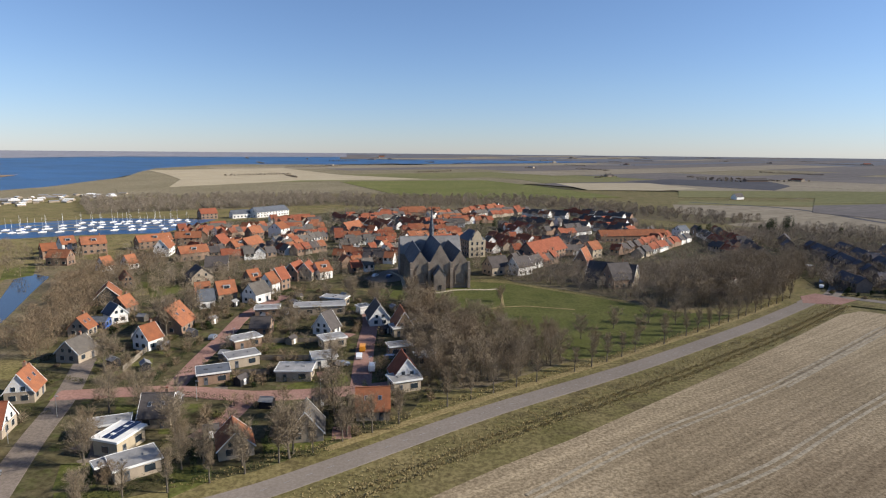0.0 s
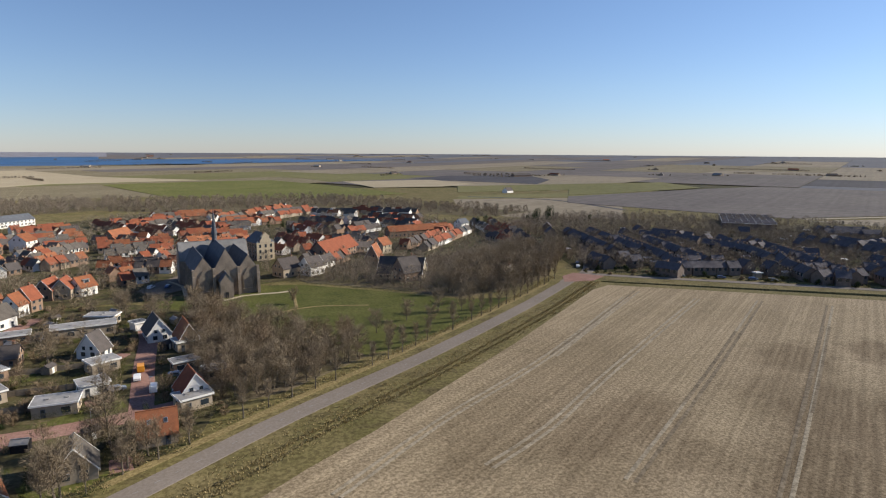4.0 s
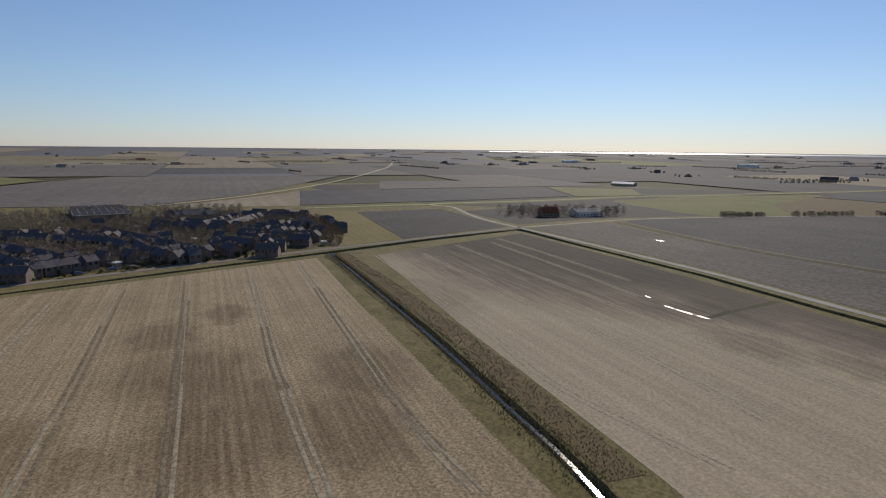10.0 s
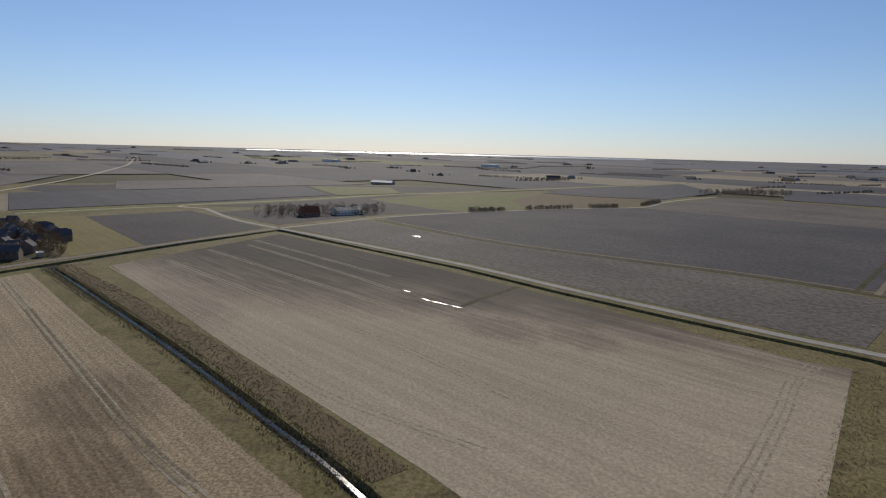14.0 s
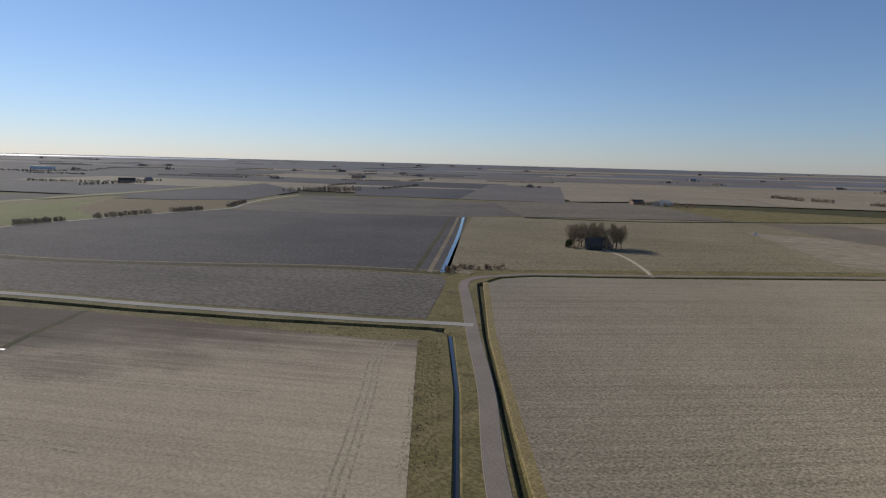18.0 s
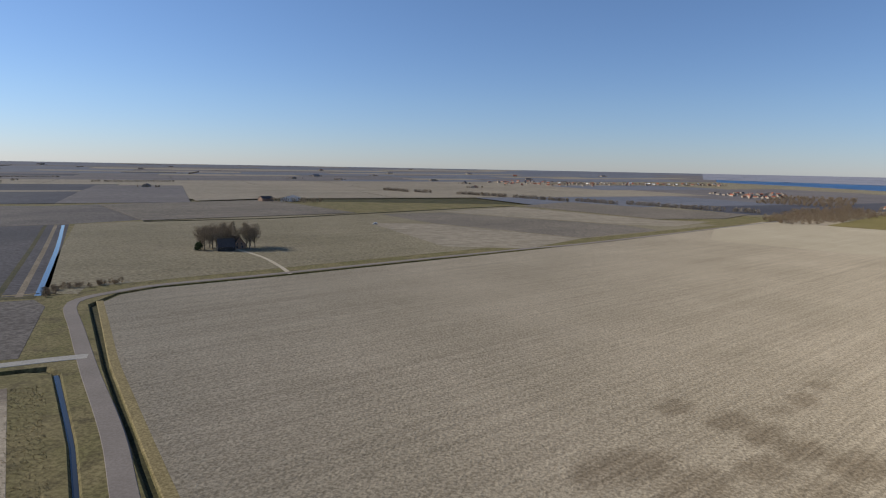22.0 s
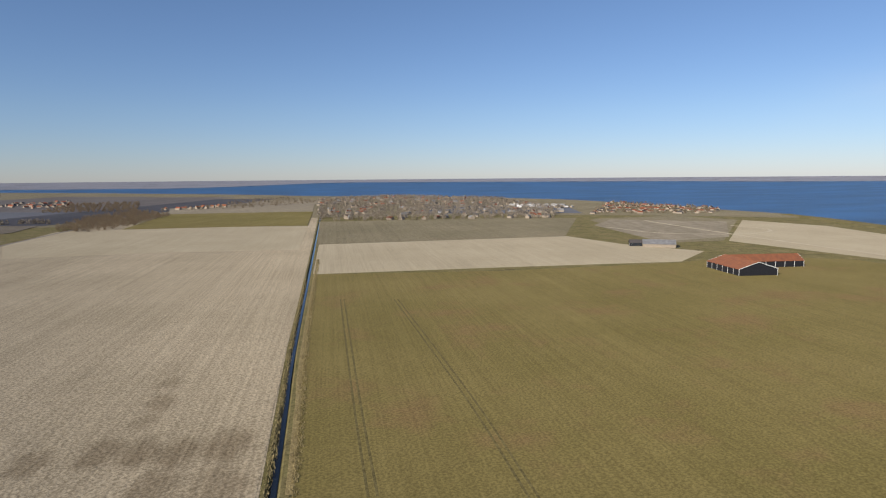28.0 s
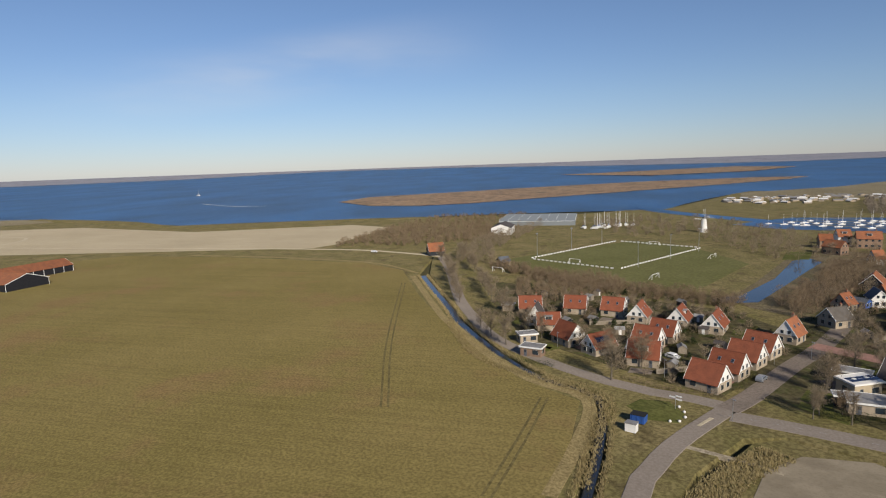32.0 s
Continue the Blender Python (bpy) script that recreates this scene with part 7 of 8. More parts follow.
# gardens
GARDENS = [(-104, 150), (-60, 128), (-30, 112), (0, 140), (2, 170), (-14, 245), (-60, 262), (-104, 252), (-126, 210)]
plant(("garden_a", "garden_b", "garden_a", "big_b"), scatter(rng, GARDENS, 125, 4.2), 0.7, 1.3, 5.6, 4)
wood("garden_thickets", [q for q in scatter(rng, GARDENS, 170, 2.6) if clear_of(*q, 5.2, 4)], 3.2, "leafless garden shrubs and thickets", 91, "twig_red", 150, 0.045)
wood("garden_thickets_west", [q for q in scatter(rng, [(-84, 86), (-100, 80), (-150, 72), (-200, 88), (-240, 112), (-200, 128), (-140, 158), (-112, 152), (-96, 138)], 130, 2.6) if clear_of(*q, 5.0, 4)], 2.8, "leafless shrubs in the western gardens", 92, "twig", 140, 0.045)
wood("garden_trees_north", [q for q in scatter(rng, [(-126, 196), (-60, 262), (-30, 268), (-60, 330), (-150, 320), (-150, 240)], 150, 4.0) if clear_of(*q, 5.2, 4)], 6.5, "bare garden trees below the old town", 93, "twig", 260, 0.05)
plant(("garden_a", "garden_b"), scatter(rng, [(-90, 86), (-96, 130), (-150, 160), (-240, 118), (-180, 84), (-120, 80)], 45, 5), 0.6, 1.0, 6.5, 5)
plant(("big_a", "big_b", "park_c"), scatter(rng, [(-62, 96), (-48, 108), (-66, 138), (-82, 138), (-70, 110)], 22, 4.5), 0.6, 0.9, 6, 4.5)
plant(("big_a", "big_b"), scatter(rng, [(-46, 104), (-20, 122), (-6, 142), (-20, 140), (-48, 118)], 14, 5), 0.65, 0.95, 7, 5.2)
for i, (x, y) in enumerate(scatter(rng, GARDENS + [(-110, 120)], 130, 3.0)):
    if clear_of(x, y, 6.0, 4.2):
        bush(("shrub", "evergreen", "bramble", "shrub", "bramble")[i % 5], x, y, rng.uniform(0.5, 1.2), rng.uniform(0, 360))
for i, (x, y) in enumerate(scatter(rng, [(-88, 84), (-96, 140), (-150, 168), (-240, 122), (-180, 80), (-120, 76)], 80, 3.0)):
    if clear_of(x, y, 6.0, 4.5):
        bush(("shrub", "evergreen", "bramble")[i % 3], x, y, rng.uniform(0.5, 1.0), rng.uniform(0, 360))
# town and estate
wood("town_trees", [q for q in scatter(rng, [(-150, 262), (-20, 300), (40, 310), (200, 360), (210, 470), (80, 620), (-60, 640), (-200, 470), (-190, 360)], 900, 4.5) if clear_of(*q, 4.2, 4)], 6.5, "bare trees between the old houses", 87, "twig_dark", 190, 0.06)
wood("estate_trees", [q for q in scatter(rng, [(176, 272), (300, 190), (345, 170), (440, 215), (460, 300), (430, 350), (300, 420), (220, 420)], 1100, 3.8) if clear_of(*q, 4.0, 4)], 6.5, "bare trees between the estate houses", 88, "twig_dark", 230, 0.075)
for x, y, s in ((246, 452, 1.5), (255, 446, 1.8), (252, 470, 0.9), (246, 468, 0.8), (300, 455, 0.8), (200, 455, 1.0), (192, 452, 0.9), (-8, 430, 0.8), (40, 470, 0.9), (-80, 452, 0.8), (-88, 203, 0.55), (30, 480, 0.8)):
    bush("conifer", x, y, s, rng.uniform(0, 360))
for i, (x, y) in enumerate(scatter(rng, [(170, 262), (205, 238), (250, 206), (295, 176), (300, 184), (240, 226), (178, 274)], 40, 3.5)):
    if clear_of(x, y, 4.5, 4):
        bush(("shrub", "evergreen", "bramble")[i % 3], x, y, rng.uniform(0.6, 1.3), rng.uniform(0, 360))
# the lone farm's trees
plant(("big_a", "big_b"), scatter(rng, [(261, -388), (246, -392), (226, -404), (229, -420), (264, -402)], 15, 4.6), 1.2, 1.55, 4, 3)
house(240, -393, 40, 11, 8, 3.0, 8.0, "tile_dark", "black", "w", "dark tarred barn among tall bare trees", name="barn", category="barn")
bush("evergreen", 256, -386, 2.2, 20)
bush("evergreen", 259, -390, 1.8, 70)
# woods and belts far off
wood("wood_belt", scatter(rng, [(-330, 560), (-120, 690), (-100, 800), (-240, 800), (-420, 700)], 330, 7), 9, "belt of bare trees behind the harbour", 41, "twig_dark", 230, 0.2)
wood("wood_town_edge", scatter(rng, [(-110, 660), (90, 690), (240, 520), (300, 560), (120, 800), (-100, 790)], 300, 8), 8, "bare trees behind the old town", 42, "twig_dark", 210, 0.2)
wood("wood_estate_edge", scatter(rng, [(250, 430), (330, 430), (440, 370), (470, 300), (490, 310), (470, 380), (360, 470), (270, 500), (200, 440), (205, 400)], 300, 6), 8.5, "bare trees round the housing estate", 43, "twig_dark", 190, 0.11)
wood("wood_estate_side", scatter(rng, [(336, 152), (350, 150), (450, 214), (470, 270), (456, 280), (436, 226)], 90, 4.5), 7, "bare trees at the end of the estate", 44, "twig_red")
wood("wood_holiday", scatter(rng, HOLIDAY, 1500, 6.5), 7.5, "bare trees of the holiday park", 45, "twig_dark", 110, 0.3)
wood("wood_south", scatter(rng, [(-229, -825), (-245, -780), (-294, -798), (-447, -986), (-465, -1149), (-329, -1007)], 300, 6), 7.5, "low brown wood in the fields", 46, "twig_red", 130, 0.2)
wood("wood_orchard", scatter(rng, [(-352, -1261), (-473, -1167), (-637, -1510), (-501, -1575)], 260, 9), 6, "brown orchard behind the low wood", 52, "twig_red", 90, 0.35)
wood("grove_far_farm", scatter(rng, [(950, -560), (985, -640), (1010, -700), (960, -740), (900, -660)], 90, 8), 8, "dark grove round a far farm", 53, "twig_dark", 90, 0.3)
wood("wood_farm", scatter(rng, [(535, 60), (560, -10), (600, -30), (580, 60), (550, 90)], 60, 5), 9, "dark grove round a farm", 47)
wood("wood_dike", scatter(rng, [(-440, 85), (-540, 165), (-600, 240), (-560, 330), (-440, 250), (-380, 170)], 260, 7), 4.5, "low brown scrub behind the dike", 48, "twig_red", 90, 0.14)
wood("wood_sports", scatter(rng, [(-330, 280), (-420, 300), (-450, 360), (-380, 420), (-300, 380)], 70, 8), 6, "bare trees between harbour and pitch", 49)
for k, (a, b) in enumerate((((600, -112), (618, -150)), ((631, -180), (653, -236)), ((662, -262), (675, -300)), ((700, -342), (750, -388)))):
    wood("hedge_road", [(a[0] + (b[0] - a[0]) * t / 26 + rng.uniform(-2, 2), a[1] + (b[1] - a[1]) * t / 26 + rng.uniform(-2, 2)) for t in range(27)], 4.5, "low hedge along the far road", 54 + k, "twig_dark", 80, 0.18)
wood("hedge_bend", [(p.x + rng.uniform(-3, 3), p.y + rng.uniform(-3, 3)) for p, a in poly_line([(238, -240), (244, -256), (226, -276)], 1.6)], 2.2, "low brown thicket at the road bend", 51, "twig_red", 60, 0.1)
places = []
for i in range(140):
    r0, a = rng.uniform(1300, 4500), rng.uniform(-150, 20)
    x, y = -math.sin(radians(a)) * r0, math.cos(radians(a)) * r0
    ln, th2 = rng.uniform(30, 220), radians(35 + rng.choice((0, 90)))
    for k in range(int(ln / 4)):
        places.append((x + math.cos(th2) * k * 4 + rng.uniform(-3, 3), y + math.sin(th2) * k * 6 + rng.uniform(-3, 3)))
places += [(x + rng.uniform(-25, 25), y + rng.uniform(-25, 25)) for x, y in FARMS for k in range(9)]
wood("far_hedges", places, 4.6, "hedges and groves out to the horizon", 71, "twig_dark", 34, 0.7)

# ---- small things ----


def boat(x, y, yaw, s=1.0, z=0.0):
    """A moored sailing boat with mast, boom and cabin."""
    if "boat" not in CACHE:
        b = CACHE["boat"] = thing("sailing_boat", 0, 0, 0, 0, "white moored sailing boat with a bare mast", "boat", "boats in the harbour")
        bm = bmesh.new()
        ring = [[bm.verts.new(p) for p in ((xx, -w, 0.9), (xx, -w * 0.7, -0.2), (xx, w * 0.7, -0.2), (xx, w, 0.9))] for xx, w in ((-4, 0.9), (-1, 1.4), (2, 1.1), (4.4, 0.1))]
        for a, c in zip(ring, ring[1:]):
            for i in range(4):
                bm.faces.new((a[i], a[(i + 1) % 4], c[(i + 1) % 4], c[i]))
        bm.faces.new(ring[0])
        bm.faces.new(ring[-1][::-1])
        bmesh.ops.recalc_face_normals(bm, faces=bm.faces)
        part("hull", bm, "white", b)
        bm = bmesh.new()
        box(bm, -1.6, 1.6, -0.7, 0.7, 0.9, 1.45)
        part("cabin", bm, "frame", b)
        bm = bmesh.new()
        tube(bm, (0.8, 0, 0.9), (0.8, 0, 12.5), 0.13, 0.09, 6)
        part("mast", bm, "frame", b, "tall bare white mast")
        bm = bmesh.new()
        tube(bm, (0.8, 0, 2.2), (-2.8, 0, 2.1), 0.2, 0.16, 6)
        part("boom", bm, "blue", b, "boom with a furled blue cover")
        o = b
    else:
        o = copy_thing(CACHE["boat"], Matrix())
    o.matrix_basis = pose(x, y, z + zat(x, y), 0, 0, yaw) @ Matrix.Diagonal((s, s, s, 1))
    return o


rng = random.Random(77)
for k, (x0, y0, x1, y1) in enumerate(((-335, 420, -210, 462), (-330, 440, -212, 485), (-325, 462, -212, 508), (-300, 490, -215, 522))):
    for i in range(12):
        t = (i + rng.uniform(0.2, 0.8)) / 12
        boat(x0 + (x1 - x0) * t, y0 + (y1 - y0) * t, rng.choice((70, 250)) + rng.uniform(-8, 8), rng.uniform(0.55, 0.9), 0.05)
for i in range(20):
    boat(-398 + rng.uniform(-8, 8) + i * 0.2, 288 + i * 2.4, rng.uniform(100, 140), rng.uniform(0.8, 1.1), 0.6)
boat(-1600, 30, 40, 1.4, -0.3)
ribbon("wake", ((-1190, 20), (-1060, 60), (-1010, 110)), 2.2, "white", 0.25, "thin white wake on the lake", "wake", 0.1)
for k in range(4):
    ribbon("jetty", ((-335, 428 + k * 22), (-210, 470 + k * 18)), 1.6, "post", 0.3, "grey wooden harbour jetty", "jetty", 0.3)


def car(x, y, yaw, colour, label, van=False, z=0.1):
    c = thing("van" if van else "car", x, y, z, yaw, label, "van" if van else "car", "parked cars")
    h = 1.9 if van else 1.45
    bm = bmesh.new()
    prof = [(-2.2, 0.3), (2.2, 0.3), (2.25, 0.75), (1.3, 0.95), (0.7 if not van else 1.2, h), (-1.5 if not van else -2.1, h), (-2.2, 0.95)]
    a = [bm.verts.new((px, -0.88, pz)) for px, pz in prof]
    b = [bm.verts.new((px, 0.88, pz)) for px, pz in prof]
    bm.faces.new(a)
    bm.faces.new(b[::-1])
    for i in range(len(prof)):
        j = (i + 1) % len(prof)
        bm.faces.new((a[j], a[i], b[i], b[j]))
    bmesh.ops.recalc_face_normals(bm, faces=bm.faces)
    bmesh.ops.bevel(bm, geom=bm.edges[:], offset=0.06, segments=1, affect="EDGES")
    part("body", bm, colour, c)
    bm = bmesh.new()
    box(bm, -1.4, 0.6, -0.9, 0.9, 0.98, h - 0.18)
    part("side_windows", bm, "glass", c)
    bm = bmesh.new()
    vs = [bm.verts.new(p) for p in ((1.27, -0.7, 1.0), (1.27, 0.7, 1.0), (0.82 if not van else 1.28, 0.7, h - 0.12), (0.82 if not van else 1.28, -0.7, h - 0.12))]
    bm.faces.new(vs)
    part("windscreen", bm, "glass", c)
    for wx in (-1.35, 1.4):
        for wy in (-0.82, 0.82):
            bm = bmesh.new()
            tube(bm, (wx, wy - 0.1, 0.32), (wx, wy + 0.1, 0.32), 0.32, 0.32, 10)
            w = part("wheel", bm, "rubber", c)
            bm = bmesh.new()
            tube(bm, (wx, wy - 0.115, 0.32), (wx, wy + 0.115, 0.32), 0.19, 0.19, 8)
            part("rim", bm, "metal", w)


MAT["car_white"] = plain_mat("white_car_paint", (0.75, 0.75, 0.75), 0.25, 0, 0.05, 1.0, 0.6)
MAT["car_grey"] = plain_mat("grey_car_paint", (0.25, 0.27, 0.30), 0.25, 0.3, 0.05, 1.0, 0.6)
MAT["car_blue"] = plain_mat("blue_car_paint", (0.08, 0.12, 0.22), 0.25, 0.2, 0.05, 1.0, 0.6)
MAT["car_orange"] = plain_mat("orange_car_paint", (0.75, 0.30, 0.02), 0.3, 0, 0.05, 1.0, 0.6)
MAT["car_red"] = plain_mat("red_car_paint", (0.40, 0.03, 0.03), 0.25, 0, 0.05, 1.0, 0.6)
for x, y, a, c, lab, v in ((-24.5, 180, 95, "car_orange", "orange van parked on the brick street", True), (-24.6, 173, 95, "car_white", "white car parked behind the orange van", False),
                           (-19.6, 163, 92, "car_white", "white van parked on the brick street", True), (-28.5, 166, 20, "car_grey", "grey car on a driveway", False),
                           (-74.5, 190, 92, "car_grey", "grey car parked beside the street", False), (-15, 172, 5, "car_blue", "blue car on a driveway", False), (-13, 160, 5, "car_grey", "grey car on a driveway", False),
                           (-45, 222, 8, "car_white", "white car in a yard", False), (-52, 224, 8, "car_blue", "dark blue car in a yard", False), (-83, 104, 110, "car_grey", "dark grey car in the street", False),
                           (-126, 105, 20, "car_red", "red car beside a house", False), (-108, 98, 10, "car_white", "white car beside a house", False),
                           (212, 239, -34, "car_grey", "grey car parked along the estate road", False), (228, 229, -34, "car_blue", "blue car parked along the estate road", False),
                           (240, 221, -34, "car_blue", "dark car parked along the estate road", False), (247, 216, -34, "car_grey", "grey car parked along the estate road", False), (176, 276, 60, "car_white", "white car in the estate street", False),
                           (182, 286, 60, "car_grey", "grey car in the estate street", False), (-33, 291, 70, "car_white", "white car in the yard beside the church", False), (-26, 290, 75, "car_blue", "dark blue car in the yard beside the church", False), (199, -605, 20, "car_white", "white farm vehicle standing in a field", True), (-378, 92, 40, "car_white", "white car on the dike track", False)):
    car(x, y, a, c, lab, v)


def goal(x, y, yaw):
    g = thing("goal", x, y, 0, yaw, "white football goal with a frame of posts", "goal", "football goals")
    for a, b in (((-3.66, 0, 0), (-3.66, 0, 2.44)), ((3.66, 0, 0), (3.66, 0, 2.44)), ((-3.66, 0, 2.44), (3.66, 0, 2.44)), ((-3.66, 0, 2.44), (-3.66, 1.8, 0)), ((3.66, 0, 2.44), (3.66, 1.8, 0))):
        bm = bmesh.new()
        tube(bm, a, b, 0.11, 0.11, 6)
        part("post", bm, "frame", g)


def pitch_side():
    c = pose(-276, 219, 0.03, 0, 0, 108)
    f = thing("pitch_boarding", -276, 219, 0, 108, "low white boards round the football pitch", "fence")
    bm = bmesh.new()
    box(bm, -0.95, 0.95, -0.05, 0.05, 0.15, 0.85)
    me = mesh_of("board", bm, "frame")
    for i in range(30):
        for s in (-1, 1):
            part("board", me, (), f, "", pose(-45.5 + i * 3.15, s * 31, 0))
    for i in range(18):
        for s in (-1, 1):
            part("board", me, (), f, "", pose(s * 49, -27 + i * 3.15, 0, 0, 0, 90))
    for s in (-1, 1):
        p = c @ Vector((s * 45, 0, 0))
        goal(p.x, p.y, 108 - 90 * s)
        for i in range(3):
            q = c @ Vector((-36 + i * 36, s * 35, 0))
            m = thing("floodlight_mast", q.x, q.y, 0, 108, "slim grey floodlight mast beside the pitch", "floodlight", "floodlights")
            bm = bmesh.new()
            tube(bm, (0, 0, -0.2), (0, 0, 14), 0.16, 0.09, 6)
            part("pole", bm, "metal", m)
            bm = bmesh.new()
            box(bm, -0.8, 0.8, -0.2, 0.2, 13.8, 14.4)
            part("lamp_head", bm, "metal", m)


pitch_side()
goal(-264, 126, 20)
goal(-202, 180, 110)
goal(-230, 250, 110)

# signpost, boxes and poles by the junction
sg = thing("signpost", -80, 71, 0, 20, "white direction signpost at the road junction", "signpost")
bm = bmesh.new()
tube(bm, (0, 0, -0.2), (0, 0, 3.4), 0.06, 0.06, 6)
part("pole", bm, "metal", sg)
for zz, d in ((3.3, 1), (2.9, -1), (2.5, 1)):
    bm = bmesh.new()
    box(bm, min(0, d * 1.5), max(0, d * 1.5), -0.04, 0.04, zz - 0.16, zz + 0.16)
    part("arm", bm, "frame", sg, "white sign arm")
tb = thing("transformer_box", -75.8, 54, 0, 30, "small white and blue utility cabinet on the verge", "cabinet")
bm = bmesh.new()
box(bm, -1.2, 1.2, -0.9, 0.9, 0, 1.9)
part("body", bm, "white", tb)
bm = bmesh.new()
box(bm, -1.3, 1.3, -1.0, 1.0, 1.9, 2.05)
part("lid", bm, "felt", tb)
ct = thing("container", -78.5, 58.5, 0, 30, "blue steel container with a dark lid on the verge", "container")
bm = bmesh.new()
box(bm, -1.6, 1.6, -1.2, 1.2, 0.15, 2.0)
bmesh.ops.bevel(bm, geom=bm.edges[:], offset=0.06, segments=1, affect="EDGES")
part("body", bm, "blue", ct)
bm = bmesh.new()
box(bm, -1.7, 1.7, -1.3, 1.3, 2.0, 2.12)
part("lid", bm, "rubber", ct)
for sx in (-1.1, 0.0, 1.1):
    bm = bmesh.new()
    box(bm, sx - 0.08, sx + 0.08, -1.28, -1.2, 0.2, 1.95)
    part("rib", bm, "blue", ct)
sheet("lawn_junction", [(-87, 62.5), (-88.6, 68), (-84, 73), (-77, 70.6), (-74, 66), (-78.5, 61.5)], "lawn", 0.02, "small mown lawn at the road junction", "lawn", 0.1)
sheet("traffic_island", [(-72.6, 74), (-71.9, 74.3), (-70.4, 68.6), (-71.0, 68.4)], "path", 0.11, "narrow pale traffic island at the junction", "road", 0.1)
CACHE["stone"] = None
for x, y in ((-75.2, 64.6), (-74.2, 66.4), (-75.2, 69.2), (-77.4, 71.2), (-80.2, 72.4)):
    if CACHE["stone"] is None:
        bm = bmesh.new()
        bmesh.ops.create_icosphere(bm, subdivisions=2, radius=0.35)
        CACHE["stone"] = mesh_of("marker_stone", bm, "white")
    st = new("marker_stone", CACHE["stone"])
    st.matrix_basis = pose(x, y, 0.2)
    tagged(st, "round white painted stone on the lawn edge", "stone", "white stones at the junction")
for x, y in ((-69, 77), (-97, 84), (-134, 75), (-88, 131), (-60, 141), (-30, 143), (-20, 160), (-66, 185), (-90, 118), (-20, 200)):
    lp = thing("street_lamp", x, y, 0, 0, "slim grey street lamp beside the road", "street lamp", "street lamps")
    bm = bmesh.new()
    tube(bm, (0, 0, -0.2), (0, 0, 5.0), 0.08, 0.05, 6)
    part("pole", bm, "metal", lp)
    bm = bmesh.new()
    box(bm, -0.1, 0.7, -0.12, 0.12, 4.95, 5.1)
    part("lamp_head", bm, "metal", lp)
# road marks and marker posts
bm = bmesh.new()
for p, a in poly_line(DIKE_ROAD, 4.5):
    m = pose(p.x, p.y, 0.075, 0, 0, a)
    vs = [bm.verts.new(m @ Vector(q)) for q in ((-0.7, -0.06, 0), (0.7, -0.06, 0), (0.7, 0.06, 0), (-0.7, 0.06, 0))]
    bm.faces.new(vs)
structure("trim_road_dashes", mesh_of("trim_road_dashes", bm, "felt"), "worn white centre dashes on the asphalt", "road marking")


def hedge(pts, w=1.2, h=1.6, mat="hedge", label="clipped garden hedge with small leaves", seed=5):
    r = random.Random(seed)
    verts, faces = [], []
    for p, a in poly_line(pts, 0.22):
        for k in range(9):
            q = Vector((p.x + r.uniform(-w, w) / 2, p.y + r.uniform(-w, w) / 2, r.uniform(0.05, h)))
            e = Vector((r.uniform(-1, 1), r.uniform(-1, 1), r.uniform(-1, 1))).normalized() * 0.22
            f = Vector((r.uniform(-1, 1), r.uniform(-1, 1), r.uniform(-1, 1))).normalized() * 0.22
            n = len(verts)
            verts += [q, q + e, q + f]
            faces.append((n, n + 1, n + 2))
    me = bpy.data.meshes.new("hedge")
    me.from_pydata(verts, [], faces)
    me.materials.append(MAT[mat])
    ob = tagged(new("hedge", me), label, "hedge", "garden hedges")
    return ob


for i, pts in enumerate((((-64, 143.5), (-52, 141)), ((-62, 126), (-44, 128)), ((-66, 153), (-30, 154)), ((-76, 152), (-78, 190)), ((-28, 156), (-30, 190)), ((-16, 156), (-18, 176)), ((-60, 112), (-40, 118)),
                         ((-92, 150), (-110, 158)), ((-86, 92), (-120, 84)), ((-98, 128), (-112, 140)), ((-130, 80), (-170, 84)), ((-62, 176), (-36, 178)), ((-60, 200), (-38, 202)), ((-2, 170), (-6, 200)))):
    hedge(pts, 1.2, 1.5, "leaf" if i % 3 == 0 else "hedge", "dark evergreen clipped garden hedge" if i % 3 == 0 else "clipped garden hedge with small leaves", 90 + i)


def tufts(name, pts, width, count, seed, mat="tuft", h=0.5, label="dry grass tufts on the verge", shift=0.0):
    """Loose tufts of dry grass along a strip."""
    r = random.Random(seed)
    ln = poly_line(pts, 1.0)
    verts, faces = [], []
    for i in range(count):
        p, a = r.choice(ln)
        o = shift + r.uniform(-0.5, 0.5) * width
        x, y = p.x - math.sin(radians(a)) * o + r.uniform(-0.5, 0.5), p.y + math.cos(radians(a)) * o + r.uniform(-0.5, 0.5)
        for k in range(5):
            b = r.uniform(0, math.tau)
            d = Vector((math.cos(b), math.sin(b), 0))
            n = len(verts)
            w = Vector((-d.y, d.x, 0)) * 0.07
            q = Vector((x, y, -0.03)) + d * 0.12
            verts += [q - w, q + w, q + d * r.uniform(0.05, 0.3) + Vector((0, 0, h * r.uniform(0.5, 1.2)))]
            faces.append((n, n + 1, n + 2))
    me = bpy.data.meshes.new(name)
    me.from_pydata(verts, [], faces)
    me.materials.append(MAT[mat])
    return tagged(new(name, me), label, "grass", "", "stuff")


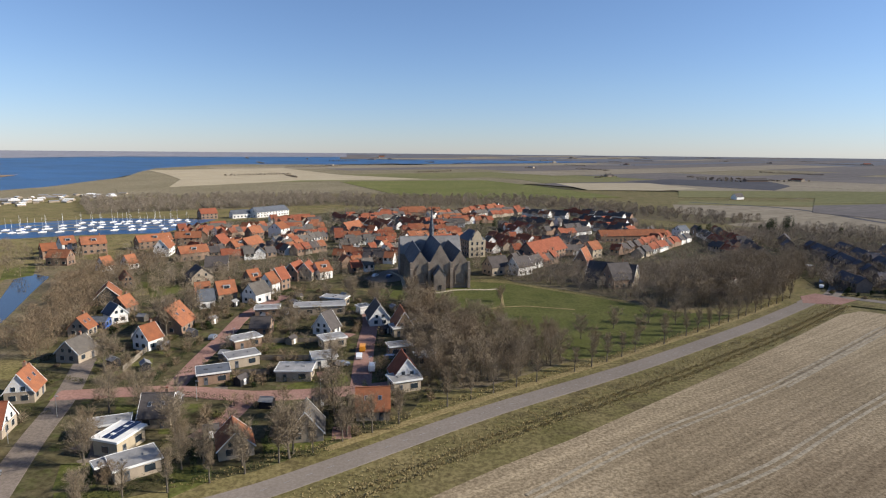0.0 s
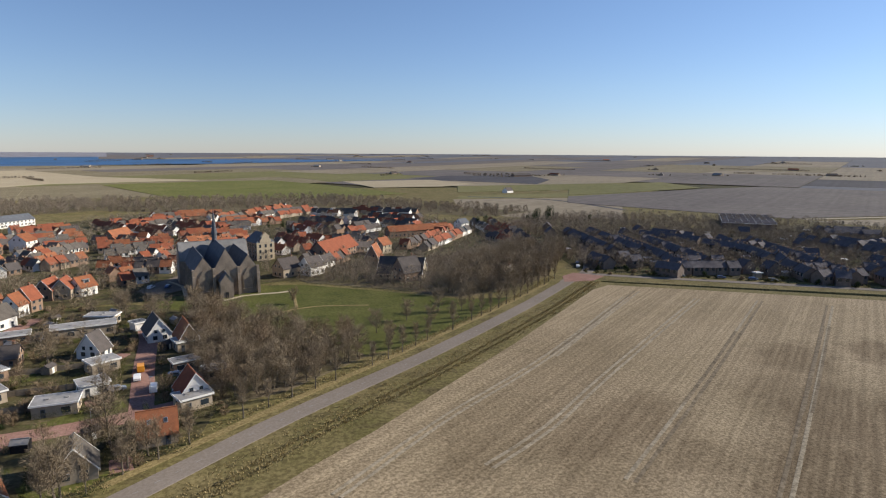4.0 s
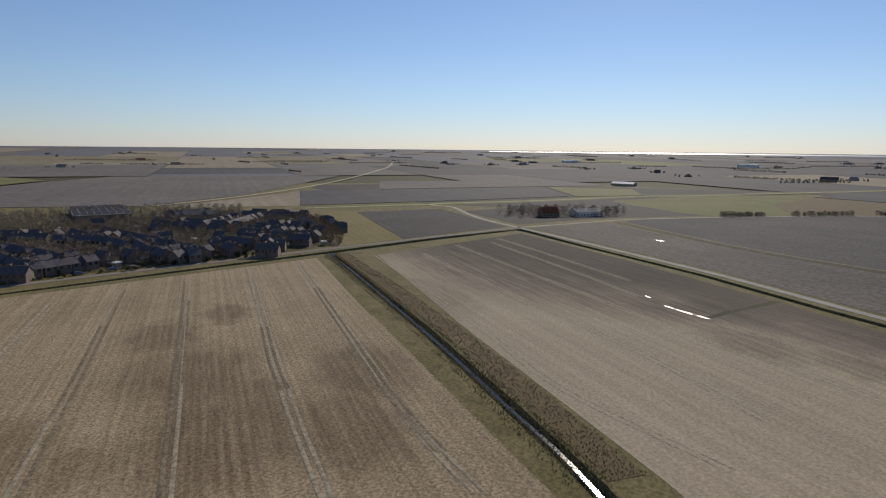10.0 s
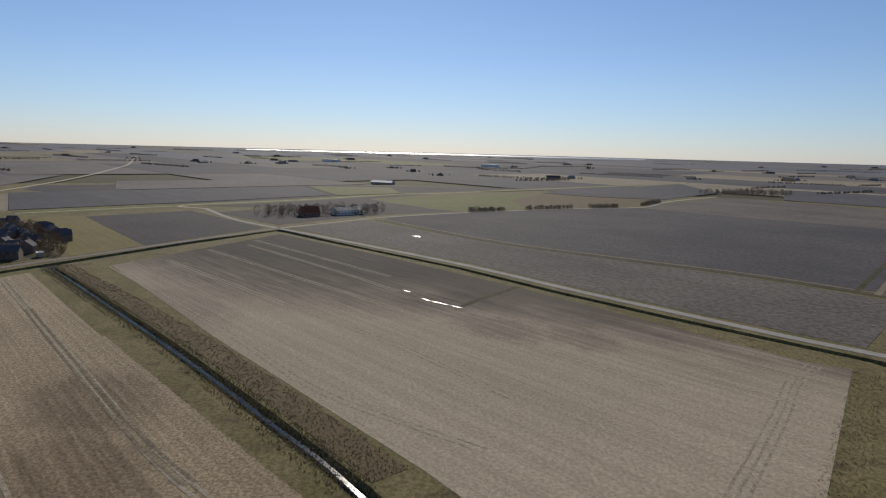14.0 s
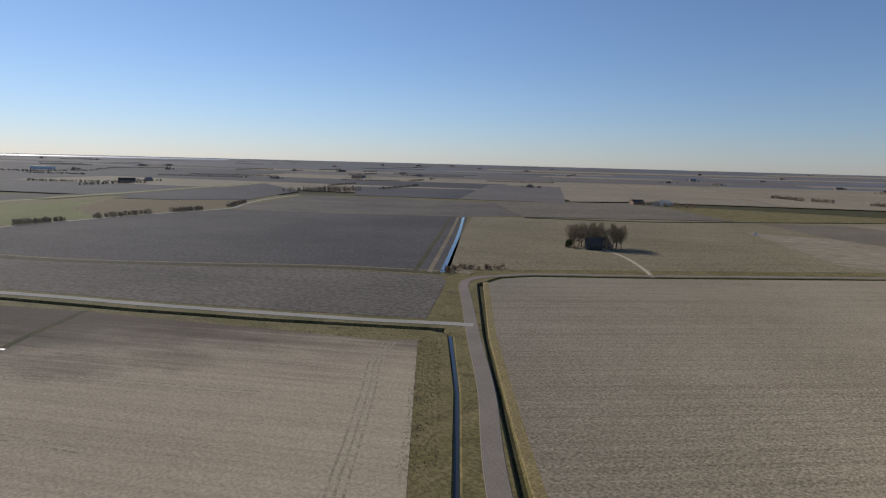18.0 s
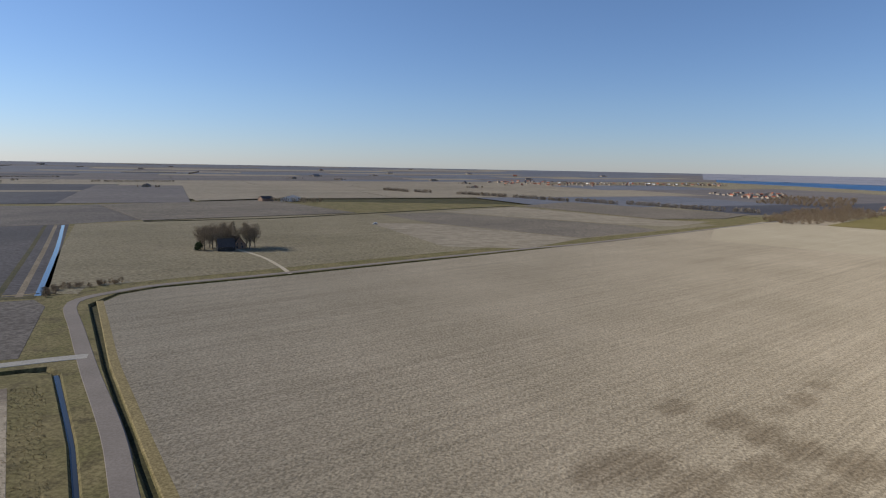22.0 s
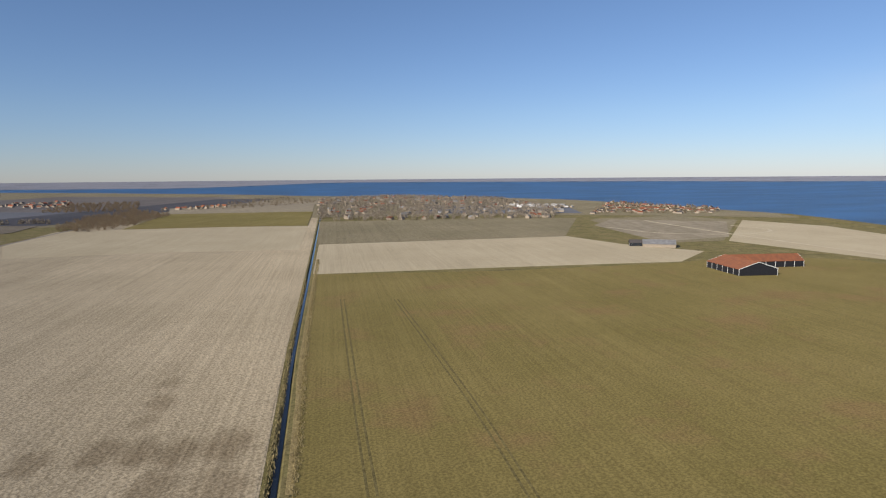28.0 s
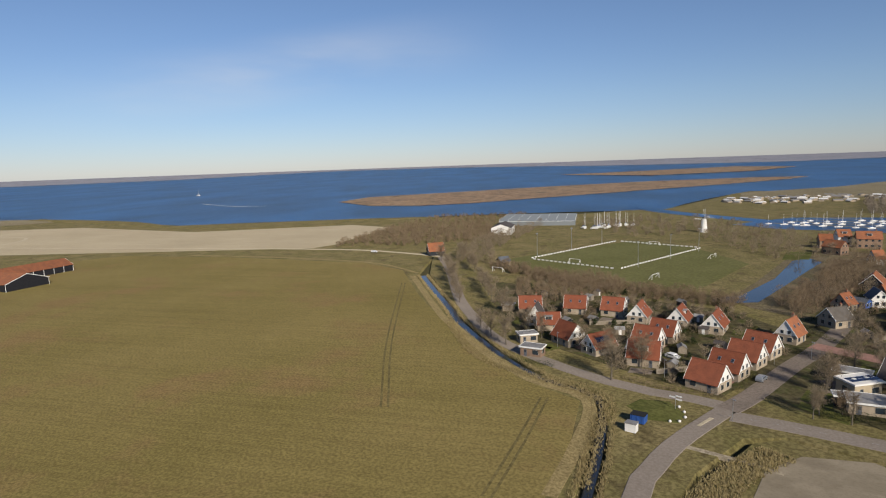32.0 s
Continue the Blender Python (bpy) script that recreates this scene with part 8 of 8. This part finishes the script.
tufts("verge_grass", DIKE_ROAD[2:], 10, 3500, 1, h=0.35, shift=-10, label="rough dry grass tufts beside the polder road")
tufts("verge_row", DIKE_ROAD[2:], 1.0, 2200, 21, h=0.45, shift=-10.2, label="row of coarse brown grass clumps on the verge")
tufts("verge_row", DIKE_ROAD[2:], 1.0, 2200, 22, h=0.45, shift=-12.6, label="row of coarse brown grass clumps beside the field")
tufts("verge_grass", DIKE_ROAD[2:], 3.0, 1500, 2, shift=9.5, label="pale dry grass under the tree row")
tufts("ditch_grass", [(306, 142), (194, 59), (137, 20), (107, 0)], 9, 3500, 3, h=0.35, shift=3.5, label="dry reeds and grass along the ditch")
tufts("ditch_grass", [(318, 138), (199.5, 49), (112, -9.5)], 9, 3000, 4, h=0.35, label="brown reeds along the ditch bank")
tufts("ditch_grass", [(90, -84), (152, -148)], 8, 900, 5, h=0.2, shift=2, label="dry grass between ditch and field")
tufts("ditch_grass", [(-41, -118), (-71, -155), (-105, -197), (-258, -380)], 1.6, 2200, 6, h=0.6, label="straw coloured grass on the ditch bank")
tufts("field_edge_grass", [(-62, 30), (-79, 47), (-96, 60), (-135, 49), (-180, 58)], 3, 2200, 7, h=0.6, label="straw coloured grass beside the canal")


def shed(x, y, yaw, mat="post", roof="felt"):
    """A small garden shed with a door."""
    g = thing("garden_shed", x, y, 0, yaw, "small %s garden shed with a low roof" % ("grey wooden" if mat == "post" else "dark"), "shed", "garden sheds")
    part("wall", walls_bm(3.2, 2.4, 1.9, 2.6), mat, g)
    part("roof", roof_bm(3.2, 2.4, 1.9, 2.6, 0.2, 0.08), roof, g)
    bm = bmesh.new()
    box(bm, -0.45, 0.45, -1.26, -1.2, 0, 1.8)
    part("door", bm, "frame", g)


def fence(x0, y0, x1, y1, label="weathered grey board fence between gardens"):
    """Posts and boards between two places."""
    a, b = Vector((x0, y0)), Vector((x1, y1))
    f = thing("garden_fence", x0, y0, 0, math.degrees(math.atan2(y1 - y0, x1 - x0)), label, "fence", "garden fences")
    n = max(2, int((b - a).length / 1.8))
    if "fence_panel" not in CACHE:
        bm = bmesh.new()
        box(bm, 0.05, 1.75, -0.02, 0.02, 0.05, 1.6)
        CACHE["fence_panel"] = mesh_of("panel", bm, "post")
        bm = bmesh.new()
        box(bm, -0.05, 0.05, -0.05, 0.05, -0.2, 1.75)
        CACHE["fence_post"] = mesh_of("post", bm, "post")
    for i in range(n):
        part("panel", CACHE["fence_panel"], (), f, "", pose(i * 1.8, 0, 0))
        part("post", CACHE["fence_post"], (), f, "", pose(i * 1.8, 0, 0))


rng = random.Random(123)
for i, (x, y) in enumerate(scatter(rng, GARDENS, 40, 9)):
    if clear_of(x, y, 5.5, 4.5):
        shed(x, y, rng.uniform(0, 180), "post" if i % 2 else "black", "felt" if i % 3 else "tile_dark")
for i, (x, y) in enumerate(scatter(rng, [(-90, 92), (-100, 128), (-150, 156), (-220, 116), (-180, 88), (-120, 82)], 22, 9)):
    if clear_of(x, y, 5.5, 4.5):
        shed(x, y, rng.uniform(0, 180), "post" if i % 2 else "black", "felt" if i % 3 else "tile_dark")
for q in ((-100, 84, -92, 112), (-104, 92, -122, 96), (-128, 88, -150, 86), (-150, 100, -140, 122), (-170, 96, -196, 104), (-60, 158, -36, 160), (-62, 170, -34, 171), (-60, 186, -36, 188), (-14, 158, -2, 159), (-14, 178, -2, 180), (-16, 194, -4, 198), (-88, 160, -90, 180), (-96, 176, -110, 184)):
    fence(*q)
tufts("corner_grass", [(-47, 44), (-52, 58), (-54, 72)], 7, 2200, 8, h=0.5, label="rough tufted grass at the field corner")
tufts("corner_grass", [(-40, 40), (-28, 66), (-14, 84)], 8, 1500, 9, h=0.5, label="rough tufted grass at the field corner")

# ---- the land south of the bend: strips, belts and small groves ----
sheet("field_grey_south", [(-115, -580), (-208, -518), (-287, -441), (-441, -627), (-390, -700), (-287, -779), (-227, -812), (-143, -686)], "sand", 0.03, "pale tilled end of the long field")
sheet("field_olive_south", [(-289, -783), (-390, -704), (-452, -641), (-652, -882), (-540, -975), (-468, -1030)], "ochre", 0.5, "olive green field before the holiday park")
sheet("field_tan_south", [(-484, -1062), (-654, -886), (-825, -1095), (-757, -1222), (-556, -1207)], "far_tan", 0.5, "pale tan field beyond the olive one")
ribbon("ditch_line", [(420, -549), (324, -628), (259, -721), (150, -880), (84, -971)], 4.0, "base", 0.54, "dark overgrown ditch between two fields", "ditch", 0.3)
for k, (x0, y0, x1, y1) in enumerate(((423, -1405, 346, -1335), (335, -1344, 291, -1319), (230, -1309, 120, -1239), (105, -1227, -1, -1139), (-16, -1160, -80, -1091), (-99, -1103, -227, -995), (-243, -993, -270, -967))):
    n = int(math.hypot(x1 - x0, y1 - y0) / 3)
    wood("shelter_belt", [(x0 + (x1 - x0) * t / n + rng.uniform(-2, 2), y0 + (y1 - y0) * t / n + rng.uniform(-2, 2)) for t in range(n + 1)], 7, "dark shelter belt between far fields", 160 + k, "twig_dark", 90, 0.4)
wood("farm_grove", scatter(rng, [(480, -880), (380, -890), (380, -925), (480, -915)], 40, 5), 7, "bare trees round a white farm shed", 171, "twig", 90, 0.2)
wood("grove_houses", scatter(rng, [(-494, -1150), (-640, -1180), (-820, -1400), (-1020, -1470), (-900, -1150), (-640, -1080)], 170, 10), 7, "bare trees round far houses", 172, "twig", 90, 0.25)
far_cluster("red_farms", [(-494, -1160), (-640, -1197), (-660, -1150), (-520, -1120)], 14, "red roofed farm houses far off", 6, 12, ("tile", "tile_red"))
far_cluster("white_village", [(4, -2080), (-545, -2302), (-560, -2420), (20, -2180)], 70, "pale houses of a distant village", 7, 13, ("tile_red", "tile_dark", "white"))
wood("village_trees", scatter(rng, [(40, -2050), (-560, -2270), (-580, -2440), (40, -2220)], 200, 14), 9, "bare trees of a distant village", 173, "twig", 60, 0.5)
# scrub, harbour edge and dike in the west
wood("scrub_glasshouse", scatter(rng, [(-427, 78), (-528, 160), (-500, 250), (-380, 200), (-390, 134)], 260, 4.5), 4.5, "dense brown scrub before the glasshouse", 174, "twig_red", 110, 0.1)
wood("scrub_sports", scatter(rng, [(-200, 99), (-237, 124), (-226, 165), (-198, 160), (-180, 120)], 120, 3.5), 4.0, "brown thicket behind the red roofed houses", 175, "twig_red", 150, 0.05)
ribbon("dike_crest", [(-998, -211), (-811, -90), (-673, -4), (-607, 99), (-645, 145), (-600, 220), (-554, 289)], 16, "verge", 0.5, "grassy dike along the lake shore", "dike", 0.5)
ribbon("track_wheat", [(-449, -23), (-400, 28), (-336, 77), (-286, 88)], 1.6, "straw", 0.045, "pale grassy track round the wheat field", "track")
ribbon("dike_bend_track", [(-640, -330), (-600, -250), (-640, -180), (-700, -170), (-740, -220)], 3.0, "path", 0.06, "pale track curving over the dike", "track")
far_cluster("harbour_boats", [(-930, -640), (-1010, -560), (-1090, -640), (-1010, -720)], 50, "white moored boats and huts by the holiday park", 3.2, 15, ("white", "white", "felt"))
sheet("field_tan_west", [(-562, -180), (-512, -215), (-608, -290), (-726, -392), (-760, -400), (-880, -330), (-836, -236)], "olive", 0.022, "tan stubble field towards the holiday park", "field")
sheet("field_tan_holiday", [(-756, -376), (-800, -240), (-600, -185), (-520, -222), (-655, -352)], "far_tan", 0.026, "pale tan field beside the holiday park", "field")
wood("bungalow_trees", scatter(rng, [(-850, -455), (-955, -300), (-1120, -330), (-1250, -600)], 220, 8), 5, "bare trees between holiday bungalows", 176, "twig", 90, 0.22)
# reeds along the canal and the long ditch
def reeds(name, line, off, count, seed, label):
    """A fringe of dry reed stems along a bank."""
    r = random.Random(seed)
    ln = smooth_line(line, 3.0)
    verts, faces = [], []
    for i in range(count):
        k = r.randrange(len(ln) - 1)
        p = ln[k].lerp(ln[k + 1], r.random())
        d = (ln[k + 1] - ln[k]).normalized()
        q = p + Vector((-d.y, d.x)) * (off + r.gauss(0, 0.45))
        a, w, h = r.uniform(0, math.tau), r.uniform(0.05, 0.14), r.uniform(0.3, 0.8)
        z, b = zat(q.x, q.y) - 0.3, len(verts)
        verts += [(q.x - w * math.cos(a), q.y - w * math.sin(a), z), (q.x + w * math.cos(a), q.y + w * math.sin(a), z), (q.x + r.gauss(0, 0.2), q.y + r.gauss(0, 0.2), z + h)]
        faces.append((b, b + 1, b + 2))
    me = bpy.data.meshes.new(name)
    me.from_pydata(verts, [], faces)
    me.materials.append(MAT["tuft"])
    return tagged(new(name, me), label, "reeds", "", "stuff")


CANAL = [(-58, 28), (-75.3, 44.8), (-95.2, 60.5), (-114.5, 56), (-140, 56.6), (-180, 62.6), (-201, 68.5), (-240, 78), (-279, 88)]
reeds("canal_reeds", CANAL, 2.6, 9000, 5, "dry yellow reeds on the canal bank")
reeds("canal_reeds_field", CANAL, -2.4, 9000, 6, "dry yellow reeds on the field side of the canal")
reeds("ditch_reeds", [(5, -69), (-38, -121), (-68, -158), (-102, -200), (-200, -318)], 1.3, 6000, 7, "dry grass fringe of the long ditch")
reeds("ditch_reeds_middle", [(318, 143.5), (195, 55), (138, 16), (108, -3.5), (38, -40)], 1.9, 3500, 8, "dry grass fringe of the field ditch")
reeds("ditch_reeds_bank", [(318, 143.5), (195, 55), (138, 16), (108, -3.5), (38, -40)], -1.9, 3500, 9, "dry grass fringe of the reedy bank")


def clods(name, poly, ang, grid, amp, near, far, mat, label, seed):
    """Broken lumps of tilled soil over the part of a field between two distances from its corner by the road."""
    r = random.Random(seed)
    c, s = math.cos(radians(ang)), math.sin(radians(ang))
    loc = [(x * c + y * s, -x * s + y * c) for x, y in poly]
    lo, hi = min(p[1] for p in loc), max(p[1] for p in loc)
    verts, faces, before = [], [], {}
    for row in range(int((hi - lo) / grid)):
        v = lo + row * grid
        cuts = sorted(a[0] + (b[0] - a[0]) * (v - a[1]) / (b[1] - a[1]) for a, b in zip(loc, loc[1:] + loc[:1]) if (a[1] > v) != (b[1] > v))
        here, ridge = {}, r.random()
        for u0, u1 in zip(cuts[::2], cuts[1::2]):
            for k in range(int(math.ceil((u0 + 1.2) / grid)), int((u1 - 1.2) / grid)):
                u = k * grid
                if not near <= math.hypot(u, v) < far:
                    continue
                uu, w = u + r.uniform(-0.35, 0.35) * grid, v + r.uniform(-0.35, 0.35) * grid
                x, y = uu * c - w * s, uu * s + w * c
                here[k] = len(verts)
                fade = min(1.0, (far - math.hypot(u, v)) / 90)
                verts.append((x, y, zat(x, y) + 0.01 + amp * fade * (0.6 * r.random() + 0.4 * ridge)))
        for k in here:
            if k + 1 in here and k in before and k + 1 in before:
                faces.append((before[k], before[k + 1], here[k + 1], here[k]))
        before = here
    me = bpy.data.meshes.new(name)
    me.from_pydata(verts, [], faces)
    me.update()
    if sum(p.normal.z for p in me.polygons) < 0:
        me.flip_normals()
    me.materials.append(MAT[mat])
    return tagged(new(name, me), label, "soil", "", "stuff")


SOUTH_FIELD = [(16, -46), (76.5, -101.5), (147.5, -172.8), (206.5, -239), (209, -252), (202, -269.5), (164, -310), (103, -382), (-27, -537), (-300, -888), (-545, -855), (-612, -817), (-253, -384.5), (-100.2, -201.6), (-36.2, -122.6), (6, -73)]
clods("soil_clods", SOUTH_FIELD, 50, 0.65, 0.115, 0, 300, "soil_c", "rough broken clods of ploughed clay", 3)
clods("soil_lumps", [(6, 70), (20, 108), (40, 130), (96, 176), (150, 222), (190, 214), (292, 140), (250, 110), (182, 60), (150, 36.5), (106, 6), (60, 16)], 35.7, 0.7, 0.05, 0, 280, "soil_a", "fine lumps of tilled clay", 5)
# ---- lawns among the houses ----
for corners in ([(-78, 138), (-73, 138), (-71, 133), (-76, 133)], [(-62, 139), (-58, 139), (-57, 137), (-61, 136)], [(-62, 125), (-59, 126), (-58, 123), (-61, 123)], [(-74, 110), (-67, 111), (-63, 102), (-70, 101)],
                [(-69, 100), (-58, 101), (-56, 97), (-67, 96)], [(-92, 163), (-85, 171), (-82, 164), (-89, 156)], [(-58, 190), (-52, 190), (-50, 181), (-56, 181)], [(-40, 152), (-27, 161), (-25, 155), (-28, 149), (-38, 148)],
                [(-38, 120), (-28, 121), (-23, 122), (-27, 117), (-35, 115)], [(-52, 108), (-45, 111), (-43, 105), (-48, 99)], [(-112, 144), (-102, 146), (-101, 143), (-111, 141)],
                [(-130, 262), (-119, 269), (-113, 253), (-121, 245)], [(-78, 250), (-74, 255), (-71, 245), (-75, 242)], [(-222, 302), (-212, 310), (-197, 286), (-205, 275)], [(-141, 270), (-135, 274), (-131, 262), (-135, 258)]):
    sheet("garden_lawn", corners, "lawn", 0.06, "small mown lawn between garden hedges", "lawn", 0.1)
# ---- hedges and paved yards round the houses near the road ----
rng = random.Random(57)
n = 0
for ob in [o for o in scene.objects if o.parent is None and o.type == "EMPTY" and o.get("category") == "house"]:
    m = ob.matrix_basis
    x, y = m.translation.x, m.translation.y
    if not (-240 < x < 10 and 60 < y < 270) or n > 120:
        continue
    e = Vector((m[0][0], m[1][0]))
    f = Vector((-e.y, e.x))
    o = Vector((x, y))
    su, sv = rng.choice((-1, 1)), rng.choice((-1, 1))
    a, b, c = o + e * su * 9.5 - f * sv * 5, o + e * su * 9.5 + f * sv * 8, o - e * su * 6 + f * sv * 8
    for p, q in ((a, b), (b, c)):
        mid = (p + q) / 2
        if all((mid.x - u) ** 2 + (mid.y - w) ** 2 > 16 for u, w in ROADPTS) and all((mid.x - u) ** 2 + (mid.y - w) ** 2 > 20 for u, w, r in HOUSES):
            hedge([tuple(p), tuple(mid), tuple(q)], 1.1, rng.uniform(1.2, 2.0), rng.choice(("leaf", "hedge")), "dark clipped hedge round a garden", n)
            n += 1
    g = o + f * sv * -7.5
    sheet("paved_yard", [tuple(g + e * 3 + f * 2), tuple(g - e * 3 + f * 2), tuple(g - e * 3 - f * 2), tuple(g + e * 3 - f * 2)], rng.choice(("paving", "brick", "lawn", "lawn")), 0.055, "small garden plot beside a house", "yard", 0.1)
hedge([(-93, 76.5), (-88, 79.5), (-83.5, 83.2), (-80.5, 86.5)], 1.6, 1.5, "twig_red", "brown leafless clipped hedge along the road", 290)
hedge([(-102, 74.5), (-97, 75.5), (-94, 77)], 1.4, 1.5, "twig_red", "brown leafless clipped hedge along the road", 291)
# the estate's greens, front hedge and small bright sheds
sheet("estate_green", [(262, 318), (276, 321), (278, 299), (255, 280), (250, 296)], "lawn", 0.06, "mown green between the terraces", "lawn", 0.1)
for x, y, s in ((300, 262, 9), (336, 240, 8), (325, 300, 10), (395, 268, 9), (225, 330, 8), (262, 244, 7), (352, 205, 8)):
    sheet("estate_lawn", [(x - s, y - s * 0.5), (x + s * 0.6, y - s * 0.7), (x + s, y + s * 0.4), (x - s * 0.5, y + s * 0.7)], "lawn", 0.06, "small lawn between the terraces", "lawn", 0.1)
for k, (a, b) in enumerate((((176, 261), (196, 247)), ((200, 244), (216, 233)), ((232, 222), (254, 207)), ((262, 202), (280, 190)), ((300, 176), (322, 161)))):
    hedge([a, ((a[0] + b[0]) / 2, (a[1] + b[1]) / 2), b], 1.2, 1.4, "leaf", "dark clipped hedge along the estate road", 300 + k)
rng = random.Random(63)
for x, y in scatter(rng, ESTATE, 70, 9):
    if clear_of(x, y, 5.5, 4):
        flat_house(x, y, rng.uniform(0, 180), 3.2, 2.6, 2.3, rng.choice(("felt", "felt", "white")), "pale", "", "small flat roofed garden shed", "garden_shed", category="shed")
sheet("woodland_behind_town", [(-330, 560), (-120, 690), (-60, 655), (90, 660), (235, 525), (300, 560), (120, 800), (-240, 800), (-420, 700)], "woodland", 0.03, "brown leaf littered floor behind the town", "ground")
sheet("woodland_behind_estate", [(240, 440), (330, 432), (436, 366), (470, 300), (486, 312), (465, 380), (360, 470), (270, 505), (205, 460)], "woodland", 0.03, "brown leaf littered floor behind the estate", "ground")
